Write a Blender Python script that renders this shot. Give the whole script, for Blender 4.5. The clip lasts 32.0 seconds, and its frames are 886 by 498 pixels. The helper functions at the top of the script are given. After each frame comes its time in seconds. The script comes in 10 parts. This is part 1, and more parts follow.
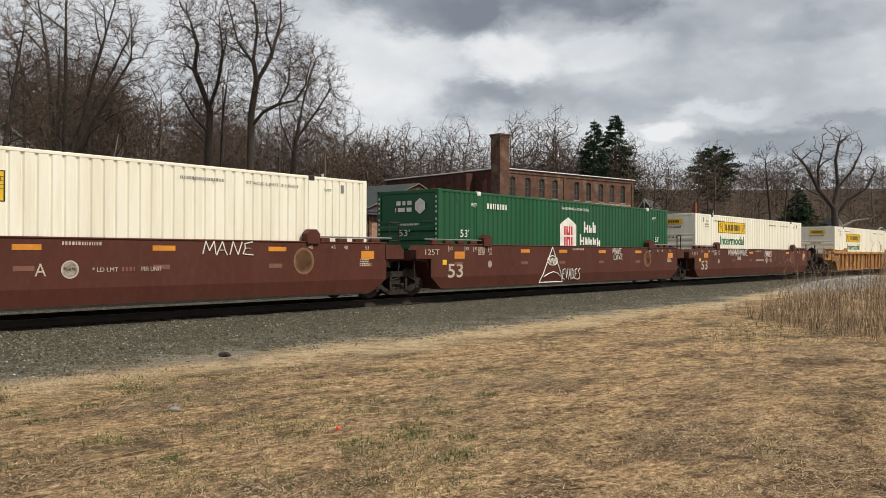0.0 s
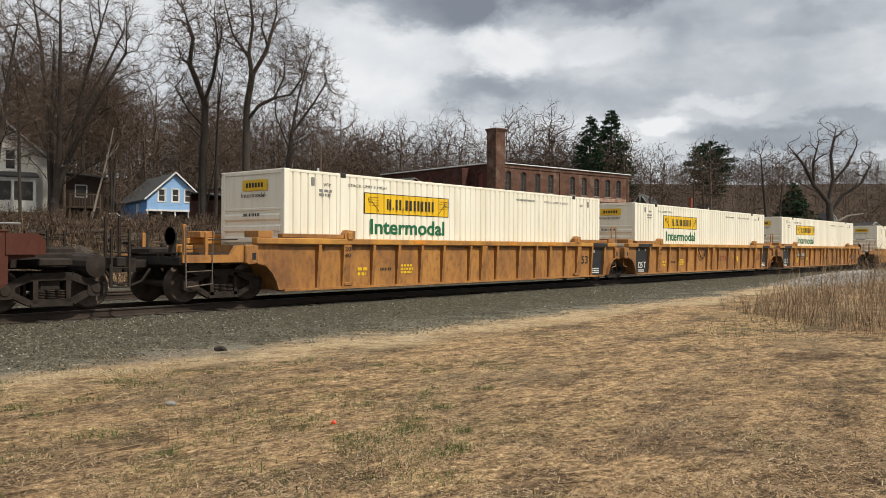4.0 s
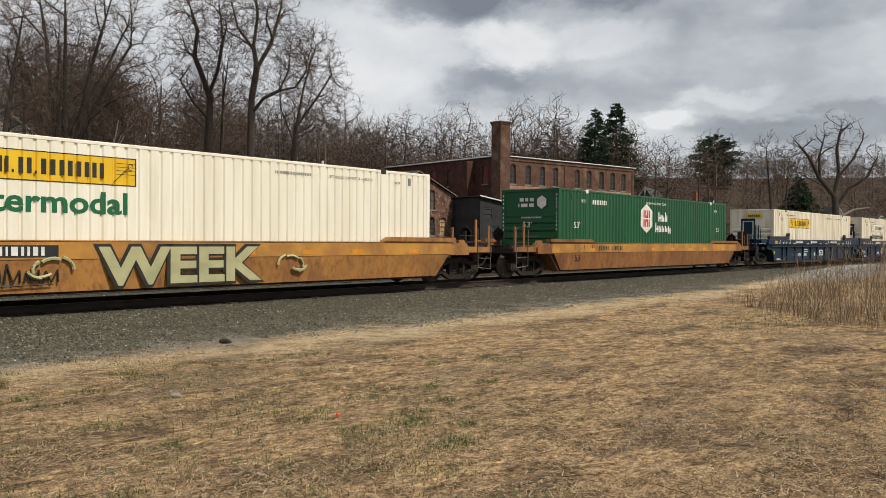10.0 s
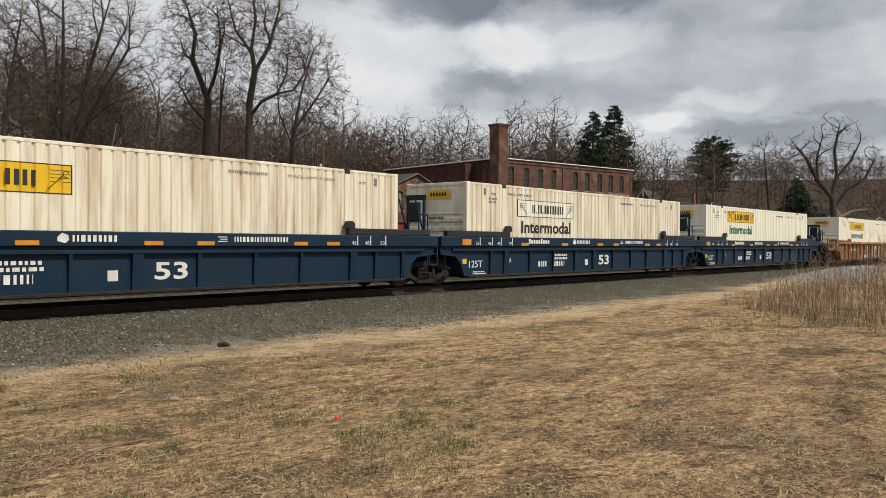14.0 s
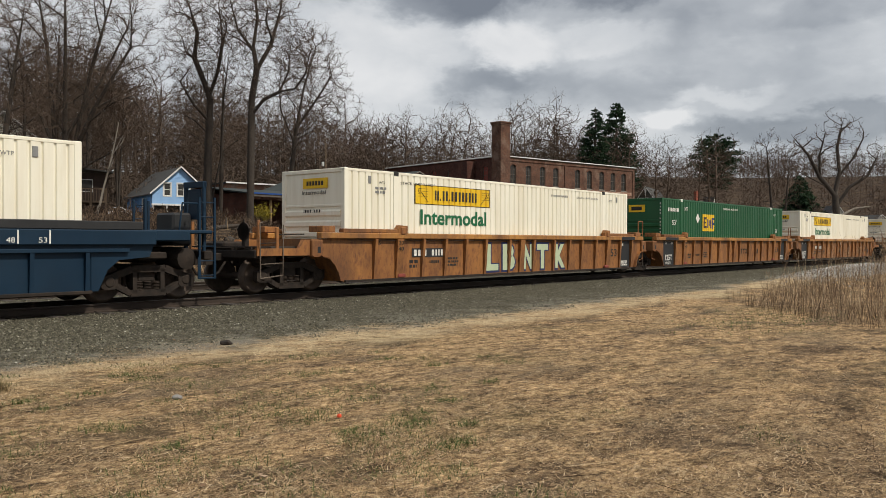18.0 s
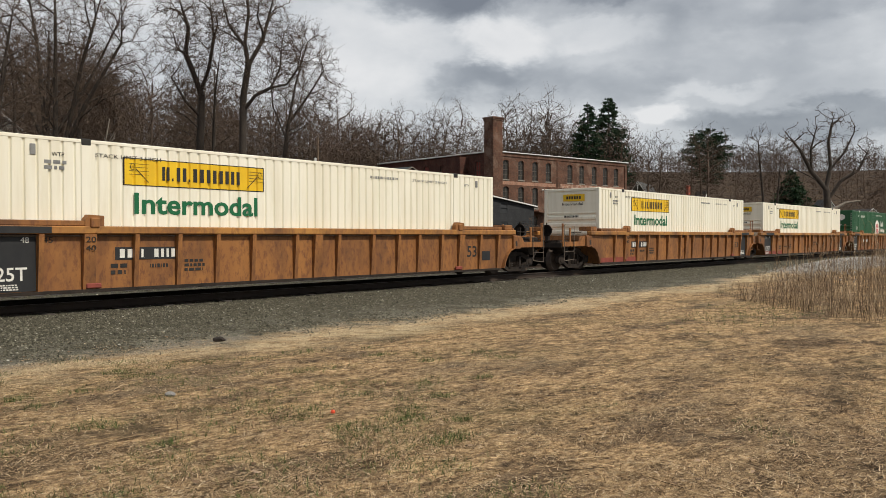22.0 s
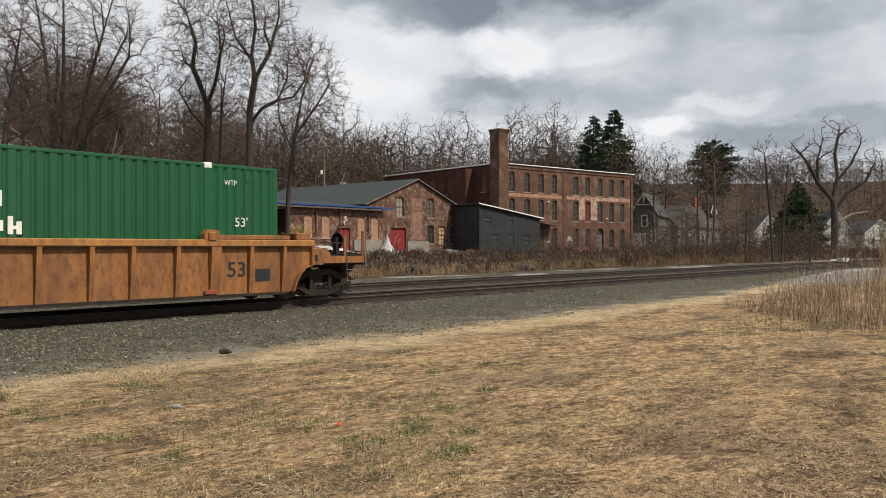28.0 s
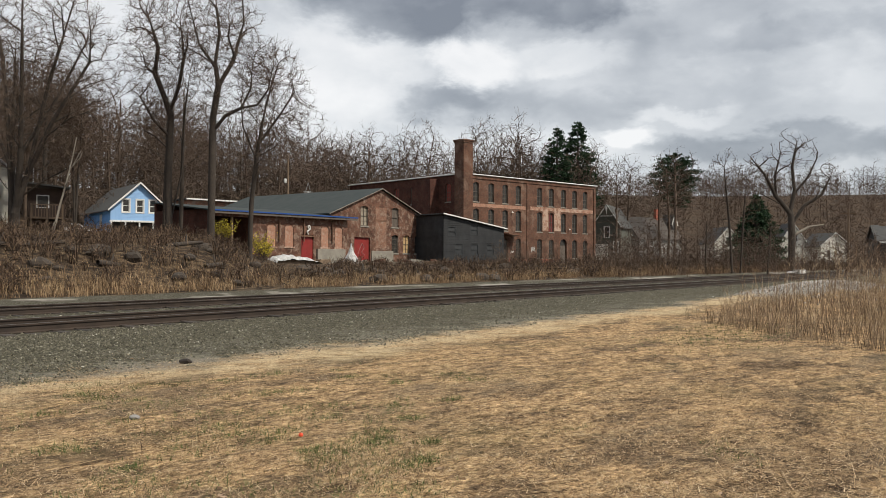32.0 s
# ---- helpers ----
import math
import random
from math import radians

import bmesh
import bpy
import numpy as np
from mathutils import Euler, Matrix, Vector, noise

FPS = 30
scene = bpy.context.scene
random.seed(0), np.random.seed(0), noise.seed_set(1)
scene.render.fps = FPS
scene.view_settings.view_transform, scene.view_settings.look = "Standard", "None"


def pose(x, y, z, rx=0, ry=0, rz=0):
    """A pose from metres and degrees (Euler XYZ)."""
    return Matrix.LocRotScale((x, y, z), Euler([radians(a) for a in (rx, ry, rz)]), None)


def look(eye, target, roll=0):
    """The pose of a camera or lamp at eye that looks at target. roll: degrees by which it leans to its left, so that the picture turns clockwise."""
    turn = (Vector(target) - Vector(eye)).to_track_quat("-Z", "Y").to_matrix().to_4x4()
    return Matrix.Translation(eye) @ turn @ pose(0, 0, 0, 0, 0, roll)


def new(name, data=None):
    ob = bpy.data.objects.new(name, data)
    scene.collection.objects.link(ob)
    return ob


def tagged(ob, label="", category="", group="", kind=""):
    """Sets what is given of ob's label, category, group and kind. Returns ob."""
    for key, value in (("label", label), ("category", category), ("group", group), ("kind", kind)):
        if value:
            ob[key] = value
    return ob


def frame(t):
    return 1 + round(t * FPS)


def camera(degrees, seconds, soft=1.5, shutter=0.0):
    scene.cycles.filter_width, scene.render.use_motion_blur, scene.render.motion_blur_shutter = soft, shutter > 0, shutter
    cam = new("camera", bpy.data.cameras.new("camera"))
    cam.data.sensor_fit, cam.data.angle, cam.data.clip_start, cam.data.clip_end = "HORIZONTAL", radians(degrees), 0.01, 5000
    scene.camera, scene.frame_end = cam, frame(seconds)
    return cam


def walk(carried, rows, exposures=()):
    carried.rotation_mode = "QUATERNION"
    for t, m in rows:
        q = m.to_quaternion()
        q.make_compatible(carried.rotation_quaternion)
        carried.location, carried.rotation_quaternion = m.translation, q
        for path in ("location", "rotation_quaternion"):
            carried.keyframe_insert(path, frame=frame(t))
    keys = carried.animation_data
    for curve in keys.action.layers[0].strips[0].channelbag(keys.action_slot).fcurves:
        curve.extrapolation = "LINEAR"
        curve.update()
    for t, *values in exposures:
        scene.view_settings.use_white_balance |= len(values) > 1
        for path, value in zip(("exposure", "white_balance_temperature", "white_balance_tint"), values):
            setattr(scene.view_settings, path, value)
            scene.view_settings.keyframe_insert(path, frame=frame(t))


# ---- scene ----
EYE = (0.0, 0.0, 1.268)                 # x runs along the track, y across it


def aim(yaw, pitch, roll):
    """Camera pose at EYE: yaw from +x, pitch upwards, roll to the right, in degrees."""
    a, b, c = radians(yaw), radians(pitch), radians(roll)
    fw = Vector((math.cos(a) * math.cos(b), math.sin(a) * math.cos(b), math.sin(b)))
    rt = Vector((math.sin(a), -math.cos(a), 0))
    up = rt.cross(fw)
    r2, u2 = math.cos(c) * rt + math.sin(c) * up, math.cos(c) * up - math.sin(c) * rt
    m = Matrix((r2, u2, -fw)).transposed().to_4x4()
    m.translation = EYE
    return m


cam = camera(55.642, 32.0, 0.7)
walk(cam, [
    (0, aim(39.042, 0.286, 0.213)), (0.5, aim(38.984, 0.145, 0.251)), (1, aim(38.920, 0.096, 0.295)), (1.5, aim(38.807, 0.018, 0.340)),
    (2, aim(38.674, 0.027, 0.301)), (2.5, aim(38.623, 0.059, 0.377)), (3, aim(38.636, 0.034, 0.369)), (3.5, aim(38.685, -0.015, 0.331)),
    (5.5, aim(38.915, -0.296, 0.131)), (6, aim(38.967, -0.180, 0.091)), (6.5, aim(38.847, 0.170, 0.083)), (7, aim(38.751, 0.039, 0.163)),
    (7.5, aim(38.799, -0.257, 0.242)), (8, aim(38.899, -0.433, 0.328)), (8.5, aim(38.914, -0.427, 0.345)), (9, aim(38.859, -0.487, 0.338)),
    (9.5, aim(38.885, -0.540, 0.348)), (10, aim(39.052, -0.568, 0.395)), (10.5, aim(39.050, -0.525, 0.410)), (11, aim(38.925, -0.491, 0.307)),
    (11.5, aim(38.887, -0.500, 0.238)), (12, aim(38.790, -0.443, 0.251)), (12.5, aim(38.671, -0.450, 0.307)), (13, aim(38.735, -0.600, 0.322)),
    (13.5, aim(38.836, -0.661, 0.363)), (14, aim(38.944, -0.391, 0.247)), (14.5, aim(39.006, -0.116, 0.162)), (16.5, aim(38.846, -0.448, 0.232)),
    (17, aim(38.851, -0.391, 0.165)), (17.5, aim(39.048, -0.471, 0.143)), (18, aim(39.094, -0.528, 0.161)), (18.5, aim(39.046, -0.581, 0.155)),
    (19, aim(39.047, -0.521, 0.155)), (19.5, aim(38.994, -0.584, 0.145)), (20, aim(38.911, -0.631, 0.154)), (20.5, aim(38.743, -0.698, 0.033)),
    (21, aim(38.719, -0.887, -0.075)), (21.5, aim(38.648, -0.898, -0.134)), (22, aim(38.608, -0.834, -0.067)), (22.5, aim(38.672, -0.790, -0.098)),
    (23, aim(38.611, -0.662, -0.052)), (23.5, aim(38.505, -0.657, -0.035)), (24, aim(38.512, -0.805, 0.029)), (24.5, aim(38.621, -0.826, 0.059)),
    (25, aim(38.651, -0.668, 0.104)), (25.5, aim(38.654, -0.401, 0.136)), (27.5, aim(38.751, -0.030, -0.044)), (27.7, aim(39.602, -0.057, -0.000)),
    (28, aim(39.019, -0.020, -0.149)), (28.4, aim(39.404, -0.080, 0.000)), (28.5, aim(39.541, -0.220, -0.256)), (29, aim(40.043, -0.372, -0.330)),
    (29.5, aim(40.220, -0.420, -0.309)), (30, aim(40.128, -0.379, -0.300)), (30.5, aim(39.754, -0.239, -0.346)), (31, aim(39.162, -0.253, -0.432)),
    (31.5, aim(37.813, 0.193, -0.041)), (32, aim(36.572, 0.653, 0.195)),
], exposures=[(0, -0.10), (3, -0.05), (6, -0.08), (9, -0.14), (11, -0.18), (14, -0.18), (17, -0.2), (20, -0.25), (22, -0.2), (25, -0.23), (28, 0.0), (30, 0.05), (32, 0.04)])

# ---- light ----
SUN_DIR = Vector((0.10, -0.62, 0.78)).normalized()      # towards the sun
sun = new("sun", bpy.data.lights.new("sun", "SUN"))
sun.data.energy, sun.data.angle, sun.data.color = 4.2, radians(3), (1.0, 0.93, 0.81)
sun.matrix_world = look((0, 0, 60), Vector((0, 0, 60)) - SUN_DIR)
scene.view_settings.exposure = 0.0


def node(nt, kind, **kw):
    n = nt.nodes.new(kind)
    for k, v in kw.items():
        if k == "op":
            n.operation = v
        elif k == "blend":
            n.data_type, n.blend_type = "RGBA", v
        elif isinstance(v, tuple) and len(v) == 2 and isinstance(v[0], bpy.types.Node):
            nt.links.new(v[0].outputs[v[1]], n.inputs[k.replace("_", " ")])
        else:
            n.inputs[k.replace("_", " ")].default_value = v
    return n


def ramp(nt, src, out, stops):
    n = nt.nodes.new("ShaderNodeValToRGB")
    nt.links.new(src.outputs[out], n.inputs[0])
    el = n.color_ramp.elements
    while len(el) < len(stops):
        el.new(0.5)
    for e, (p, c) in zip(el, stops):
        e.position, e.color = p, (*c, 1) if len(c) == 3 else c
    return n


def build_world():
    w = bpy.data.worlds.new("world")
    scene.world = w
    w.use_nodes = True
    nt = w.node_tree
    nt.nodes.clear()
    link = nt.links.new
    sky = nt.nodes.new("ShaderNodeTexSky")
    sky.sky_type, sky.sun_disc = "NISHITA", False
    sky.sun_elevation = math.asin(SUN_DIR.z)
    sky.sun_rotation = math.atan2(SUN_DIR.x, SUN_DIR.y)
    tc = nt.nodes.new("ShaderNodeTexCoord")
    # broken grey cloud with billowed edges torn by a finer noise
    mp = nt.nodes.new("ShaderNodeMapping")
    mp.inputs["Scale"].default_value = (1.0, 1.0, 1.9)
    mp.inputs["Location"].default_value = CLOUD_SEED
    link(tc.outputs["Generated"], mp.inputs[0])
    n1 = node(nt, "ShaderNodeTexNoise", Vector=(mp, 0), Scale=3.4, Detail=8.0, Roughness=0.5, Distortion=0.1)
    n2 = node(nt, "ShaderNodeTexNoise", Vector=(mp, 0), Scale=11.0, Detail=9.0, Roughness=0.56, Distortion=0.15)
    warp = node(nt, "ShaderNodeVectorMath", op="MULTIPLY_ADD")
    link(n2.outputs["Color"], warp.inputs[0])
    warp.inputs[1].default_value = (0.13, 0.13, 0.075)
    link(tc.outputs["Generated"], warp.inputs[2])
    # round billows
    pm = nt.nodes.new("ShaderNodeMapping")
    pm.inputs["Scale"].default_value = (1.0, 1.0, 1.7)
    link(warp.outputs[0], pm.inputs[0])
    puff = nt.nodes.new("ShaderNodeTexVoronoi")
    puff.feature = "SMOOTH_F1"
    link(pm.outputs[0], puff.inputs["Vector"])
    puff.inputs["Scale"].default_value = 9.0
    puff.inputs["Smoothness"].default_value = 0.7
    puff.inputs["Detail"].default_value = 2.0

    def madd(a, k, b):
        m = node(nt, "ShaderNodeMath", op="MULTIPLY_ADD")
        link(a, m.inputs[0])
        m.inputs[1].default_value = k
        if isinstance(b, float):
            m.inputs[2].default_value = b
        else:
            link(b, m.inputs[2])
        return m.outputs[0]
    v = madd(puff.outputs["Distance"], -0.13, madd(n2.outputs[0], 0.26, madd(n1.outputs[0], 0.46, 0.37)))
    # great cloud banks: heading and height in degrees, half width, half height, depth of tone, softness of the edge
    for az, el, w, h, k, soft in CLOUDS:
        az, el, w, h = radians(az), radians(el), radians(w), radians(h)
        d = (math.cos(az) * math.cos(el), math.sin(az) * math.cos(el), math.sin(el))
        off = node(nt, "ShaderNodeVectorMath", op="SUBTRACT")
        link(warp.outputs[0], off.inputs[0])
        off.inputs[1].default_value = (d[0] + 0.065, d[1] + 0.065, d[2] + 0.0375)
        sc = node(nt, "ShaderNodeVectorMath", op="MULTIPLY")
        link(off.outputs[0], sc.inputs[0])
        sc.inputs[1].default_value = (1 / w, 1 / w, 1 / h)
        ln = node(nt, "ShaderNodeVectorMath", op="LENGTH")
        link(sc.outputs[0], ln.inputs[0])
        mr = nt.nodes.new("ShaderNodeMapRange")
        mr.interpolation_type = "SMOOTHSTEP"
        link(ln.outputs["Value"], mr.inputs[0])
        mr.inputs[1].default_value, mr.inputs[2].default_value = 1.0 + soft, 1.0 - soft
        v = madd(mr.outputs[0], k, v)
    vn = v.node
    cl = ramp(nt, vn, 0, [(0.30, (0.22, 0.24, 0.275)), (0.45, (0.36, 0.385, 0.42)), (0.58, (0.52, 0.545, 0.575)), (0.70, (0.70, 0.72, 0.74)), (0.86, (0.90, 0.90, 0.90))])
    cmul = node(nt, "ShaderNodeVectorMath", op="SCALE")
    link(cl.outputs[0], cmul.inputs[0])
    cmul.inputs[3].default_value = 1.0
    smul = node(nt, "ShaderNodeVectorMath", op="SCALE")
    link(sky.outputs[0], smul.inputs[0])
    smul.inputs[3].default_value = 0.012
    add = node(nt, "ShaderNodeVectorMath", op="ADD")
    link(cmul.outputs[0], add.inputs[0])
    link(smul.outputs[0], add.inputs[1])
    bg = nt.nodes.new("ShaderNodeBackground")
    link(add.outputs[0], bg.inputs[0])
    bg.inputs[1].default_value = 0.95
    out = nt.nodes.new("ShaderNodeOutputWorld")
    link(bg.outputs[0], out.inputs[0])


CLOUD_SEED = (0.35, 1.9, 0.6)
CLOUDS = ((40.0, 17.0, 6.5, 2.2, -0.30, 0.30), (28.5, 17.0, 4.5, 1.7, -0.22, 0.35), (35.2, 12.9, 3.6, 1.7, 0.22, 0.30), (28.0, 13.4, 3.6, 0.9, 0.13, 0.4),
          (36.3, 10.3, 3.2, 1.1, -0.17, 0.45), (31.0, 10.0, 6.5, 1.3, -0.09, 0.5), (20.5, 11.6, 9.0, 3.2, 0.0, 0.5), (13.5, 14.2, 5.5, 1.0, -0.10, 0.4),
          (23.8, 7.9, 1.9, 0.8, 0.22, 0.4), (21.5, 9.5, 3.4, 0.5, 0.10, 0.5), (15.5, 7.2, 7.0, 1.1, -0.20, 0.35), (31.0, 7.2, 6.0, 1.3, 0.08, 0.5),
          (43.0, 13.4, 5.5, 2.2, 0.10, 0.5), (45.0, 9.5, 6.0, 3.0, 0.09, 0.5), (60.0, 12.0, 14.0, 7.0, 0.10, 0.5))
build_world()

# ---- materials ----
MATS = {}


def mat(name, c1, c2=None, scale=3.0, rough=0.7, metal=0.0, bump=0.0, bscale=None, c3=None, detail=6.0, stretch=(1, 1, 1), spread=(0.35, 0.65),
        dirt=None, dscale=0.8, damount=0.5, vary=0.0, coord="Object", spec=0.4):
    """Two-scale procedural surface: c1..c2 by noise, c3 flecks at a finer scale, dirt in broad stains, vary by object."""
    if name in MATS:
        return MATS[name]
    m = bpy.data.materials.new(name)
    m.use_nodes = True
    nt = m.node_tree
    bs = nt.nodes["Principled BSDF"]
    tc = nt.nodes.new("ShaderNodeTexCoord")
    mp = nt.nodes.new("ShaderNodeMapping")
    mp.inputs["Scale"].default_value = stretch
    nt.links.new(tc.outputs[coord], mp.inputs[0])
    c2 = c2 or tuple(v * 0.8 for v in c1)
    n1 = node(nt, "ShaderNodeTexNoise", Vector=(mp, 0), Scale=scale, Detail=detail, Roughness=0.6)
    col = ramp(nt, n1, 0, [(spread[0], c1), (spread[1], c2)])
    last = col
    if c3:
        n2 = node(nt, "ShaderNodeTexNoise", Vector=(mp, 0), Scale=scale * 7.3, Detail=4.0, Roughness=0.7)
        f = ramp(nt, n2, 0, [(0.48, (0, 0, 0)), (0.66, (1, 1, 1))])
        mix = node(nt, "ShaderNodeMix", blend="MIX")
        nt.links.new(f.outputs[0], mix.inputs[0])
        nt.links.new(last.outputs[0], mix.inputs[6])
        mix.inputs[7].default_value = (*c3, 1)
        last = mix
    if dirt:
        n3 = node(nt, "ShaderNodeTexNoise", Vector=(mp, 0), Scale=dscale, Detail=9.0, Roughness=0.65)
        f = ramp(nt, n3, 0, [(0.45, (0, 0, 0)), (0.75, (damount,) * 3)])
        mix = node(nt, "ShaderNodeMix", blend="MIX")
        nt.links.new(f.outputs[0], mix.inputs[0])
        nt.links.new(last.outputs[2 if last.bl_idname == "ShaderNodeMix" else 0], mix.inputs[6])
        mix.inputs[7].default_value = (*dirt, 1)
        last = mix
    src = last.outputs[2 if last.bl_idname == "ShaderNodeMix" else 0]
    if vary:
        oi = nt.nodes.new("ShaderNodeObjectInfo")
        rg = nt.nodes.new("ShaderNodeMapRange")
        nt.links.new(oi.outputs["Random"], rg.inputs[0])
        rg.inputs[3].default_value, rg.inputs[4].default_value = 1 - vary, 1 + vary
        hs = nt.nodes.new("ShaderNodeHueSaturation")
        nt.links.new(rg.outputs[0], hs.inputs["Value"])
        nt.links.new(src, hs.inputs["Color"])
        src = hs.outputs[0]
    nt.links.new(src, bs.inputs["Base Color"])
    rr = nt.nodes.new("ShaderNodeMapRange")
    nt.links.new(n1.outputs[0], rr.inputs[0])
    rr.inputs[3].default_value, rr.inputs[4].default_value = max(0.05, rough - 0.12), min(1, rough + 0.12)
    nt.links.new(rr.outputs[0], bs.inputs["Roughness"])
    bs.inputs["Metallic"].default_value = metal
    bs.inputs["Specular IOR Level"].default_value = spec
    if bump:
        nb = node(nt, "ShaderNodeTexNoise", Vector=(mp, 0), Scale=bscale or scale * 5, Detail=5.0, Roughness=0.65)
        b = nt.nodes.new("ShaderNodeBump")
        b.inputs["Strength"].default_value = bump
        b.inputs["Distance"].default_value = 0.02
        nt.links.new(nb.outputs[0], b.inputs["Height"])
        nt.links.new(b.outputs[0], bs.inputs["Normal"])
    MATS[name] = m
    return m


def island_mat(name, stops, rough=0.9, trans=0.0):
    """Colour by Random Per Island, for joined blades, stones and twigs."""
    if name in MATS:
        return MATS[name]
    m = bpy.data.materials.new(name)
    m.use_nodes = True
    nt = m.node_tree
    bs = nt.nodes["Principled BSDF"]
    g = nt.nodes.new("ShaderNodeNewGeometry")
    c = ramp(nt, g, "Random Per Island", stops)
    nt.links.new(c.outputs[0], bs.inputs["Base Color"])
    bs.inputs["Roughness"].default_value = rough
    bs.inputs["Specular IOR Level"].default_value = 0.2
    MATS[name] = m
    return m

# ---- mesh kit ----
class Kit:
    """Collects vertices and faces for one mesh."""

    def __init__(self):
        self.v, self.f = [], []

    def add(self, verts, faces):
        n = len(self.v)
        self.v.extend(verts)
        self.f.extend(tuple(i + n for i in q) for q in faces)
        return self

    def box(self, x0, x1, y0, y1, z0, z1, bev=0.0):
        if bev <= 0:
            return self.add([(x, y, z) for z in (z0, z1) for y in (y0, y1) for x in (x0, x1)],
                            [(0, 2, 3, 1), (4, 5, 7, 6), (0, 1, 5, 4), (1, 3, 7, 5), (3, 2, 6, 7), (2, 0, 4, 6)])
        b = min(bev, (x1 - x0) / 2.01, (y1 - y0) / 2.01, (z1 - z0) / 2.01)
        bm = bmesh.new()
        bmesh.ops.create_cube(bm, size=1)
        for v in bm.verts:
            v.co = ((x0 + x1) / 2 + v.co.x * (x1 - x0), (y0 + y1) / 2 + v.co.y * (y1 - y0), (z0 + z1) / 2 + v.co.z * (z1 - z0))
        bmesh.ops.bevel(bm, geom=bm.edges[:], offset=b, segments=1, affect="EDGES")
        bm.verts.index_update()
        self.add([tuple(v.co) for v in bm.verts], [tuple(v.index for v in f.verts) for f in bm.faces])
        bm.free()
        return self

    def prism(self, prof, a0, a1, axis="y"):
        """Extrudes the polygon prof (x, z for axis y; y, z for axis x; x, y for axis z) from a0 to a1."""
        n = len(prof)

        def P(p, a):
            return (p[0], a, p[1]) if axis == "y" else (a, p[0], p[1]) if axis == "x" else (p[0], p[1], a)
        area = sum(prof[i][0] * prof[(i + 1) % n][1] - prof[(i + 1) % n][0] * prof[i][1] for i in range(n))
        if (area < 0) != (axis == "y"):
            prof = prof[::-1]
        vs = [P(p, a0) for p in prof] + [P(p, a1) for p in prof]
        fs = [tuple(range(n))[::-1], tuple(range(n, 2 * n))] + [(i, (i + 1) % n, n + (i + 1) % n, n + i) for i in range(n)]
        return self.add(vs, fs)

    def tube(self, p0, p1, r0, r1=None, n=8, caps=True):
        r1 = r0 if r1 is None else r1
        p0, p1 = Vector(p0), Vector(p1)
        d = (p1 - p0).normalized()
        u = d.orthogonal().normalized()
        w = d.cross(u)
        vs = []
        for p, r in ((p0, r0), (p1, r1)):
            for i in range(n):
                a = 2 * math.pi * i / n
                vs.append(tuple(p + (u * math.cos(a) + w * math.sin(a)) * r))
        fs = [(i, (i + 1) % n, n + (i + 1) % n, n + i) for i in range(n)]
        if caps:
            fs += [tuple(range(n))[::-1], tuple(range(n, 2 * n))]
        return self.add(vs, fs)

    def path(self, pts, r, n=6):
        for a, b in zip(pts, pts[1:]):
            self.tube(a, b, r, r, n)
        return self

    def lathe(self, prof, c, axis="y", n=20):
        """Turns (radius, along) pairs round an axis through c."""
        vs, fs = [], []
        for r, a in prof:
            for i in range(n):
                t = 2 * math.pi * i / n
                k, s = r * math.cos(t), r * math.sin(t)
                vs.append((c[0] + k, c[1] + a, c[2] + s) if axis == "y" else (c[0] + k, c[1] + s, c[2] + a) if axis == "z" else (c[0] + a, c[1] + k, c[2] + s))
        for j in range(len(prof) - 1):
            for i in range(n):
                fs.append((j * n + i, j * n + (i + 1) % n, (j + 1) * n + (i + 1) % n, (j + 1) * n + i))
        fs += [tuple(range(n)), tuple(range((len(prof) - 1) * n, len(prof) * n))[::-1]]
        return self.add(vs, fs)

    def mesh(self, name, material, smooth=False):
        me = bpy.data.meshes.new(name)
        me.from_pydata(self.v, [], self.f)
        if smooth:
            me.polygons.foreach_set("use_smooth", [True] * len(me.polygons))
        me.materials.append(material)
        me.validate()
        return me


CACHE = {}


def cached(key, material, build, smooth=False):
    """A mesh built once for each key and material."""
    k = (key, material.name)
    if k not in CACHE:
        kit = Kit()
        build(kit)
        CACHE[k] = kit.mesh(key if isinstance(key, str) else str(key[0]), material, smooth)
    return CACHE[k]


def part(name, data, material=None, parent=None, label="", at=None, smooth=False):
    """Links a Kit or a mesh as ONE object under a thing or a part."""
    if isinstance(data, Kit):
        data = data.mesh(name, material, smooth)
    ob = new(name, data)
    if parent:
        ob.parent = parent
    if at is not None:
        ob.matrix_basis = at
    if label:
        ob["label"] = label
    return ob


def thing(name, label, category, at=None, group="", kind=""):
    ob = new(name)
    ob.empty_display_size = 0.3
    if at is not None:
        ob.matrix_basis = at
    return tagged(ob, label, category, group, kind)


def np_mesh(name, verts, tris, material, smooth=False):
    me = bpy.data.meshes.new(name)
    verts, tris = np.asarray(verts, np.float32), np.asarray(tris, np.int32)
    k = tris.shape[1]
    me.vertices.add(len(verts))
    me.vertices.foreach_set("co", verts.ravel())
    me.loops.add(tris.size)
    me.loops.foreach_set("vertex_index", tris.ravel())
    me.polygons.add(len(tris))
    me.polygons.foreach_set("loop_start", np.arange(0, tris.size, k, dtype=np.int32))
    me.polygons.foreach_set("loop_total", np.full(len(tris), k, np.int32))
    if smooth:
        me.polygons.foreach_set("use_smooth", [True] * len(tris))
    me.materials.append(material)
    me.update(calc_edges=True)
    return me


TEXTS = {}


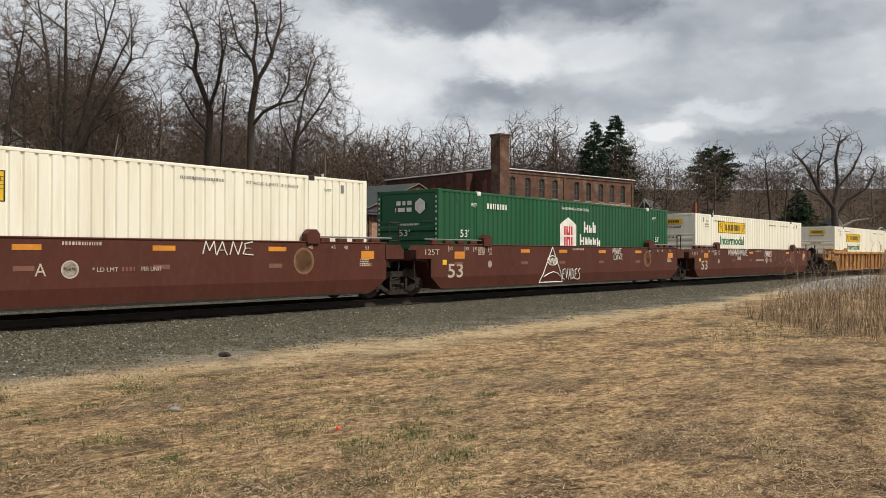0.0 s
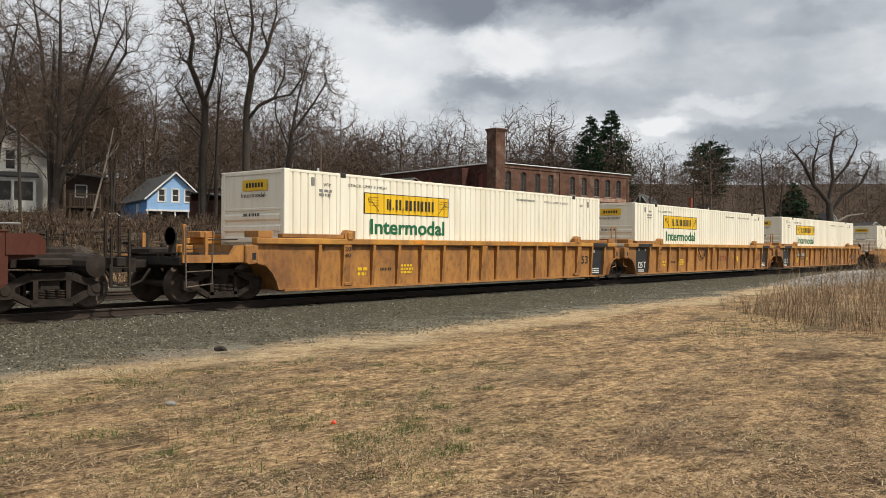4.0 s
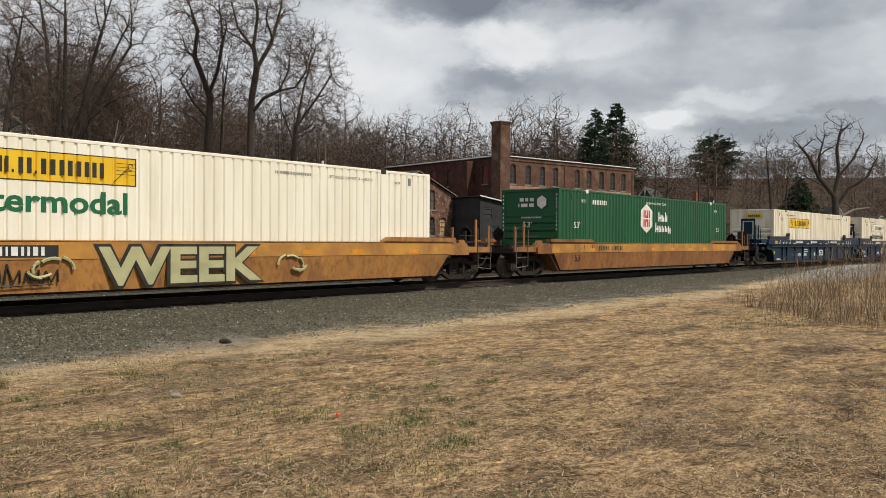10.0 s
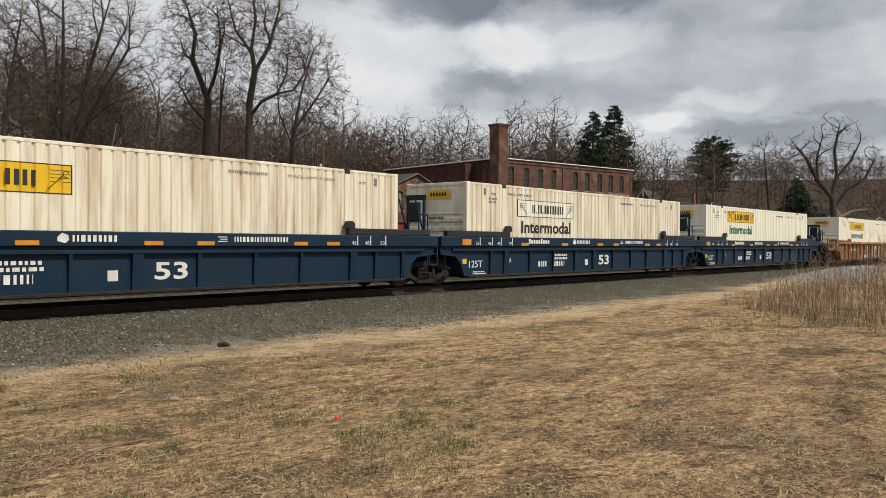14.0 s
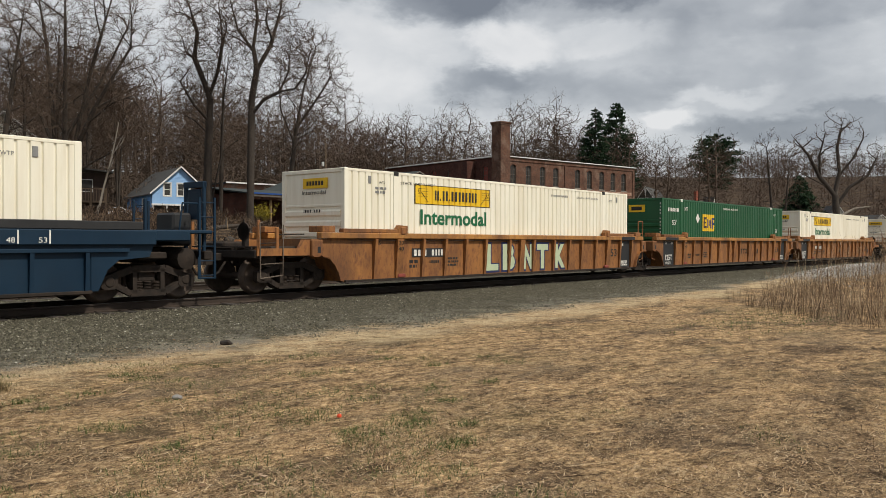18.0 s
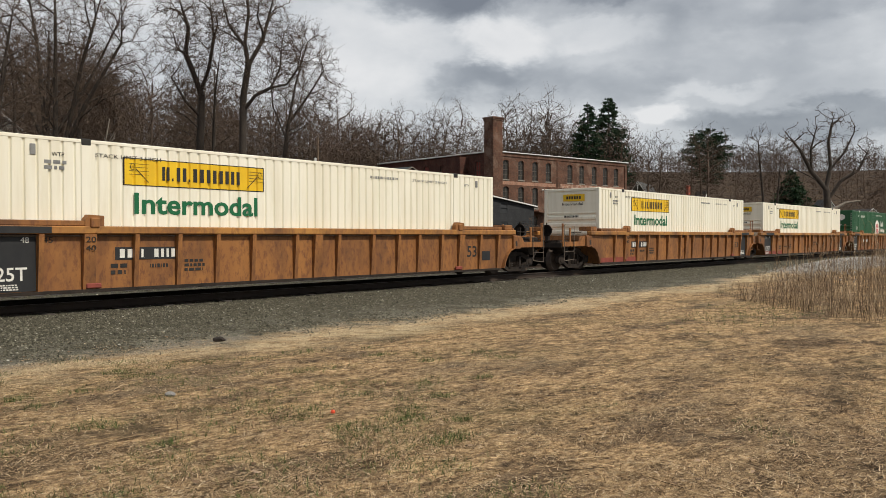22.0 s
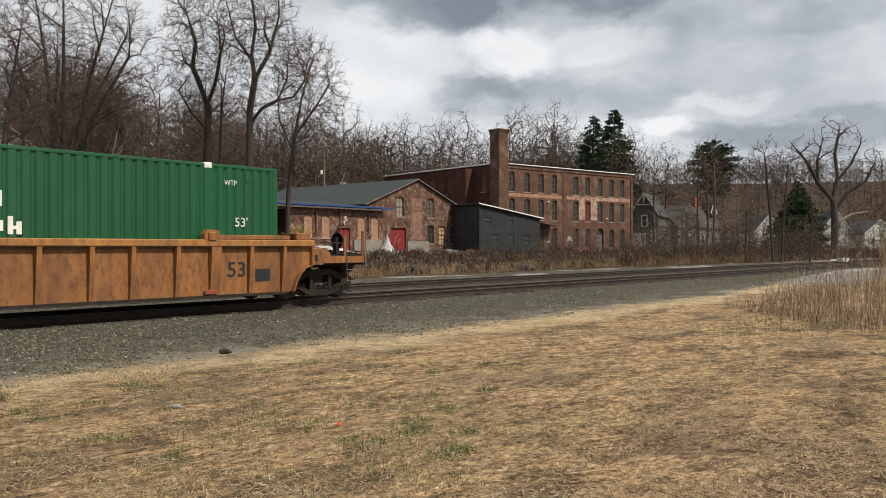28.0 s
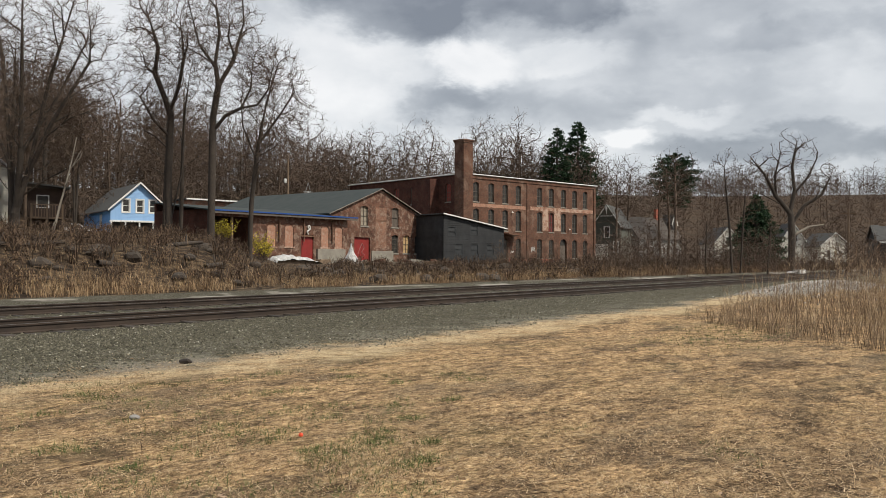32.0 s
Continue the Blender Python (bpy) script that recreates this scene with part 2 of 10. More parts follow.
def text_mesh(s, size, material, bold=0.0, shear=0.0):
    """Built-in font as a thin mesh in the xz plane that faces -y, its left bottom at the origin."""
    k = (s, size, material.name, bold)
    if k not in TEXTS:
        cu = bpy.data.curves.new("text", "FONT")
        cu.body, cu.size, cu.offset, cu.extrude, cu.resolution_u, cu.shear = s, size, bold, 0.002, 3, shear
        tmp = bpy.data.objects.new("text", cu)
        scene.collection.objects.link(tmp)
        me = bpy.data.meshes.new_from_object(tmp.evaluated_get(bpy.context.evaluated_depsgraph_get()))
        bpy.data.objects.remove(tmp)
        me.transform(pose(0, 0, 0, 90, 0, 0))
        me.materials.clear()
        me.materials.append(material)
        TEXTS[k] = me
    return TEXTS[k]


def fit_text(s, x0, x1, z0, z1, y, material, parent, name="lettering", bold=0.0, face="-y", label=""):
    """Lettering that fills a rectangle on a side (face -y) or on an end (face -x)."""
    me = text_mesh(s, 1.0, material, bold)
    xs = [v.co.x for v in me.vertices]
    zs = [v.co.z for v in me.vertices]
    sx, sz = abs(x1 - x0) / (max(xs) - min(xs)), (z1 - z0) / (max(zs) - min(zs))
    ob = new(name, me)
    ob.parent = parent
    if face == "-y":
        ob.matrix_basis = Matrix.Translation((x0 - min(xs) * sx, y, z0 - min(zs) * sz)) @ Matrix.Diagonal((sx, 1, sz, 1))
    else:
        ob.matrix_basis = Matrix.Translation((y, x0 + min(xs) * sx, z0 - min(zs) * sz)) @ pose(0, 0, 0, 0, 0, -90) @ Matrix.Diagonal((sx, 1, sz, 1))
    if label:
        ob["label"] = label
    return ob


# ---- line of the track ----
TRACK_Y, BEND = 17.53, 0.000331
RAIL_Z = -0.065                   # top of the main rails


def rail_xy(s, off=0.0):
    """Point at s metres along the main track, off metres to its far side."""
    r = 1 / BEND + off
    return r * math.sin(s * BEND), TRACK_Y - 1 / BEND + r * math.cos(s * BEND)


def smooth01(a, b, v):
    t = np.clip((np.asarray(v, float) - a) / (b - a), 0, 1)
    return t * t * (3 - 2 * t)


def fbm(x, y, seed=0):
    """Cheap smooth noise, -1..1, vectorised."""
    out, amp = 0, 0.5
    for k in range(4):
        f = 2.03 ** k
        out = out + amp * np.sin(x * f * 1.1 + 1.7 * np.sin(y * f * 0.9 + seed + k) + seed * 3.1 + k) * np.cos(y * f * 1.3 + 1.3 * np.sin(x * f * 0.7 - seed) + k * 2)
        amp *= 0.55
    return out


def ground_z(x, y):
    """Height of the ground."""
    x, y = np.asarray(x, float), np.asarray(y, float)
    u = y + 0.5 * BEND * np.clip(x, 0, 600) ** 2
    near = -0.31 + 0.025 * fbm(x * 0.6, y * 0.6, 1) - 0.25 * smooth01(4, -60, u)
    mound = 0.62 * np.exp(-(((x - 41) / 9) ** 2 + ((u - 9.0) / 2.6) ** 2))
    shoulder = near + mound + (-0.255 - near) * smooth01(11.0, 16.0, u)
    base = 0.75 + 2.2 * np.minimum(smooth01(50, 30, x - 0.4 * (u - 40)), smooth01(0.93, 0.74, x / np.maximum(y, 1.0))) + 0.02 * np.clip(u - 60, 0, 200)
    bank = -0.17 + (base + 0.17) * (0.6 * smooth01(29.0, 37, u) + 0.4 * smooth01(34, 54, u)) + 0.16 * fbm(x * 0.35, y * 0.35, 2) * smooth01(28, 34, u)
    z = np.where(u < 20, shoulder, -0.255 - 0.06 * smooth01(20.0, 21.8, u) + (bank + 0.315) * smooth01(25.6, 27.6, u))
    dist = np.hypot(x, y)
    hill = 12 * smooth01(85, 190, u) * smooth01(150, 60, x)
    far = 33 * smooth01(190, 500, dist) * smooth01(10, 100, u)
    return z + hill + far


def build_ground():
    """One sheet to the horizon, fine near the camera."""
    def axis(lo, hi, fine_lo, fine_hi, step):
        a = list(np.arange(fine_lo, fine_hi, step))
        v, d = fine_hi, step
        while v < hi:
            a.append(v)
            d *= 1.13
            v += d
        a.append(hi)
        v, d = fine_lo - step, step
        while v > lo:
            a.insert(0, v)
            d *= 1.13
            v -= d
        a.insert(0, lo)
        return np.array(a)
    xs, ys = axis(-1500, 3000, -4, 60, 0.4), axis(-1500, 2500, -2, 60, 0.33)
    gx, gy = np.meshgrid(xs, ys)
    gz = ground_z(gx, gy)
    v = np.stack([gx, gy, gz], -1).reshape(-1, 3)
    w = len(xs)
    i = np.arange(len(xs) - 1)[None, :] + w * np.arange(len(ys) - 1)[:, None]
    q = np.stack([i, i + 1, i + 1 + w, i + w], -1).reshape(-1, 4)
    ob = new("ground", np_mesh("ground", v, q, ground_material(), True))
    tagged(ob, "dry tan grass field, grey ballast shoulder and brown leaf litter", "ground", kind="structure")


def ground_material():
    m = bpy.data.materials.new("ground")
    m.use_nodes = True
    nt = m.node_tree
    bs = nt.nodes["Principled BSDF"]
    link = nt.links.new
    tc = nt.nodes.new("ShaderNodeTexCoord")
    sep = nt.nodes.new("ShaderNodeSeparateXYZ")
    link(tc.outputs["Object"], sep.inputs[0])

    def math_(op, a, b=None, c=None):
        n = node(nt, "ShaderNodeMath", op=op)
        for k, v in enumerate((a, b, c)):
            if v is None:
                continue
            if isinstance(v, (int, float)):
                n.inputs[k].default_value = v
            else:
                link(v, n.inputs[k])
        return n.outputs[0]

    def noise_(scale, detail=6, rough=0.6, stretch=None):
        n = node(nt, "ShaderNodeTexNoise", Scale=scale, Detail=detail, Roughness=rough)
        src = tc.outputs["Object"]
        if stretch:
            mp = nt.nodes.new("ShaderNodeMapping")
            mp.inputs["Scale"].default_value = stretch
            mp.inputs["Rotation"].default_value = (0, 0, radians(18))
            link(src, mp.inputs[0])
            src = mp.outputs[0]
        link(src, n.inputs[0])
        return n

    def mix_(f, a, b):
        n = node(nt, "ShaderNodeMix", blend="MIX")
        for k, v in ((0, f), (6, a), (7, b)):
            if isinstance(v, tuple):
                n.inputs[k].default_value = (*v, 1)
            elif isinstance(v, (int, float)):
                n.inputs[k].default_value = v
            else:
                link(v, n.inputs[k])
        return n.outputs[2]
    u = math_("ADD", sep.outputs[1], math_("MULTIPLY", math_("MULTIPLY", sep.outputs[0], sep.outputs[0]), BEND / 2))
    # dry grass: straw, thatch, soil and faint green
    n_big, n_clump, n_mid, n_fine = noise_(0.35, 5), noise_(5.0, 6, 0.7, (0.8, 1.4, 1)), noise_(0.9, 12, 0.78, (0.75, 1.25, 1)), noise_(15, 10, 0.85, (0.8, 1.3, 1))
    straw = ramp(nt, n_fine, 0, [(0.41, (0.10, 0.06, 0.032)), (0.47, (0.32, 0.205, 0.107)), (0.53, (0.50, 0.34, 0.185)), (0.61, (0.78, 0.58, 0.34))])
    soil = ramp(nt, n_fine, 0, [(0.40, (0.055, 0.037, 0.024)), (0.62, (0.24, 0.165, 0.10))])
    fs = ramp(nt, n_mid, 0, [(0.49, (0, 0, 0)), (0.57, (0.9, 0.9, 0.9))])
    grass = mix_(fs.outputs[0], straw.outputs[0], soil.outputs[0])
    cm = node(nt, "ShaderNodeMix", blend="MULTIPLY")
    cm.inputs[0].default_value = 1
    link(grass, cm.inputs[6])
    link(ramp(nt, n_clump, 0, [(0.40, (0.42, 0.40, 0.37)), (0.48, (0.88, 0.87, 0.85)), (0.58, (1.2, 1.19, 1.15))]).outputs[0], cm.inputs[7])
    grass = cm.outputs[2]
    green = ramp(nt, n_big, 0, [(0.52, (0, 0, 0)), (0.70, (0.5, 0.5, 0.5))])
    gm = math_("MULTIPLY", green.outputs[0], n_mid.outputs[0])
    grass = mix_(gm, grass, (0.10, 0.105, 0.04))
    # trodden grey earth, drawn out along the way that cars take
    worn = ramp(nt, noise_(0.55, 9, 0.66, (0.55, 1.5, 1)), 0, [(0.52, (0, 0, 0)), (0.63, (0.5, 0.5, 0.5))])
    earth = ramp(nt, noise_(26, 6, 0.8), 0, [(0.38, (0.085, 0.066, 0.046)), (0.5, (0.17, 0.138, 0.098)), (0.64, (0.33, 0.265, 0.18))])
    grass = mix_(math_("MULTIPLY", worn.outputs[0], ramp(nt, n_clump, 0, [(0.36, (0.35, 0.35, 0.35)), (0.56, (1, 1, 1))]).outputs[0]), grass, earth.outputs[0])
    # bright bleached verge along the stone
    vn = noise_(0.7, 6)
    vm = math_("MULTIPLY_ADD", vn.outputs[0], 3.0, u)
    verge = math_("MULTIPLY", math_("SMOOTH_MIN", 1.0, math_("MAXIMUM", 0.0, math_("SUBTRACT", vm, 10.3)), 0.2), 0.9)
    verge = math_("MULTIPLY", verge, ramp(nt, noise_(2.4, 9, 0.72), 0, [(0.42, (0.2, 0.2, 0.2)), (0.54, (1, 1, 1))]).outputs[0])
    bleached = ramp(nt, n_fine, 0, [(0.36, (0.27, 0.19, 0.108)), (0.5, (0.54, 0.42, 0.255)), (0.66, (0.74, 0.61, 0.40))])
    grass = mix_(verge, grass, bleached.outputs[0])
    # ballast
    vor = node(nt, "ShaderNodeTexVoronoi", Scale=38.0)
    link(tc.outputs["Object"], vor.inputs["Vector"])
    st = nt.nodes.new("ShaderNodeSeparateColor")
    link(vor.outputs["Color"], st.inputs[0])
    stone = ramp(nt, st, 0, [(0.0, (0.038, 0.035, 0.024)), (0.5, (0.098, 0.090, 0.062)), (0.93, (0.17, 0.158, 0.115)), (1.0, (0.36, 0.34, 0.29))])
    # shade between the stones put into the colour, darker towards cell edges
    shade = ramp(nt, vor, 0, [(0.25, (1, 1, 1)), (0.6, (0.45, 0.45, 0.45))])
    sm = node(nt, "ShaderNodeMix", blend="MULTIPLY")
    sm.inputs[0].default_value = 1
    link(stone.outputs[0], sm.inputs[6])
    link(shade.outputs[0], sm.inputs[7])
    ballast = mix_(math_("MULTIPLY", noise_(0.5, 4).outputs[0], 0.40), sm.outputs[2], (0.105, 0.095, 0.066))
    # dusty fines along the foot of the shoulder
    du = nt.nodes.new("ShaderNodeMapRange")
    link(u, du.inputs[0])
    du.inputs[1].default_value, du.inputs[2].default_value, du.inputs[3].default_value, du.inputs[4].default_value = 10.6, 13.4, 0.6, 0.0
    dn = ramp(nt, noise_(0.9, 8, 0.68), 0, [(0.43, (0, 0, 0)), (0.55, (1, 1, 1))])
    ballast = mix_(math_("MULTIPLY", du.outputs[0], dn.outputs[0]), ballast, (0.30, 0.275, 0.225))
    edge = math_("MULTIPLY_ADD", noise_(4.0, 8, 0.72).outputs[0], 1.5, math_("MULTIPLY_ADD", noise_(0.42, 9, 0.66).outputs[0], 4.2, u))
    e1 = nt.nodes.new("ShaderNodeMapRange")
    link(edge, e1.inputs[0])
    e1.inputs[1].default_value, e1.inputs[2].default_value = 13.0, 13.9
    # mound of pale gravel
    mx = math_("SUBTRACT", sep.outputs[0], 41.0)
    my = math_("SUBTRACT", u, 9.4)
    md = math_("ADD", math_("MULTIPLY", math_("MULTIPLY", mx, mx), 0.011), math_("MULTIPLY", math_("MULTIPLY", my, my), 0.16))
    md = math_("ADD", md, math_("MULTIPLY", noise_(0.8, 5).outputs[0], 0.9))
    me_ = nt.nodes.new("ShaderNodeMapRange")
    link(md, me_.inputs[0])
    me_.inputs[1].default_value, me_.inputs[2].default_value = 1.35, 1.15
    pale = mix_(0.55, ballast, (0.36, 0.34, 0.31))
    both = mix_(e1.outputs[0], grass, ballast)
    both = mix_(me_.outputs[0], both, pale)
    # sandy strip behind the tracks, then brown litter of the bank
    e2 = nt.nodes.new("ShaderNodeMapRange")
    link(math_("MULTIPLY_ADD", noise_(0.6, 6).outputs[0], 1.4, u), e2.inputs[0])
    e2.inputs[1].default_value, e2.inputs[2].default_value = 26.6, 27.1
    sand = ramp(nt, noise_(3, 6), 0, [(0.3, (0.24, 0.215, 0.18)), (0.7, (0.46, 0.43, 0.38))])
    e3 = nt.nodes.new("ShaderNodeMapRange")
    link(math_("MULTIPLY_ADD", noise_(0.5, 6).outputs[0], 2.6, u), e3.inputs[0])
    e3.inputs[1].default_value, e3.inputs[2].default_value = 30.0, 30.6
    litter = ramp(nt, noise_(2.2, 10, 0.7), 0, [(0.38, (0.010, 0.008, 0.006)), (0.48, (0.042, 0.029, 0.019)), (0.58, (0.12, 0.083, 0.05)), (0.68, (0.22, 0.16, 0.10))])
    sn = ramp(nt, noise_(0.22, 6, 0.6), 0, [(0.53, (0.03, 0.03, 0.03)), (0.61, (0.9, 0.9, 0.9))])
    both = mix_(math_("MULTIPLY", e2.outputs[0], sn.outputs[0]), both, sand.outputs[0])
    both = mix_(e3.outputs[0], both, litter.outputs[0])
    # leaf litter under the woods, darkened in its colour for the trees' shade
    e4 = nt.nodes.new("ShaderNodeMapRange")
    link(math_("MULTIPLY_ADD", noise_(0.06, 5).outputs[0], 40.0, math_("ADD", u, math_("MULTIPLY", math_("MAXIMUM", math_("SUBTRACT", sep.outputs[0], 150.0), 0.0), 0.5))), e4.inputs[0])
    e4.inputs[1].default_value, e4.inputs[2].default_value = 100.0, 130.0
    shaded_litter = ramp(nt, noise_(0.5, 10, 0.7), 0, [(0.36, (0.020, 0.014, 0.009)), (0.52, (0.055, 0.037, 0.024)), (0.66, (0.11, 0.075, 0.047))])
    both = mix_(e4.outputs[0], both, shaded_litter.outputs[0])
    link(both, bs.inputs["Base Color"])
    bs.inputs["Roughness"].default_value = 0.95
    bs.inputs["Specular IOR Level"].default_value = 0.15
    bp = nt.nodes.new("ShaderNodeBump")
    bp.inputs["Strength"].default_value, bp.inputs["Distance"].default_value = 0.8, 0.04
    hmix = math_("MULTIPLY_ADD", vor.outputs["Distance"], -0.9, math_("MULTIPLY", n_fine.outputs[0], 1.2))
    link(hmix, bp.inputs["Height"])
    link(bp.outputs[0], bs.inputs["Normal"])
    return m


build_ground()

# ---- tracks ----
M_RAIL = mat("rail_steel", (0.030, 0.021, 0.016), (0.054, 0.038, 0.028), 2.0, 0.75, 0.2, 0.2)
M_HEAD = mat("rail_head", (0.16, 0.14, 0.125), (0.10, 0.085, 0.075), 3.0, 0.45, 0.7)
M_TIE = mat("creosote_wood", (0.028, 0.023, 0.019), (0.06, 0.05, 0.042), 6.0, 0.9, 0, 0.5, stretch=(3, 0.4, 3), vary=0.35)


def build_track(name, off, lift, s0, s1, label):
    """Two rails of rolled section on ties, along the bend."""
    tr = thing(name, label, "railway track", kind="structure")
    for side, o in (("near", off - 0.755), ("far", off + 0.755)):
        k, h = Kit(), Kit()
        prof = [(0.07, -0.18), (0.07, -0.167), (0.012, -0.14), (0.012, -0.045), (0.036, -0.036), (0.036, -0.004), (-0.036, -0.004), (-0.036, -0.036), (-0.012, -0.045), (-0.012, -0.14), (-0.07, -0.167), (-0.07, -0.18)]
        ss = np.arange(s0, s1 + 1, 12.0)
        for dst, pf in ((k, prof), (h, [(0.036, -0.012), (0.034, 0.0), (-0.034, 0.0), (-0.036, -0.012)])):
            m = len(pf)
            for s in ss:
                for a, z in pf:
                    x, y = rail_xy(s, o + a)
                    dst.v.append((x, y, z + lift))
            for j in range(len(ss) - 1):
                for i in range(m):
                    dst.f.append((j * m + i, (j + 1) * m + i, (j + 1) * m + (i + 1) % m, j * m + (i + 1) % m))
        r = part("rail", k, M_RAIL, tr)
        part("rail_head", h, M_HEAD, r, "worn bright steel running surface")
    tie = Kit().box(-0.11, 0.11, -1.3, 1.3, -0.34, -0.175, 0.015).mesh("tie", M_TIE)
    plate = Kit().box(-0.09, 0.09, -0.17, 0.17, -0.172, -0.158).mesh("tie_plate", M_RAIL)
    rnd = random.Random(5)
    s, count = s0 + 0.3, 0
    far = Kit()
    while s < s1:
        x, y = rail_xy(s, off + rnd.uniform(-0.04, 0.04))
        at = pose(x, y, lift + rnd.uniform(-0.012, 0.018), 0, 0, math.degrees(-s * BEND) + rnd.uniform(-1, 1))
        if 2 < s < 62:
            t = part("tie", tie, None, tr, at=at)
            for o in (-0.755, 0.755):
                part("tie_plate", plate, None, t, at=Matrix.Translation((0, o, 0)))
        elif s < 160:
            far.add([tuple(at @ Vector(v)) for v in ((-.11, -1.3, -.34), (.11, -1.3, -.34), (.11, 1.3, -.34), (-.11, 1.3, -.34), (-.11, -1.3, -.18), (.11, -1.3, -.18), (.11, 1.3, -.18), (-.11, 1.3, -.18))],
                    [(4, 5, 6, 7), (0, 1, 5, 4), (1, 2, 6, 5), (2, 3, 7, 6), (3, 0, 4, 7)])
        s += 0.53
    tagged(part("far_ties", far, M_TIE, tr), kind="stuff")
    return tr


build_track("main_track", 0.0, RAIL_Z, -120, 480, "railway track of worn rails on dark wooden ties")
build_track("second_track", 6.1, RAIL_Z - 0.06, -60, 400, "disused second railway track with rusty rails in ballast")

# ---- train ----
RUN_V, RUN_A = 12.172, 0.00452
UNIT_S = [8.55, 27.80, 47.05, 70.55, 89.81, 109.06, 132.49, 155.95, 179.40, 198.80, 218.05, 241.47, 260.95, 280.42, 303.85, 323.20, 342.72]
JOIN = 9.63                       # half of the distance between two articulated units


def train_pose(s):
    """Pose of a unit whose middle is s metres along the track."""
    ax, ay = rail_xy(s - 9.6)
    bx, by = rail_xy(s + 9.6)
    return pose((ax + bx) / 2, (ay + by) / 2, 0, 0, 0, math.degrees(math.atan2(by - ay, bx - ax)))


def run(s, t):
    return s - RUN_V * t + RUN_A * t * t


# materials of the train
M_TTX = mat("car_yellow", (0.43, 0.205, 0.050), (0.34, 0.15, 0.038), 1.2, 0.6, 0, 0.05, 9, c3=(0.25, 0.11, 0.035), stretch=(1, 1, 0.45), dirt=(0.11, 0.052, 0.028), dscale=1.1, damount=0.9)
M_TTX2 = mat("car_orange_rusty", (0.33, 0.142, 0.040), (0.245, 0.10, 0.030), 1.4, 0.65, 0, 0.08, 9, c3=(0.16, 0.062, 0.025), stretch=(1, 1, 0.45), dirt=(0.075, 0.034, 0.019), dscale=1.1, damount=0.9)
M_SILL = mat("sill_yellow", (0.52, 0.26, 0.045), (0.38, 0.175, 0.04), 1.5, 0.6, 0, 0.05, dirt=(0.16, 0.075, 0.035), dscale=1.2, damount=0.85)
M_BROWN = mat("car_brown", (0.088, 0.025, 0.0155), (0.068, 0.020, 0.0125), 1.0, 0.6, 0, 0.04, 9, c3=(0.085, 0.03, 0.02), stretch=(1, 1, 0.5), dirt=(0.115, 0.050, 0.033), dscale=0.6, damount=0.32, spec=0.22)
M_BLUE = mat("car_blue", (0.004, 0.019, 0.040), (0.006, 0.025, 0.050), 1.0, 0.55, 0, 0.04, 9, dirt=(0.012, 0.021, 0.032), dscale=0.7, damount=0.5, spec=0.25)
M_BLACKP = mat("black_paint", (0.012, 0.013, 0.015), (0.025, 0.025, 0.026), 2.0, 0.6, 0, 0.05)
# grime of trucks and gear; also stands for shadow on the draft sills
M_GRIME_SHADE = mat("grime_and_shade", (0.012, 0.0085, 0.0065), (0.036, 0.025, 0.018), 5.0, 0.85, 0.1, 0.4)
M_WHEEL = mat("wheel_steel", (0.055, 0.04, 0.032), (0.11, 0.08, 0.06), 4.0, 0.7, 0.3, 0.2)
M_TREAD = mat("wheel_tread", (0.32, 0.30, 0.28), (0.22, 0.2, 0.18), 4.0, 0.35, 0.9)
M_WHITE = mat("container_white", (0.85, 0.82, 0.70), (0.79, 0.75, 0.62), 0.6, 0.5, 0, 0.0, c3=(0.77, 0.73, 0.59), stretch=(1, 1, 0.12), dirt=(0.45, 0.34, 0.21), dscale=3.0, damount=0.22)
M_WHITE_OLD = mat("container_white_worn", (0.82, 0.77, 0.63), (0.75, 0.69, 0.54), 0.6, 0.55, 0, 0.0, c3=(0.70, 0.62, 0.46), stretch=(1, 1, 0.10), dirt=(0.32, 0.16, 0.07), dscale=3.4, damount=0.7)
M_GREEN = mat("container_green", (0.006, 0.088, 0.029), (0.007, 0.070, 0.024), 0.6, 0.45, 0, 0.0, stretch=(1, 1, 0.25), dirt=(0.03, 0.10, 0.05), dscale=0.8, damount=0.4)
M_SIGN = mat("sign_yellow", (0.78, 0.50, 0.015), (0.70, 0.43, 0.015), 2.0, 0.5)
M_INK = mat("black_ink", (0.015, 0.014, 0.012), (0.03, 0.028, 0.025), 3.0, 0.6)
M_LGREEN = mat("letter_green", (0.008, 0.13, 0.05), (0.01, 0.11, 0.045), 3.0, 0.5)
M_LWHITE = mat("letter_white", (0.78, 0.76, 0.70), (0.62, 0.60, 0.55), 4.0, 0.6)
M_RED = mat("logo_red", (0.55, 0.03, 0.045), (0.48, 0.03, 0.04), 3.0, 0.55)
M_ORANGE = mat("reflector_orange", (0.66, 0.26, 0.025), (0.52, 0.19, 0.025), 3.0, 0.4)
M_GREY = mat("galvanised", (0.30, 0.30, 0.29), (0.2, 0.2, 0.195), 4.0, 0.5, 0.5)
M_RUSTRED = mat("rust_red", (0.27, 0.06, 0.04), (0.18, 0.04, 0.03), 3.0, 0.7)
M_PIPE = mat("dull_pipe", (0.17, 0.135, 0.105), (0.10, 0.075, 0.056), 4.0, 0.7, 0.2)


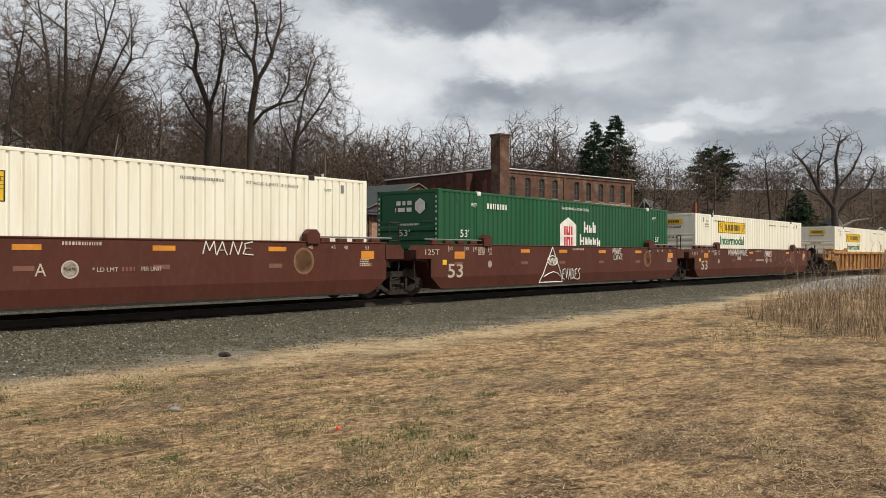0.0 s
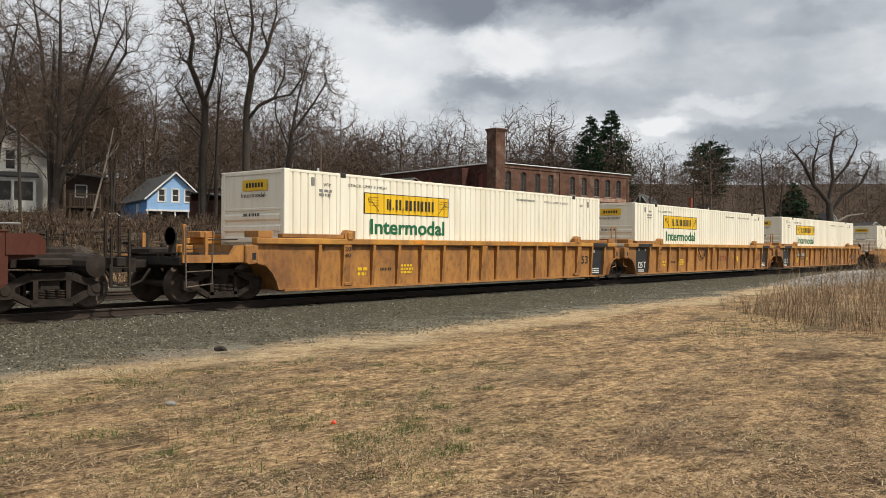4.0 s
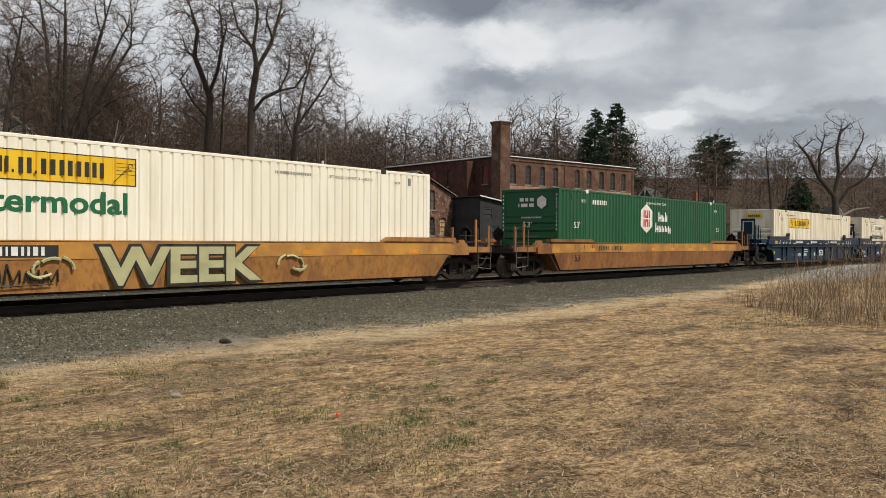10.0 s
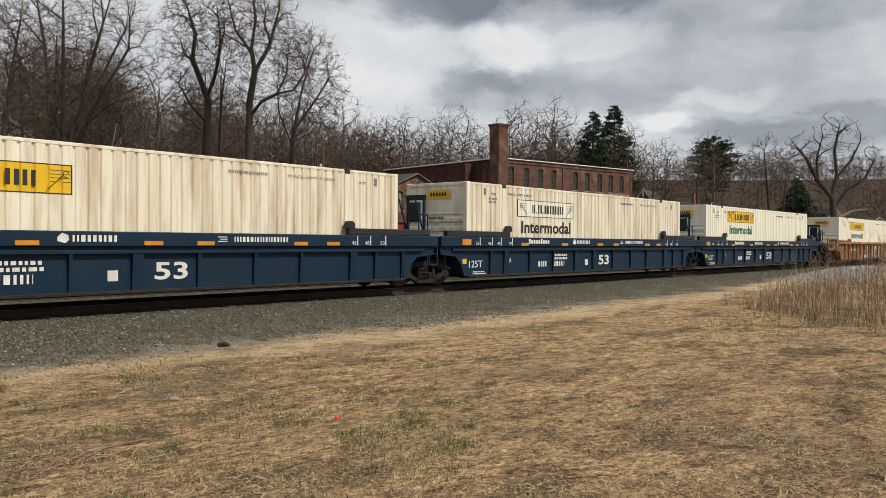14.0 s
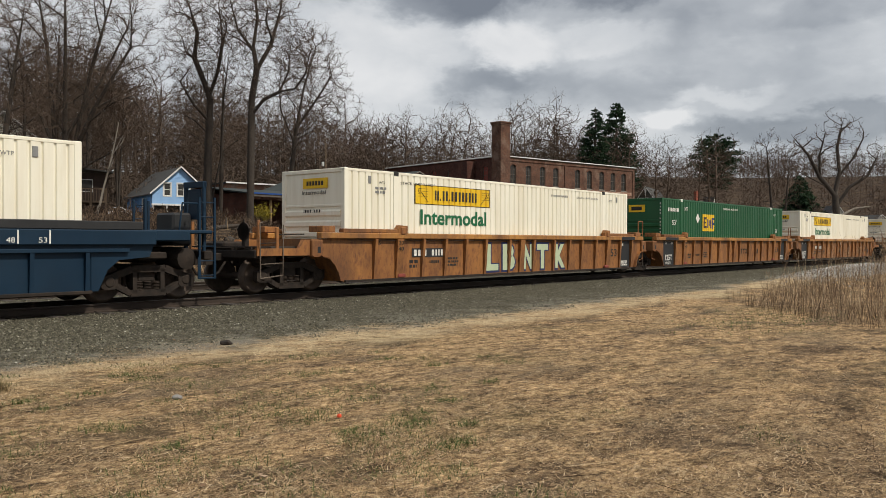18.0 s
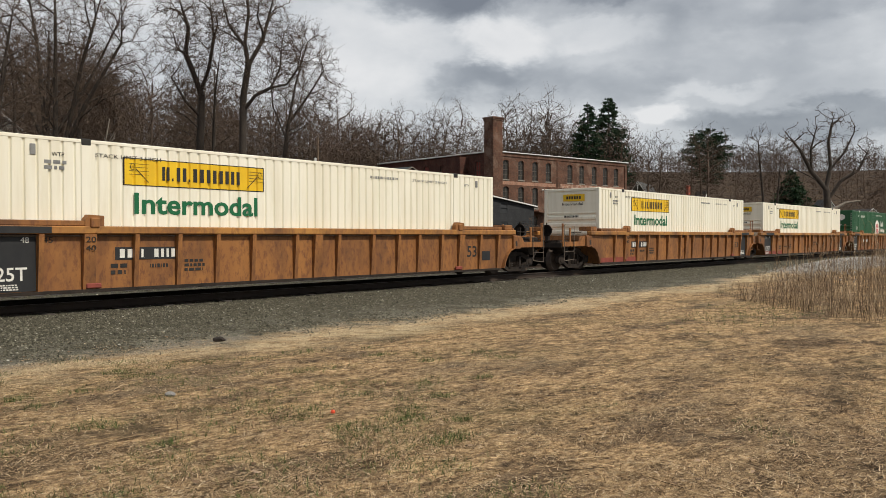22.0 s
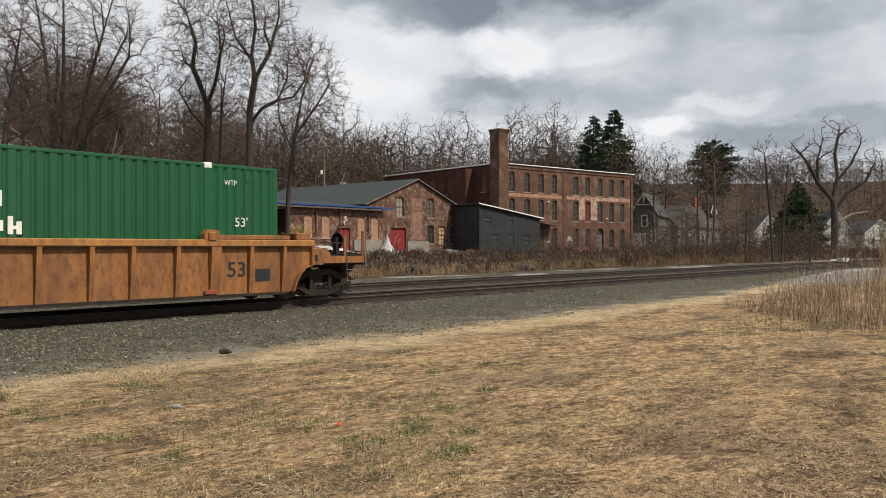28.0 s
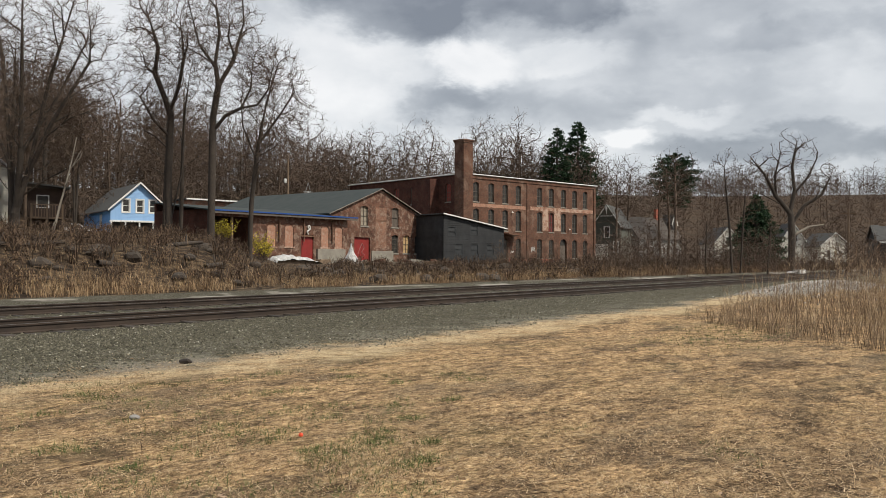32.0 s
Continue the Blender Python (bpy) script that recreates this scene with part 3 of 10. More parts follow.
def wheel_mesh():
    """Two wheels on their axle, as one wheelset."""
    def build(k):
        for y, f in ((-0.76, 1), (0.76, -1)):
            pr = [(0.06, -0.07), (0.10, -0.07), (0.12, -0.02), (0.30, -0.005), (0.36, -0.06), (0.405, -0.065), (0.42, 0.06), (0.455, 0.075), (0.455, 0.10), (0.37, 0.10), (0.30, 0.045), (0.12, 0.05), (0.06, 0.10)]
            pr = [(r, a * f) for r, a in pr]
            k.lathe(pr[::-1] if f > 0 else pr, (0, y, 0), "y", 28)
        k.lathe([(0.07, -0.9), (0.085, -0.5), (0.085, 0.5), (0.07, 0.9)][::-1], (0, 0, 0), "y", 12)
    return cached("wheelset", M_WHEEL, build, True)


def truck(parent, x0, spins):
    """A two-axle freight truck: side frames with springs, bearings, wheels on axles."""
    at = Matrix.Translation((x0, 0, RAIL_Z))
    fr = part("truck", cached("truck_bolster", M_GRIME_SHADE, lambda k: (
        k.box(-0.22, 0.22, -0.98, 0.98, 0.42, 0.72, 0.04), k.box(-0.35, 0.35, -0.3, 0.3, 0.72, 0.80, 0.02))), None, parent, at=at, label="grimy black cast steel freight truck")

    def frame_build(k):
        # frame as a ring of bars, so that the openings show
        for a, b, r in (((-1.0, 0.50), (-0.40, 0.72), 0.075), ((-0.40, 0.72), (0.40, 0.72), 0.075), ((0.40, 0.72), (1.0, 0.50), 0.075),
                        ((-0.88, 0.44), (-0.42, 0.20), 0.06), ((-0.42, 0.20), (0.42, 0.20), 0.07), ((0.42, 0.20), (0.88, 0.44), 0.06),
                        ((-0.33, 0.2), (-0.33, 0.72), 0.05), ((0.33, 0.2), (0.33, 0.72), 0.05)):
            dx, dz = b[0] - a[0], b[1] - a[1]
            ln = math.hypot(dx, dz)
            nx, nz = -dz / ln * r, dx / ln * r
            k.prism([(a[0] + nx, a[1] + nz), (b[0] + nx, b[1] + nz), (b[0] - nx, b[1] - nz), (a[0] - nx, a[1] - nz)], -0.07, 0.07)
        for x in (-0.915, 0.915):
            k.prism([(x - 0.19, 0.36), (x - 0.19, 0.58), (x + 0.19, 0.58), (x + 0.19, 0.36), (x + 0.12, 0.30), (x - 0.12, 0.30)], -0.08, 0.08)
    sf = cached("side_frame", M_GRIME_SHADE, frame_build)

    def springs(k):
        for x in (-0.2, 0.0, 0.2):
            for j in range(6):
                z = 0.26 + j * 0.033
                k.lathe([(0.055, 0), (0.085, 0.008), (0.085, 0.016), (0.055, 0.024)], (x, 0, z), "z", 10)
    sp = cached("spring_group", M_RAIL, springs)
    cap = cached("bearing_cap", M_GRIME_SHADE, lambda k: (k.lathe([(0.02, -0.10), (0.09, -0.10), (0.125, -0.07), (0.125, 0.05), (0.10, 0.06)][::-1], (0, 0, 0), "y", 14),))
    for y in (-1.0, 1.0):
        f = part("side_frame", sf, None, fr, at=Matrix.Translation((0, y, 0)))
        part("springs", sp, None, fr, at=Matrix.Translation((0, y, 0)), label="rusty coil springs")
        for x in (-0.915, 0.915):
            part("bearing_cap", cap, None, fr, at=Matrix.Translation((x, y, 0.457)) @ pose(0, 0, 0, 0, 0, 0 if y < 0 else 180))
    shoe = cached("brake_shoe", M_RAIL, lambda k: k.prism([(-0.03, -0.2), (0.03, -0.18), (0.05, 0.0), (0.03, 0.18), (-0.03, 0.2), (0.0, 0.0)], -0.05, 0.05))
    for x in (-0.915, 0.915):
        w = part("wheelset", wheel_mesh(), None, fr, "dull steel wheels on their axle", at=Matrix.Translation((x, 0, 0.457)))
        spins.append((w, x))
        for y in (-0.76, 0.76):
            part("brake_shoe", shoe, None, fr, at=Matrix.Translation((x + (0.47 if x < 0 else -0.47), y, 0.45)))
    return fr


def handrail(parent, pts, r=0.018, material=None, name="handrail"):
    return part(name, Kit().path(pts, r, 6), material or M_GRIME_SHADE, parent)


def ladder(parent, x, z0, z1, y, w=0.42, material=None):
    k = Kit()
    for dx in (-w / 2, w / 2):
        k.box(x + dx - 0.022, x + dx + 0.022, y - 0.022, y + 0.022, z0, z1)
    z = z0 + 0.08
    while z < z1:
        k.tube((x - w / 2, y, z), (x + w / 2, y, z), 0.013, n=6)
        z += 0.33
    return part("ladder", k, material or M_GRIME_SHADE, parent)


def bars(parent, x0, x1, z0, z1, y, material, rows=1, name="stencil_lines", face="-y", seed=0):
    """Unreadable small writing as plain bars."""
    rnd = random.Random(seed)
    k = Kit()
    h = (z1 - z0) / (rows * 1.6 - 0.6)
    for r in range(rows):
        z = z1 - h * (1.6 * r + 1)
        x = x0
        end = x1 - rnd.uniform(0, 0.18) * (x1 - x0)
        while x < end:
            w = min(rnd.uniform(0.5, 1.6) * h * (0.45 if rows == 1 else 1.5), end - x)
            if face == "-y":
                k.box(x, x + w, y - 0.003, y, z, z + h)
            else:
                k.box(y - 0.003, y, x, x + w, z, z + h)
            x += w + h * (0.35 if rows == 1 else 0.6)
    return part(name, k, material, parent)

# ---- containers ----
CL, CW, CZ0, CZ1 = 16.154, 1.295, 0.354, 3.25      # length, half width, bottom and top of a 53 foot box


def corrugation(x0, x1, pitch, flat, depth):
    """Profile of a corrugated side: (x, inset) pairs."""
    pts = [(x0, 0.0)]
    n = max(1, round((x1 - x0) / pitch))
    p = (x1 - x0) / n
    s = (p - flat) * 0.32
    for i in range(n):
        a = x0 + i * p
        pts += [(a + flat / 2, 0.0), (a + flat / 2 + s, depth), (a + p - flat / 2 - s, depth), (a + p - flat / 2, 0.0)]
    pts.append((x1, 0.0))
    return pts


def side_sheet(k, x0, x1, z0, z1, y, sign, pitch, flat, depth, off=0.0):
    """Corrugated sheet in the plane y, facing sign * y."""
    pr = corrugation(x0, x1, pitch, flat, depth)
    vs = []
    for x, d in pr:
        yy = y + sign * (off - d)
        vs += [(x, yy, z0), (x, yy, z1)]
    n = len(pr)
    fs = []
    for i in range(n - 1):
        q = (2 * i, 2 * i + 2, 2 * i + 3, 2 * i + 1)
        fs.append(q if sign < 0 else q[::-1])
    k.add(vs, fs)


def patch(x0, x1, z0, z1, spec, y, off=0.004):
    """A painted field that follows the corrugation between x0 and x1."""
    (c0, c1, pitch, flat, depth) = spec
    k = Kit()
    pr = corrugation(c0, c1, pitch, flat, depth)
    xs = [p[0] for p in pr]
    ds = [p[1] for p in pr]
    cut = [x0] + [x for x in xs if x0 < x < x1] + [x1]
    vs = []
    for x in cut:
        d = float(np.interp(x, xs, ds))
        vs += [(x, y - off + d, z0), (x, y - off + d, z1)]
    k.add(vs, [(2 * i, 2 * i + 2, 2 * i + 3, 2 * i + 1) for i in range(len(cut) - 1)])
    return k


def container(kind, label, variant, lift=0.0):
    """A 53 foot domestic container with its lettering; kinds: white, green."""
    white = kind == "white"
    ma = (M_WHITE_OLD if variant != "intermodal" else M_WHITE) if white else M_GREEN
    c = thing("shipping_container", label, "container", group="containers of the train")
    half = CL / 2
    post = 6.05                                   # lifting posts stand 6.05 m from the middle
    pitch, flat, depth = (0.268, 0.185, 0.034) if white else (0.262, 0.13, 0.036)
    xa = half - 0.16

    def body(k):
        k.box(-half + 0.05, half - 0.05, -CW + 0.10, CW - 0.10, CZ0 + 0.12, CZ1 - 0.10)     # inner floor, walls behind the sheets
    part("inner_box", cached("inner_box", ma, body), None, c)
    spans = [(-xa, -post - 0.11), (-post + 0.11, post - 0.11), (post + 0.11, xa)]
    for sgn, nm in ((-1, "side_wall"), (1, "side_wall")):
        def sheet(k):
            for a, b in spans:
                side_sheet(k, a, b, CZ0 + 0.15, CZ1 - 0.085, sgn * (CW - 0.012), sgn, pitch, flat, depth)
        part(nm, cached((nm, kind, sgn), ma, sheet), None, c)
    roof = cached(("roof", kind), ma, lambda k: [k.box(-half + 0.1 + i * 0.4, -half + 0.1 + i * 0.4 + 0.34, -CW + 0.1, CW - 0.1, CZ1 - 0.1, CZ1 - 0.045) for i in range(40)])
    part("roof", roof, None, c)

    def rails(k):
        for y in (-CW + 0.06, CW - 0.06):
            k.box(-half, half, y - 0.055, y + 0.055, CZ1 - 0.09, CZ1 - 0.012, 0.012)
            k.box(-half, half, y - 0.055, y + 0.055, CZ0, CZ0 + 0.16, 0.012)
    part("side_rail", cached(("rails", kind), ma, rails), None, c)

    for x in (-half + 0.08, half - 0.08):
        for y in (-CW + 0.08, CW - 0.08):
            part("corner_post", cached(("corner_post", kind), ma, lambda k: k.box(-0.08, 0.08, -0.08, 0.08, CZ0, CZ1 - 0.005, 0.015)), None, c, at=Matrix.Translation((x, y, 0)))
    for x in (-post, post):
        for y in (-1, 1):
            lp = cached(("lift_post", kind), ma, lambda k: k.box(-0.105, 0.105, -0.05, 0.05, CZ0, CZ1 - 0.03, 0.01))
            p = part("lifting_post", lp, None, c, at=Matrix.Translation((x, y * (CW - 0.045), 0)))
            cast = cached(("casting", kind), M_LWHITE if not white else M_INK, lambda k: (k.box(-0.10, 0.10, -0.06, 0.06, CZ1 - 0.13, CZ1 + 0.004, 0.012), k.box(-0.045, 0.045, -0.065, 0.065, CZ1 - 0.10, CZ1 - 0.04)))
            part("casting", cast, None, p)
    # front end: panel with a nose box above and horizontal pressings below
    for sgn in (-1, 1):
        X = sgn * (half - 0.035)
        e = part("front_end" if sgn < 0 else "rear_end", cached(("end", kind, sgn), ma, lambda k: k.box(min(X, X - sgn * 0.04), max(X, X - sgn * 0.04), -CW + 0.14, CW - 0.14, CZ0, CZ1 - 0.02)), None, c)
        for i in range(6):
            z = CZ0 + 0.12 + i * 0.29
            part("pressing", cached(("pressing", kind, sgn), ma, lambda k: k.prism([(X + sgn * d, zz) for d, zz in ((0.0, 0), (0.055, 0.05), (0.055, 0.15), (0.0, 0.20))], -CW + 0.16, CW - 0.16)), None, e, at=Matrix.Translation((0, 0, z)))
        for z0, z1 in ((CZ1 - 0.12, CZ1 - 0.01), (2.20, 2.27)):
            part("end_bar", cached(("end_bar", kind, sgn, z0), ma, lambda k: k.box(min(X, X + sgn * 0.03), max(X, X + sgn * 0.03), -CW + 0.14, CW - 0.14, z0, z1, 0.01)), None, e)
    y = -CW + 0.012
    spec = (-post + 0.11, post - 0.11, pitch, flat, depth)
    xe = -half - 0.002
    dark = M_INK if white else M_LWHITE
    # data plates near the top corners
    for xp in (-7.12, 7.15):
        part("plate_holder", cached(("plate_holder", kind), M_GREY if white else M_GREEN, lambda k: k.box(-0.055, 0.055, y - 0.02, y + 0.02, 2.86, 3.07, 0.008)), None, c, at=Matrix.Translation((xp, 0, 0)))
    if white:
        if variant in ("intermodal", "plain_intermodal", "sign_only"):
            sg = part("sign", patch(-5.24, -1.53, 2.20, 2.785, spec, y), M_SIGN if variant != "plain_intermodal" else M_WHITE, c, "yellow sign field with a thin black border", at=Matrix.Translation((0, 0, lift)))
            bk = Kit()
            for a in ((-5.24, -1.53, 2.765, 2.785), (-5.24, -1.53, 2.20, 2.22), (-5.24, -5.21, 2.20, 2.785), (-1.56, -1.53, 2.20, 2.785)):
                p = patch(*a, spec, y, 0.007)
                bk.add(p.v, p.f)
            part("sign_border", bk, M_INK, sg)
            # the owner's name as plain blocks of letter size
            for a, b in ((-4.42, -4.20), (-4.13, -4.08), (-3.98, -3.68), (-3.61, -3.56), (-3.46, -3.12), (-3.02, -2.70), (-2.60, -2.28), (-2.20, -1.90)):
                h = 0.30 if b - a > 0.1 else 0.06
                a, b = -4.32 + (a + 4.42) * 0.82, -4.32 + (b + 4.42) * 0.82
                w = (b - a) * 0.36
                part("name_block", cached(("name_block", a), M_INK, lambda k: (k.box(a, a + w, y - 0.010, y - 0.006, 2.34, 2.34 + h), k.box(b - w, b, y - 0.010, y - 0.006, 2.34, 2.34 + h)) if b - a > 0.1 else k.box(a, b, y - 0.010, y - 0.006, 2.34, 2.34 + h)), None, sg)
            for cx, sx in ((-4.9, 1), (-1.78, -1)):
                ok = Kit()
                for j in range(7):
                    t = j * 0.75
                    ok.tube((cx + 0.05 * math.cos(t) * (1 + 0.2 * j / 7) - sx * 0.12, y - 0.008, 2.6 + 0.07 * math.sin(t)), (cx + 0.06 * math.cos(t + 0.75) - sx * 0.12, y - 0.008, 2.6 + 0.07 * math.sin(t + 0.75)), 0.007, n=4)
                for j in range(4):
                    ok.box(cx - 0.2, cx + 0.25, y - 0.009, y - 0.006, 2.66 - j * 0.075, 2.668 - j * 0.075)
                ok.tube((cx - sx * 0.05, y - 0.008, 2.56), (cx + sx * 0.25, y - 0.008, 2.28), 0.009, n=4)
                part("scroll_ornament", ok, M_INK, sg)
            if variant != "sign_only":
                fit_text("Intermodal", -4.99, -1.73, 1.63 + 0.8 * lift, 2.06 + 0.95 * lift, y - 0.006, M_LGREEN if variant == "intermodal" else M_INK, c, bold=0.022, label="bold green lettering" if variant == "intermodal" else "bold black lettering")
        # end sign
        es = part("end_sign", Kit().box(xe - 0.004 + 0.01, xe + 0.012, -0.62, 0.38, 2.72, 3.0), M_SIGN, c, "small yellow sign on the end wall")
        for i in range(6):
            part("name_block", cached(("end_block", i), M_INK, lambda k: k.box(xe + 0.001, xe + 0.006, -0.45 + i * 0.12, -0.37 + i * 0.12, 2.80, 2.92)), None, es)
        if variant == "intermodal":
            fit_text("Intermodal", 0.42, -0.55, 2.55, 2.66, xe + 0.004, M_INK, c, face="-x")
        bars(c, -0.35, 0.35, 2.05, 2.13, xe - 0.02, M_INK, 1, face="-x", seed=3)
        fit_text("WTP", -6.75, -6.5, 2.86, 2.94, y - 0.006, M_INK, c)
        fit_text("STACK LIMIT 3 HIGH", -5.85, -4.35, 2.90, 2.98, y - 0.006, M_INK, c)
        fit_text("STACK LIMIT 3 HIGH", 4.0, 5.6, 2.90, 2.97, y - 0.006, M_GREY, c)
        fit_text("WTP", 6.5, 6.75, 2.86, 2.94, y - 0.006, M_GREY, c)
        bars(c, 2.2, 3.4, 2.90, 2.97, y - 0.004, M_GREY, 1, seed=4)
        bars(c, -6.9, -6.4, 2.60, 2.78, y - 0.004, M_GREY, 2, seed=5)
    else:
        if variant == "emp":
            fit_text("53'", -7.05, -6.60, 2.04, 2.28, y - 0.006, M_LWHITE, c)
            fit_text("WTP", -5.72, -5.34, 2.72, 2.90, y - 0.006, M_LWHITE, c)
        else:
            fit_text("53'", -7.0, -6.55, 1.78, 2.02, y - 0.006, M_LWHITE, c)
        fit_text("53'", 6.80, 7.16, 1.80, 2.02, y - 0.006, M_LWHITE, c)
        fit_text("WTP", 6.5, 6.85, 2.76, 2.88, y - 0.006, M_LWHITE, c)
        if variant != "emp":
            fit_text("WTP", -6.45, -6.15, 2.74, 2.88, y - 0.006, M_LWHITE, c)
            bars(c, -5.6, -4.3, 2.72, 2.90, y - 0.004, M_LWHITE, 1, seed=6)
        fit_text("WARNING HIGH CUBE", -1.0, 1.0, 2.90, 3.0, y - 0.006, M_LWHITE, c)
        for i, yy in enumerate((-1.2, 1.2)):
            for j in range(9):
                z = 3.0 - j * 0.15 - (0.08 if j > 3 else 0)
                part("mark_block", cached("mark_block", M_LWHITE, lambda k: k.box(-0.003, 0.003, -0.022, 0.022, -0.038, 0.03)), None, c, at=Matrix.Translation((xe, yy, z)))
        if variant == "emp":
            sg = part("sign", patch(-3.62, -2.10, 1.80, 2.62, spec, y), M_SIGN, c, "square yellow sign")
            navy_ = mat("logo_navy", (0.02, 0.03, 0.16), (0.02, 0.025, 0.12), 3, 0.5)
            brown_ = mat("logo_brown", (0.05, 0.025, 0.012), (0.04, 0.02, 0.01), 3, 0.5)
            for m_, boxes_ in ((brown_, ((-3.50, -3.36, 1.96, 2.48), (-3.36, -3.12, 2.38, 2.48), (-3.36, -3.18, 2.18, 2.26), (-3.36, -3.12, 1.96, 2.06))),
                               (navy_, ((-3.04, -2.93, 1.96, 2.38), (-2.84, -2.76, 2.06, 2.34), (-2.67, -2.56, 1.96, 2.38))), (navy_, ((-2.48, -2.36, 1.90, 2.46), (-2.36, -2.20, 2.36, 2.46), (-2.36, -2.20, 2.12, 2.22)))):
                k = Kit()
                for a in boxes_:
                    k.box(a[0], a[1], y - 0.010, y - 0.006, a[2], a[3])
                part("emblem_block", k, m_, sg)
            part("placard", Kit().prism([(-4.42, 2.40), (-4.20, 2.64), (-3.98, 2.40), (-4.20, 2.16)], y - 0.012, y - 0.004), M_LWHITE, c, "white diamond placard")
            part("placard", Kit().prism([(0.62, 2.18), (0.86, 2.42), (1.10, 2.18), (0.86, 1.94)], xe - 0.03, xe - 0.022, "x"), M_LWHITE, c, "white diamond placard")
            es = part("end_sign", Kit().box(xe + 0.0, xe + 0.012, -0.45, 0.35, 2.62, 2.95), M_SIGN, c, "yellow sign on the end wall")
            part("name_block", Kit().box(xe - 0.004, xe + 0.002, -0.30, 0.22, 2.70, 2.87), M_INK, es)
            bars(c, -7.45, -6.25, 2.66, 2.82, y - 0.004, M_LWHITE, 1, seed=8)
        else:
            # emblem: white shape with a red figure of bars
            hx = -0.95 if variant == "hub" else -0.52
            if variant == "hub":
                out = [(hx - 0.55, 1.95), (hx - 0.55, 2.62), (hx, 2.92), (hx + 0.55, 2.62), (hx + 0.55, 1.95), (hx, 1.66)]
            else:
                out = [(hx - 0.58, 1.42), (hx - 0.58, 2.34), (hx - 0.46, 2.42), (hx, 2.62), (hx + 0.46, 2.42), (hx + 0.58, 2.34), (hx + 0.58, 1.42)]
            em = part("emblem", Kit().prism(out, y - 0.010, y - 0.004), M_LWHITE, c, "white emblem with a red figure")
            zc = 2.28 if variant == "hub" else 1.93
            k = Kit()
            for a, b in ((-0.30, -0.19), (-0.14, -0.04), (0.04, 0.14), (0.19, 0.30)):
                k.box(hx + a, hx + b, y - 0.014, y - 0.011, zc + 0.03, zc + 0.36)
                k.box(hx + a, hx + b, y - 0.014, y - 0.011, zc - 0.36, zc - 0.03)
            k.box(hx - 0.14, hx + 0.14, y - 0.014, y - 0.011, zc + 0.03, zc + 0.13)
            k.box(hx - 0.14, hx + 0.14, y - 0.014, y - 0.011, zc - 0.13, zc - 0.03)
            part("red_figure", k, M_RED, em)
            k = Kit()
            bx = hx + 0.85
            for a, b, z, h in ((0.30, 0.62, 2.18, 0.42), (0.68, 0.90, 2.18, 0.28), (0.97, 1.20, 2.18, 0.42), (0.0, 0.32, 1.70, 0.42), (0.40, 0.58, 1.72, 0.28), (0.64, 0.90, 1.72, 0.28), (0.98, 1.22, 1.72, 0.28), (1.30, 1.56, 1.66, 0.34)):
                zz = z - (0.0 if variant == "hub" else 0.1)
                k.box(bx + a, bx + a + 0.10, y - 0.010, y - 0.004, zz, zz + h)
                k.box(bx + b - 0.10, bx + b, y - 0.010, y - 0.004, zz, zz + h * 0.72)
                k.box(bx + a + 0.10, bx + b - 0.10, y - 0.010, y - 0.004, zz + h * 0.28, zz + h * 0.48)
            part("name_block", k, M_LWHITE, c)
            part("end_emblem", Kit().prism([(-0.75, 2.62), (-0.75, 2.85), (-0.55, 2.98), (-0.35, 2.85), (-0.35, 2.62), (-0.55, 2.48)], xe - 0.004, xe + 0.004, "x"), M_LWHITE, c, "small white emblem on the end wall")
            bars(c, -0.2, 0.5, 2.56, 2.90, xe, M_LWHITE, 2, "name_block", "-x", 9)
            fit_text("53'", 0.3, -0.15, 1.80, 2.0, xe - 0.03, M_LWHITE, c, face="-x")
            bars(c, -0.55, 0.45, 2.13, 2.19, xe - 0.03, M_LWHITE, 1, face="-x", seed=10)
    return c

# ---- well cars ----
SPINS = []                        # wheels that turn: (wheelset, place on its truck, unit)


def lettered_sets(u, y, mat_, marks):
    for s, x0, x1, z0, z1 in marks:
        fit_text(s, x0, x1, z0, z1, y, mat_, u)


GLYPHS = {"M": ((0, 0), (0.12, 1), (0.45, 0.25), (0.72, 1), (0.95, 0)), "A": ((0, 0), (0.45, 1), (0.62, 0.38), (0.25, 0.36), (0.62, 0.38), (0.8, 0)), "N": ((0, 0), (0.15, 1), (0.62, 0), (0.85, 1)),
          "E": ((0.75, 1), (0.1, 0.85), (0.15, 0.5), (0.6, 0.52), (0.15, 0.5), (0, 0.08), (0.8, 0)), "V": ((0, 1), (0.35, 0), (0.75, 1)), "D": ((0.1, 0), (0.15, 1), (0.8, 0.7), (0.65, 0.1), (0.1, 0)),
          "S": ((0.8, 1), (0.15, 0.8), (0.65, 0.45), (0.6, 0.1), (0, 0)), "2": ((0, 0.8), (0.4, 1), (0.7, 0.75), (0.1, 0), (0.8, 0.05)), "0": ((0.4, 1), (0.05, 0.5), (0.4, 0), (0.75, 0.5), (0.4, 1)), "1": ((0.3, 1), (0.3, 0))}


def scrawl(u, word, x0, x1, z0, z1, y, m, r):
    """Hand-sprayed letters drawn as single strokes."""
    w = (x1 - x0) / len(word)
    rnd = random.Random(word)
    for i, c in enumerate(word):
        tilt, drop = rnd.uniform(-0.05, 0.12), rnd.uniform(-0.1, 0.1)
        k = Kit().path([(x0 + (i + a) * w + tilt * b * w, y, z0 + (b + drop * (1 - b)) * (z1 - z0)) for a, b in GLYPHS[c]], r, 4)
        part("graffiti", k, m, u, "white sprayed letter")


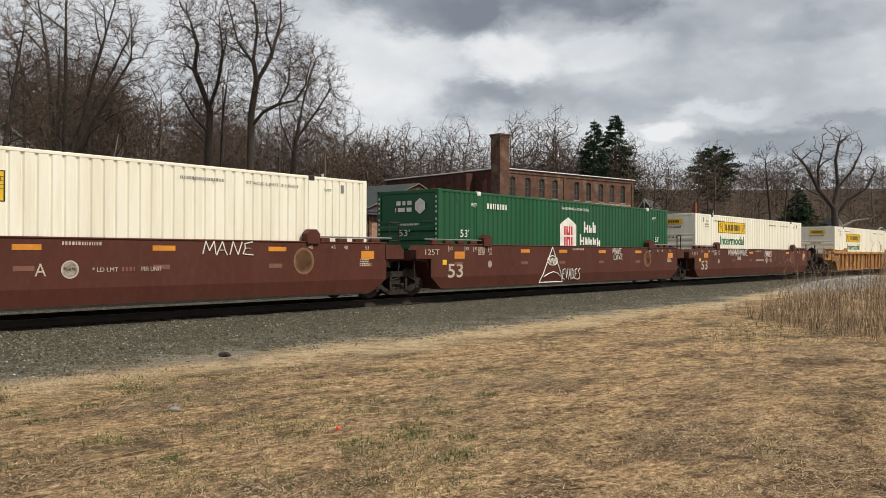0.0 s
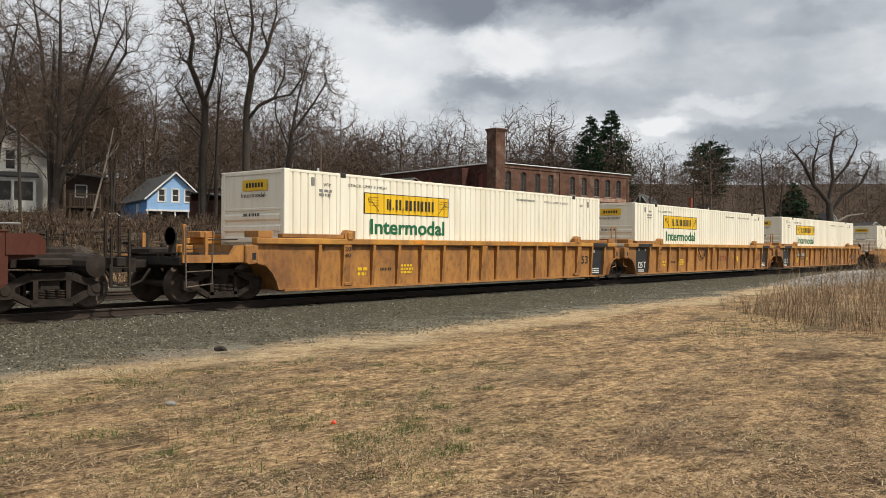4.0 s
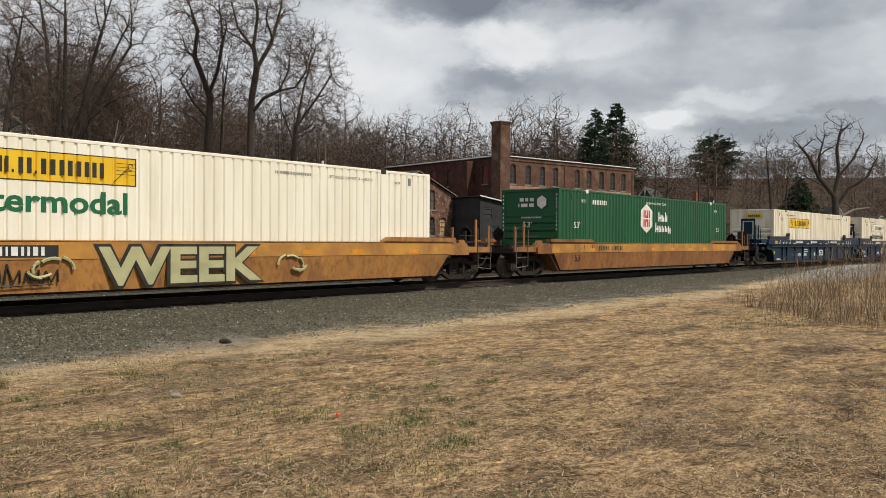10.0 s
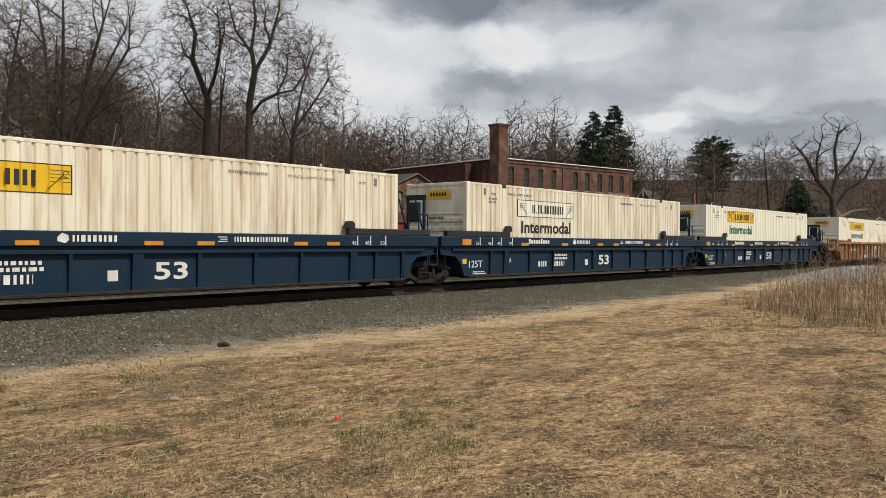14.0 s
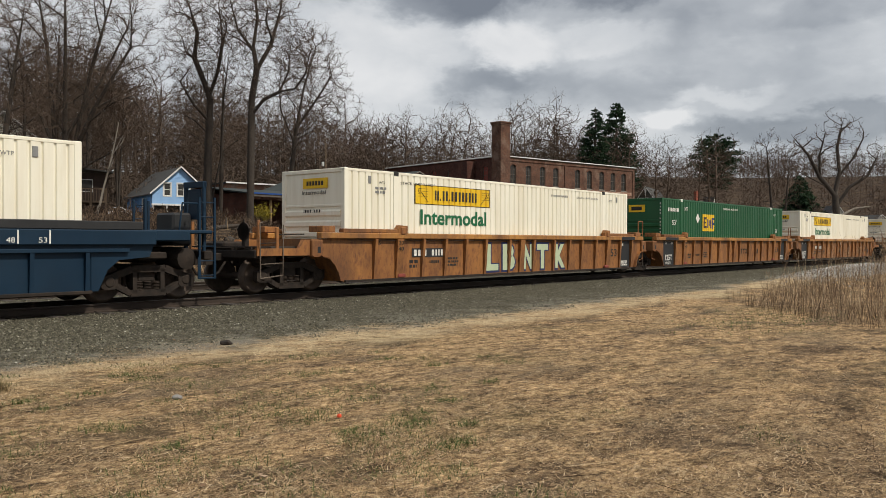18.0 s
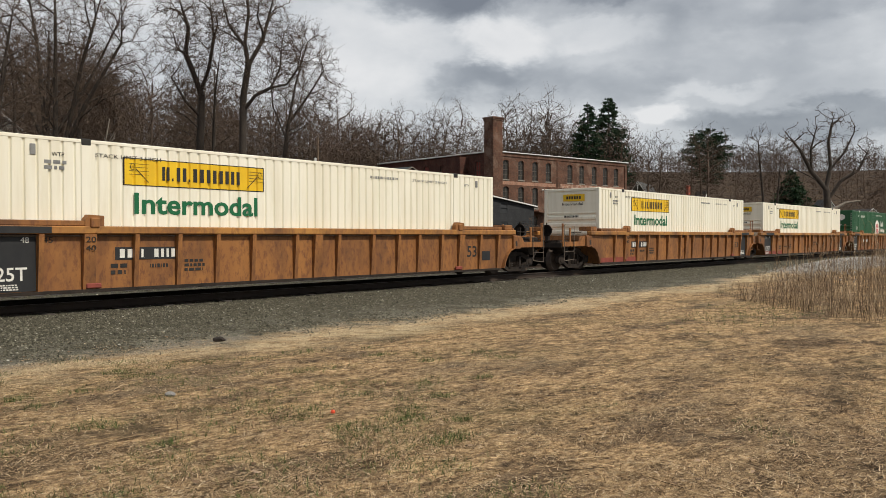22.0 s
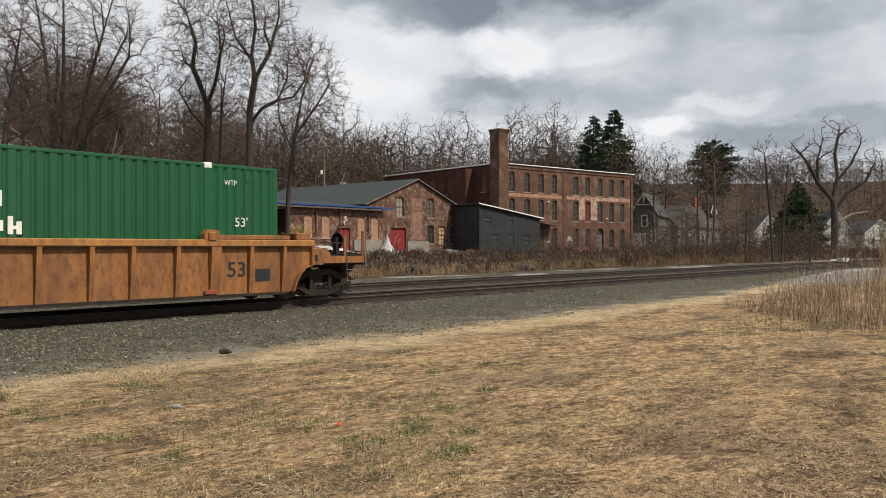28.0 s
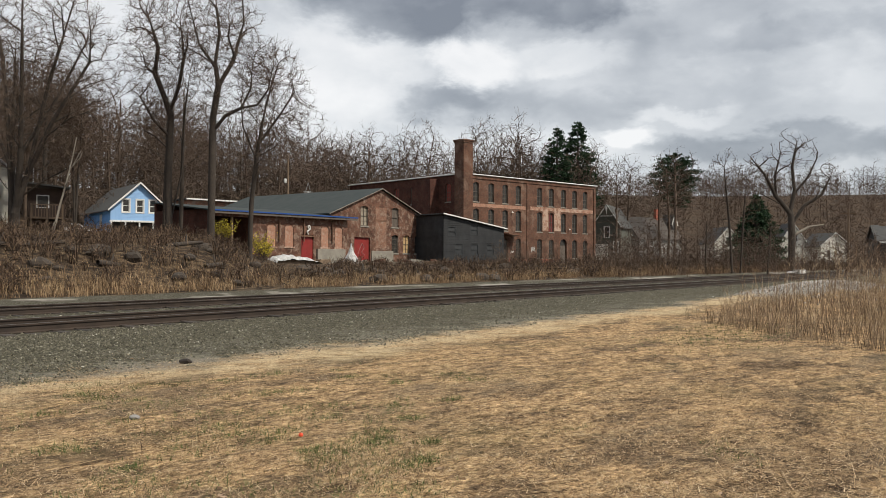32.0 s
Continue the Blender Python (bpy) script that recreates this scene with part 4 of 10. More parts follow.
def ring_mark(x, z):
    return Kit().lathe([(0.15, -0.002), (0.18, -0.002), (0.18, 0.002), (0.15, 0.002), (0.15, -0.002)], (x, -1.507, z), "y", 22).box(x - 0.08, x + 0.08, -1.509, -1.506, z - 0.03, z + 0.03)


def end_gear(u, sgn, ma, style):
    """Open end of a car: deck, coupler, brake platform, ladders, hoses and the end truck."""
    X = sgn * 9.7
    sp = []
    truck(u, X, sp)
    SPINS.extend((w, x, u) for w, x in sp)

    # draft sill coloured near black, in place of the shadow between cars
    def deck(k):
        a, b = sorted((sgn * 8.3, sgn * 11.05))
        k.box(a, b, -0.42, 0.42, 0.80, 1.12, 0.03)
        a, b = sorted((sgn * 10.9, sgn * 11.1))
        k.box(a, b, -1.38, 1.38, 0.84, 1.04, 0.02)
        a, b = sorted((sgn * 9.3, sgn * 10.0))
        k.box(a, b, -1.30, 1.30, 0.86, 1.02, 0.03)
    part("draft_sill", cached(("draft_sill", sgn), M_GRIME_SHADE, deck), None, u)
    part("brake_reservoir", cached(("brake_reservoir", sgn), M_GRIME_SHADE, lambda k: (k.lathe([(0.05, -0.5), (0.24, -0.46), (0.26, 0.0), (0.24, 0.46), (0.05, 0.5)][::-1], (sgn * 10.55, -0.75, 0.86), "y", 14), k.box(*sorted((sgn * 10.2, sgn * 10.85)), 0.2, 1.1, 0.75, 1.25, 0.05))), None, u, "black brake reservoir under the deck")

    def coupler(k):
        a, b = sorted((sgn * 11.05, sgn * 11.5))
        k.box(a, b, -0.09, 0.09, 0.76, 0.96, 0.02)
        k.prism([(sgn * 11.45, -0.18), (sgn * 11.45, 0.14), (sgn * 11.62, 0.18), (sgn * 11.74, 0.10), (sgn * 11.70, 0.02), (sgn * 11.60, -0.02), (sgn * 11.72, -0.16), (sgn * 11.66, -0.22)], 0.68, 1.0, "z")
    part("coupler", cached(("coupler", sgn), M_GRIME_SHADE, coupler), None, u, "dark cast steel coupler")
    part("air_hose", Kit().path([(sgn * 11.2, -0.35, 0.75), (sgn * 11.4, -0.33, 0.48), (sgn * 11.6, -0.30, 0.40), (sgn * 11.72, -0.28, 0.42)], 0.03, 7), M_GRIME_SHADE, u)
    hr = ma if style in ("ribbed", "low") else M_BLUE if style == "blue" else M_GRIME_SHADE
    for y in (-1.36, 1.36):
        if style in ("blue", "brown"):
            ladder(u, sgn * 10.98, 0.40, 1.62 if style != "blue" else 2.25, y, 0.40, hr)
            part("step", Kit().path([(sgn * 10.75, y, 0.9), (sgn * 10.75, y, 0.42), (sgn * 11.2, y, 0.42), (sgn * 11.2, y, 0.9)], 0.02, 6), hr, u)
        else:
            q = y * 1.06
            part("end_sill", cached(("end_sill", sgn, y), ma, lambda k: k.prism([(sgn * 9.35, 0.90), (sgn * 11.06, 0.90), (sgn * 11.06, 1.08), (sgn * 9.75, 1.08), (sgn * 9.6, 1.30), (sgn * 9.35, 1.30)], y - 0.06, y + 0.06)), None, u)
            part("step", cached(("side_step", sgn, y), M_PIPE, lambda k: (k.path([(sgn * 10.28, q, 1.66), (sgn * 10.30, q, 0.42), (sgn * 10.98, q, 0.36), (sgn * 11.0, q, 1.70), (sgn * 10.90, q, 1.72)], 0.014, 5), k.tube((sgn * 10.30, q, 0.72), (sgn * 10.98, q, 0.70), 0.012, n=5))), None, u, "thin bent steel step and grab rail")
    if style in ("ribbed", "low"):
        for x, y, top in ((10.98, -1.36, 1.76), (10.98, 1.36, 1.76), (10.36, -1.30, 1.60 if style == "ribbed" else 1.95), (10.36, 1.30, 1.60)):
            part("stanchion", cached(("stanchion", top), ma, lambda k: k.box(-0.045, 0.045, -0.025, 0.025, 0.95, top, 0.012)), None, u, at=Matrix.Translation((sgn * x, y, 0)))
        part("cross_bar", cached(("cross_bar", sgn), M_GRIME_SHADE, lambda k: (k.tube((sgn * 10.36, -1.3, 1.42), (sgn * 9.5, -1.3, 1.44), 0.016, n=5), k.tube((sgn * 10.36, -1.3, 1.22), (sgn * 10.98, -1.36, 1.20), 0.012, n=5))), None, u)
        # grating in the same near-black, for the shadow at the car end
        part("platform", cached(("platform", sgn), M_GRIME_SHADE, lambda k: [k.box(*sorted((sgn * (10.5 + i * 0.11), sgn * (10.56 + i * 0.11))), -1.2, 1.2, 1.10, 1.13) for i in range(6)] and k.box(*sorted((sgn * 10.5, sgn * 11.1)), -1.22, -1.16, 1.06, 1.13)), None, u, "open steel grating platform")
        part("hand_brake", cached(("hand_brake", sgn), M_GRIME_SHADE, lambda k: (k.lathe([(0.20, -0.015), (0.23, -0.015), (0.23, 0.015), (0.20, 0.015), (0.20, -0.015)], (sgn * 10.8, -0.55, 1.50), "x", 18), k.box(sgn * 10.75 - 0.06, sgn * 10.75 + 0.06, -0.62, -0.48, 1.1, 1.6), k.box(sgn * 10.8 - 0.012, sgn * 10.8 + 0.012, -0.80, -0.30, 1.53, 1.57), k.box(sgn * 10.8 - 0.012, sgn * 10.8 + 0.012, -0.57, -0.53, 1.30, 1.80))), None, u, "dark hand brake wheel on its post")
    if style == "blue":
        fr = part("end_frame", cached(("end_frame", sgn), M_BLUE, lambda k: (
            k.box(sgn * 11.0 - 0.04, sgn * 11.0 + 0.04, -1.25, -1.17, 1.0, 2.60, 0.01), k.box(sgn * 11.0 - 0.04, sgn * 11.0 + 0.04, -0.55, -0.47, 1.0, 2.60, 0.01),
            k.box(sgn * 11.0 - 0.05, sgn * 11.0 + 0.05, -1.25, -0.47, 2.48, 2.62, 0.01), k.box(sgn * 11.0 - 0.02, sgn * 11.0 + 0.02, -1.1, -0.62, 1.75, 2.45, 0.01),
            k.box(sgn * 11.0 - 0.04, sgn * 11.0 + 0.04, 1.17, 1.25, 1.0, 2.30, 0.01))), None, u, "tall blue brake stand with a dark panel")
        part("brake_box", cached(("brake_box", sgn), M_BLACKP, lambda k: k.box(*sorted((sgn * 10.4, sgn * 10.9)), -0.9, -0.2, 1.15, 1.9, 0.05)), None, u)
        handrail(u, [(sgn * 10.3, -1.3, 1.5), (sgn * 10.35, -1.34, 2.1), (sgn * 10.75, -1.34, 2.1), (sgn * 10.8, -1.3, 1.0)], 0.02, M_BLUE)
    if style == "brown":
        for y in (-1.25, -0.7):
            part("stanchion", cached(("bstanchion", sgn), M_GRIME_SHADE, lambda k: k.box(-0.03, 0.03, -0.03, 0.03, 0.95, 1.9, 0.01)), None, u, at=Matrix.Translation((sgn * 11.02, y, 0)))


def joint_gear(u, sgn, ma, owns_truck):
    """Articulated end: the shared truck, connector and hand rails."""
    if owns_truck:
        sp = []
        truck(u, sgn * JOIN, sp)
        SPINS.extend((w, x, u) for w, x in sp)
    part("connector", cached(("connector", sgn), M_GRIME_SHADE, lambda k: k.box(*sorted((sgn * 8.3, sgn * 9.7)), -0.35, 0.35, 0.80, 1.08, 0.04)), None, u)
    for y in (-1.38, 1.38):
        if sgn > 0:
            part("end_ladder", Kit().path([(8.90, y, 0.85), (8.90, y, 2.12), (9.30, y, 2.12), (9.30, y, 0.85)], 0.022, 6).tube((8.90, y, 1.25), (9.30, y, 1.25), 0.014).tube((8.90, y, 1.62), (9.30, y, 1.62), 0.014), ma, u)
        part("end_rail", Kit().path([(sgn * 8.75, y, 1.2), (sgn * 9.28, y, 1.2), (sgn * 9.28, y, 0.55), (sgn * 9.0, y, 0.5)], 0.02, 6), ma, u)


def side_plates(u, ma, ys, prof, thick=0.02, name="side_plate"):
    for sg in (-1, 1):
        a, b = sorted((sg * ys, sg * (ys - thick)))
        part(name, cached((name, tuple(prof), sg), ma, lambda k: k.prism(list(prof), a, b)), None, u)


ARCH = [(9.35, 1.32), (9.35, 0.86), (9.05, 0.86), (8.80, 0.80), (8.62, 0.66), (8.48, 0.46), (8.38, 0.22)]


def well_floor(u, z=0.17, half=8.1):
    part("well_floor", cached(("well_floor", z), M_GRIME_SHADE, lambda k: (k.box(-half, half, -1.36, -1.0, z, z + 0.10), k.box(-half, half, 1.0, 1.36, z, z + 0.10),
                                                               [k.box(x - 0.2, x + 0.2, -1.0, 1.0, z + 0.01, z + 0.09) for x in (-7.6, -6.0, -3, 0, 3, 6.0, 7.6)])), None, u)


def ribbed_unit(label, ma, sill, left, right, opts=()):
    """Ribbed 53 foot well. left, right: 'joint' or 'end'."""
    u = thing("well_car", label, "rail car", group="well cars of the train")
    well_floor(u)
    side_plates(u, ma, 1.40, [(-8.2, 0.17), (8.2, 0.17), (8.2, 1.34), (-8.2, 1.34)])
    for sg in (-1, 1):
        a, b = sorted((sg * 1.31, sg * 1.53))
        part("top_chord", cached(("top_chord", sg), sill, lambda k: k.box(-9.1, 9.1, a, b, 1.33, 1.49, 0.02)), None, u)
        a, b = sorted((sg * 1.31, sg * 1.50))
        for x0, x1 in ((-8.3, -5.85), (5.85, 8.3)):
            part("guide_rail", cached(("guide_rail", sg, x0), ma, lambda k: k.box(x0, x1, a, b, 1.494, 1.60, 0.012)), None, u)
        a, b = sorted((sg * 1.38, sg * 1.47))
        part("bottom_chord", cached(("bottom_chord", sg), M_GRIME_SHADE if "rust" in opts else ma, lambda k: k.box(-8.2, 8.2, a, b, 0.165, 0.225)), None, u)
        for x in (-7.07, -6.09, -5.06, -4.03, -3.02, -2.0, -0.66, 0.07, 0.80, 2.11, 3.17, 4.07, 5.14, 6.12, 7.12, 8.12):
            w = 0.13 if x in (-6.09, 0.07, 6.12) else 0.05
            part("rib", cached(("rib", w, sg), ma, lambda k: k.prism([(sg * 1.40, 0.225), (sg * 1.455, 0.225), (sg * 1.535, 1.329), (sg * 1.40, 1.329)], -w, w, "x")), None, u, at=Matrix.Translation((x, 0, 0)))
        part("brake_pipe", cached(("brake_pipe", sg), M_PIPE, lambda k: k.tube((-8.1, sg * 1.445, 1.295), (8.1, sg * 1.445, 1.305), 0.013, n=5)), None, u, "thin steel pipe under the chord")
        for x in (-6.0, 6.0):
            part("lock_bracket", cached(("lock_bracket", sg), ma, lambda k: (k.prism([(-0.2, 1.49), (0.2, 1.49), (0.2, 1.70), (-0.12, 1.72), (-0.2, 1.62)], *sorted((sg * 1.36, sg * 1.52))), k.box(-0.1, 0.1, *sorted((sg * 1.45, sg * 1.56)), 1.46, 1.66, 0.02))), None, u, at=Matrix.Translation((x, 0, 0)))
            part("foot_bracket", cached(("foot_bracket", sg), M_RUSTRED if "rust" in opts else ma, lambda k: k.box(-0.16, 0.16, *sorted((sg * 1.42, sg * 1.49)), 0.24, 0.34, 0.015)), None, u, at=Matrix.Translation((x, 0, 0)))
        for sx in (-1, 1):
            pr = [(sx * 8.2, 1.34)] + [(sx * x, z) for x, z in ARCH] + [(sx * 8.2, 0.19)]
            ep = part("end_plate", cached(("end_plate", sx, sg), ma, lambda k: k.prism(pr, *sorted((sg * 1.41, sg * 1.385)))), None, u)
            k = Kit()
            for (xa, za), (xb, zb) in zip(ARCH[1:], ARCH[2:]):
                k.prism([(sx * xa, za), (sx * xb, zb), (sx * (xb + 0.05), zb), (sx * (xa + 0.05), za + 0.04)], *sorted((sg * 1.41, sg * 1.53)))
            part("arch_flange", k, ma, ep)
            part("end_box", cached(("end_box", sx, sg), ma, lambda k: k.box(*sorted((sx * 9.02, sx * 9.40)), *sorted((sg * 1.15, sg * 1.50)), 0.87, 1.30, 0.02)), None, u)
            part("slot", cached(("slot", sx, sg), M_BLACKP, lambda k: k.box(*sorted((sx * 9.10, sx * 9.22)), *sorted((sg * 1.45, sg * 1.505)), 0.95, 1.13, 0.01)), None, u)
    # bulkheads and end decks
    for sx in (-1, 1):
        part("bulkhead", cached(("bulkhead", sx), ma, lambda k: k.prism([(sx * 8.2, 0.2), (sx * 8.26, 0.2), (sx * 9.0, 1.12), (sx * 9.0, 1.32), (sx * 8.2, 1.32)], -1.38, 1.38)), None, u)
        for y0 in (-1.45, 0.9):
            part("deck_block", cached(("deck_block", sx, y0), ma, lambda k: k.box(*sorted((sx * 8.55, sx * 9.0)), y0, y0 + 0.55, 1.494, 1.66, 0.015)), None, u)
    y = -1.404
    # black end panels with the capacity marks
    for x0, x1 in ((-8.19, -7.13), (7.18, 8.06)):
        if x0 < 0 and left == "end" or x0 > 0 and right == "end":
            continue
        part("black_panel", Kit().box(x0, x1, y - 0.003, y, 0.235, 1.322), M_BLACKP, u, "black painted end panel")
        part("black_band", Kit().box(x0 - 0.02, x1 + 0.25, -1.535, -1.531, 1.345, 1.475), M_BLACKP, u)
    if left == "joint":
        fit_text("125 T" if "rust" not in opts else "125T", -8.0, -7.3, 0.44, 0.70, y - 0.006, M_LWHITE, u, bold=0.01)
        fit_text("53", -8.02, -7.86, 1.16, 1.27, y - 0.006, M_LWHITE, u)
        fit_text("48", -7.42, -7.26, 1.16, 1.27, y - 0.006, M_LWHITE, u)
        bars(u, -8.0, -7.45, 0.27, 0.38, y - 0.006, M_LWHITE, 3, seed=11)
    fit_text("45", -7.0, -6.8, 1.16, 1.27, y - 0.003, M_INK, u)
    fit_text("20", -6.19, -5.98, 1.17, 1.28, -1.537, M_INK, u)
    fit_text("40", -6.19, -5.98, 1.0, 1.11, -1.534, M_INK, u)
    if right == "joint":
        fit_text("53", 6.45, 6.95, 0.68, 0.98, y - 0.003, M_INK, u, bold=0.012)
        bars(u, 7.3, 7.9, 0.30, 0.5, y - 0.006, M_LWHITE, 3, seed=12)
        bars(u, 7.3, 7.5, 1.1, 1.2, y - 0.006, M_LWHITE, 1, seed=13)
    else:
        fit_text("53", 6.5, 7.0, 0.62, 0.98, y - 0.003, M_INK, u, bold=0.012)
        part("data_panel", Kit().box(7.3, 7.75, y - 0.003, y, 0.50, 0.80), M_BLACKP, u)
    bars(u, -5.6, -5.2, 0.50, 0.72, y - 0.001, M_INK if "rust" in opts else M_SIGN, 2, seed=14)
    bars(u, -4.7, -4.15, 0.62, 0.70, y - 0.001, M_INK, 1, seed=15)
    bars(u, -3.85, -3.3, 0.52, 0.78, y - 0.001, M_SIGN if "rust" not in opts else M_INK, 3, seed=16)
    if "number" in opts:
        part("number_panel", Kit().box(-5.5, -3.95, -1.409, -1.404, 0.80, 1.06), M_BLACKP, u)
        bars(u, -5.4, -4.8, 0.84, 1.02, -1.409, M_LWHITE, 1, "number_blocks", seed=17)
        bars(u, -4.6, -4.0, 0.84, 1.02, -1.409, M_LWHITE, 1, "number_blocks", seed=18)
    if "logo" in opts:
        k = Kit()
        for a, b, c, d in ((1.05, 1.35, 0.86, 0.92), (1.16, 1.24, 0.66, 0.86), (1.42, 1.70, 0.86, 0.92), (1.52, 1.60, 0.66, 0.86)):
            k.box(a, b, -1.409, -1.404, c, d)
        k.prism([(1.74, 0.66), (1.82, 0.66), (2.04, 0.92), (1.96, 0.92)], -1.409, -1.404)
        k.prism([(1.96, 0.66), (2.04, 0.66), (1.82, 0.92), (1.74, 0.92)], -1.409, -1.4045)
        part("owner_mark", k, M_RUSTRED if "rust" not in opts else M_GRIME_SHADE, u, "faded red owner's mark")
        part("emblem", Kit().prism([(3.4, 0.86), (3.4, 0.72), (3.55, 0.6), (3.7, 0.72), (3.7, 0.86), (3.55, 0.92)], -1.408, -1.404), M_SIGN if "rust" not in opts else M_GRIME_SHADE, u)
    if "cable" in opts:
        part("cable", Kit().path([(-1.75, -1.46, 1.28), (-1.6, -1.47, 1.02), (-1.45, -1.48, 0.86), (-1.25, -1.48, 0.80), (-1.05, -1.48, 0.90), (-0.85, -1.47, 1.28)], 0.025, 6), M_BLACKP, u, "black cable loop hanging on the side")
    if "red" in opts:
        part("red_patch", Kit().box(-8.15, -4.9, -1.409, -1.404, 0.235, 0.42), M_RUSTRED, u, "red repainted patch")
    for x in (-3.4, 1.4, 3.9):
        if "rust" not in opts:
            part("reflector", Kit().box(x, x + 0.5, -1.536, -1.53, 1.37, 1.46), M_ORANGE, u)
    for sx, e in ((-1, left), (1, right)):
        if e == "joint":
            joint_gear(u, sx, ma, sx > 0)
        else:
            end_gear(u, sx, ma, "ribbed")
    return u


def sloped_sides(u, ma, z0, ztop, zb, xe, name="side_plate"):
    """Smooth well side: upper band upright, lower part drawn in below zb."""
    for sg in (-1, 1):
        def build(k):
            k.prism([(-xe - 0.55, zb), (-xe - 0.55, ztop), (xe + 0.55, ztop), (xe + 0.55, zb)], *sorted((sg * 1.50, sg * 1.46)))
            k.add([(-xe - 0.55, sg * 1.50, zb), (xe + 0.55, sg * 1.50, zb), (xe, sg * 1.43, z0), (-xe, sg * 1.43, z0),
                   (-xe - 0.55, sg * 1.46, zb), (xe + 0.55, sg * 1.46, zb), (xe, sg * 1.39, z0), (-xe, sg * 1.39, z0)],
                  [(0, 1, 2, 3), (7, 6, 5, 4), (3, 2, 6, 7), (1, 5, 6, 2), (0, 3, 7, 4)])
        part(name, cached((name, sg, z0, ztop, zb), ma, build), None, u)


def low_unit(label, ma, band, marks):
    """Low smooth-sided single well car."""
    u = thing("well_car", label, "rail car", group="well cars of the train")
    well_floor(u)
    sloped_sides(u, ma, 0.22, 1.20, 0.83, 8.15)
    for sg in (-1, 1):
        part("top_band", cached(("low_band", sg), band, lambda k: k.box(-8.85, 8.85, *sorted((sg * 1.50, sg * 1.515)), 0.86, 1.19)), None, u)
        part("top_cap", cached(("low_cap", sg), ma, lambda k: k.box(-8.85, 8.85, *sorted((sg * 1.36, sg * 1.525)), 1.194, 1.23, 0.01)), None, u)
        for x0, x1 in ((-9.0, -5.86), (5.86, 9.0)):
            part("guide_ledge", cached(("low_ledge", sg, x0), ma, lambda k: k.prism([(x0 + (0.0 if x0 < 0 else 0.25), 1.36), (x1 - (0.25 if x0 < 0 else 0.0), 1.36), (x1, 1.24), (x0, 1.24)], *sorted((sg * 1.33, sg * 1.56)))), None, u)
        for sx in (-1, 1):
            part("end_box", cached(("low_end_box", sg, sx), ma, lambda k: k.prism([(sx * 8.7, 0.83), (sx * 8.7, 1.2), (sx * 9.6, 1.2), (sx * 9.75, 1.05), (sx * 9.75, 0.83)], *sorted((sg * 1.2, sg * 1.5)))), None, u)
    for sx in (-1, 1):
        part("bulkhead", cached(("low_bulkhead", sx), ma, lambda k: k.prism([(sx * 8.15, 0.2), (sx * 8.25, 0.2), (sx * 8.9, 0.85), (sx * 9.7, 0.92), (sx * 9.7, 1.12), (sx * 8.15, 1.12)], -1.38, 1.38)), None, u)
        end_gear(u, sx, ma, "low")
    y = -1.516
    fit_text("53", -7.25, -6.85, 0.54, 0.78, -1.492, M_INK, u)
    for i, x in enumerate((-7.3, -6.6, -6.0)):
        part("slot_mark", Kit().box(x, x + 0.035, y - 0.003, y, 0.98, 1.14), M_INK, u)
    for x in (-6.2, -0.9, 1.0, 2.9, 4.6, 6.9):
        part("reflector", Kit().box(x, x + 0.42, y - 0.003, y, 0.90, 1.02), M_ORANGE, u)
    part("number_panel", Kit().box(-5.6, -3.3, y - 0.004, y, 0.90, 1.13), M_BLACKP if marks == "graffiti" else M_SILL, u)
    bars(u, -5.5, -4.7, 0.93, 1.10, y - 0.004, M_LWHITE if marks == "graffiti" else M_INK, 1, "number_blocks", seed=21)
    bars(u, -4.4, -3.4, 0.93, 1.10, y - 0.004, M_LWHITE if marks == "graffiti" else M_INK, 1, "number_blocks", seed=22)
    if marks == "graffiti":
        gr = mat("graffiti_cream", (0.47, 0.44, 0.24), (0.34, 0.33, 0.18), 2.0, 0.6)
        a = fit_text("WEEK", -2.6, 1.7, 0.24, 1.16, -1.528, M_INK, u, "graffiti", 0.075, label="black outline of sprayed letters")
        b = fit_text("WEEK", -2.5, 1.6, 0.30, 1.10, -1.533, gr, u, "graffiti", 0.035, label="cream sprayed letters")
        for x, f in ((-3.3, 1), (2.4, -1)):
            k = Kit()
            for j in range(5):
                a0, a1 = j * 1.1, j * 1.1 + 1.3
                k.path([(x + f * (0.3 * math.cos(t) - 0.1 * j), -1.53, 0.66 + 0.24 * math.sin(t) * (1 - 0.1 * j)) for t in np.linspace(a0, a1, 5)], 0.035, 5)
            part("graffiti", k, gr, u)
        k = Kit()
        for j in range(7):
            x = -5.75 + j * 0.36
            k.path([(x, -1.50, 0.40), (x + 0.05, -1.505, 0.78 if j in (0, 4) else 0.64), (x + 0.16, -1.50, 0.42), (x + 0.28, -1.505, 0.66), (x + 0.30, -1.50, 0.42)], 0.018, 5)
        k.path([(-5.4, -1.5, 0.34), (-3.4, -1.5, 0.38)], 0.012, 5)
        part("graffiti", k, M_INK, u, "black sprayed handwriting")
    return u


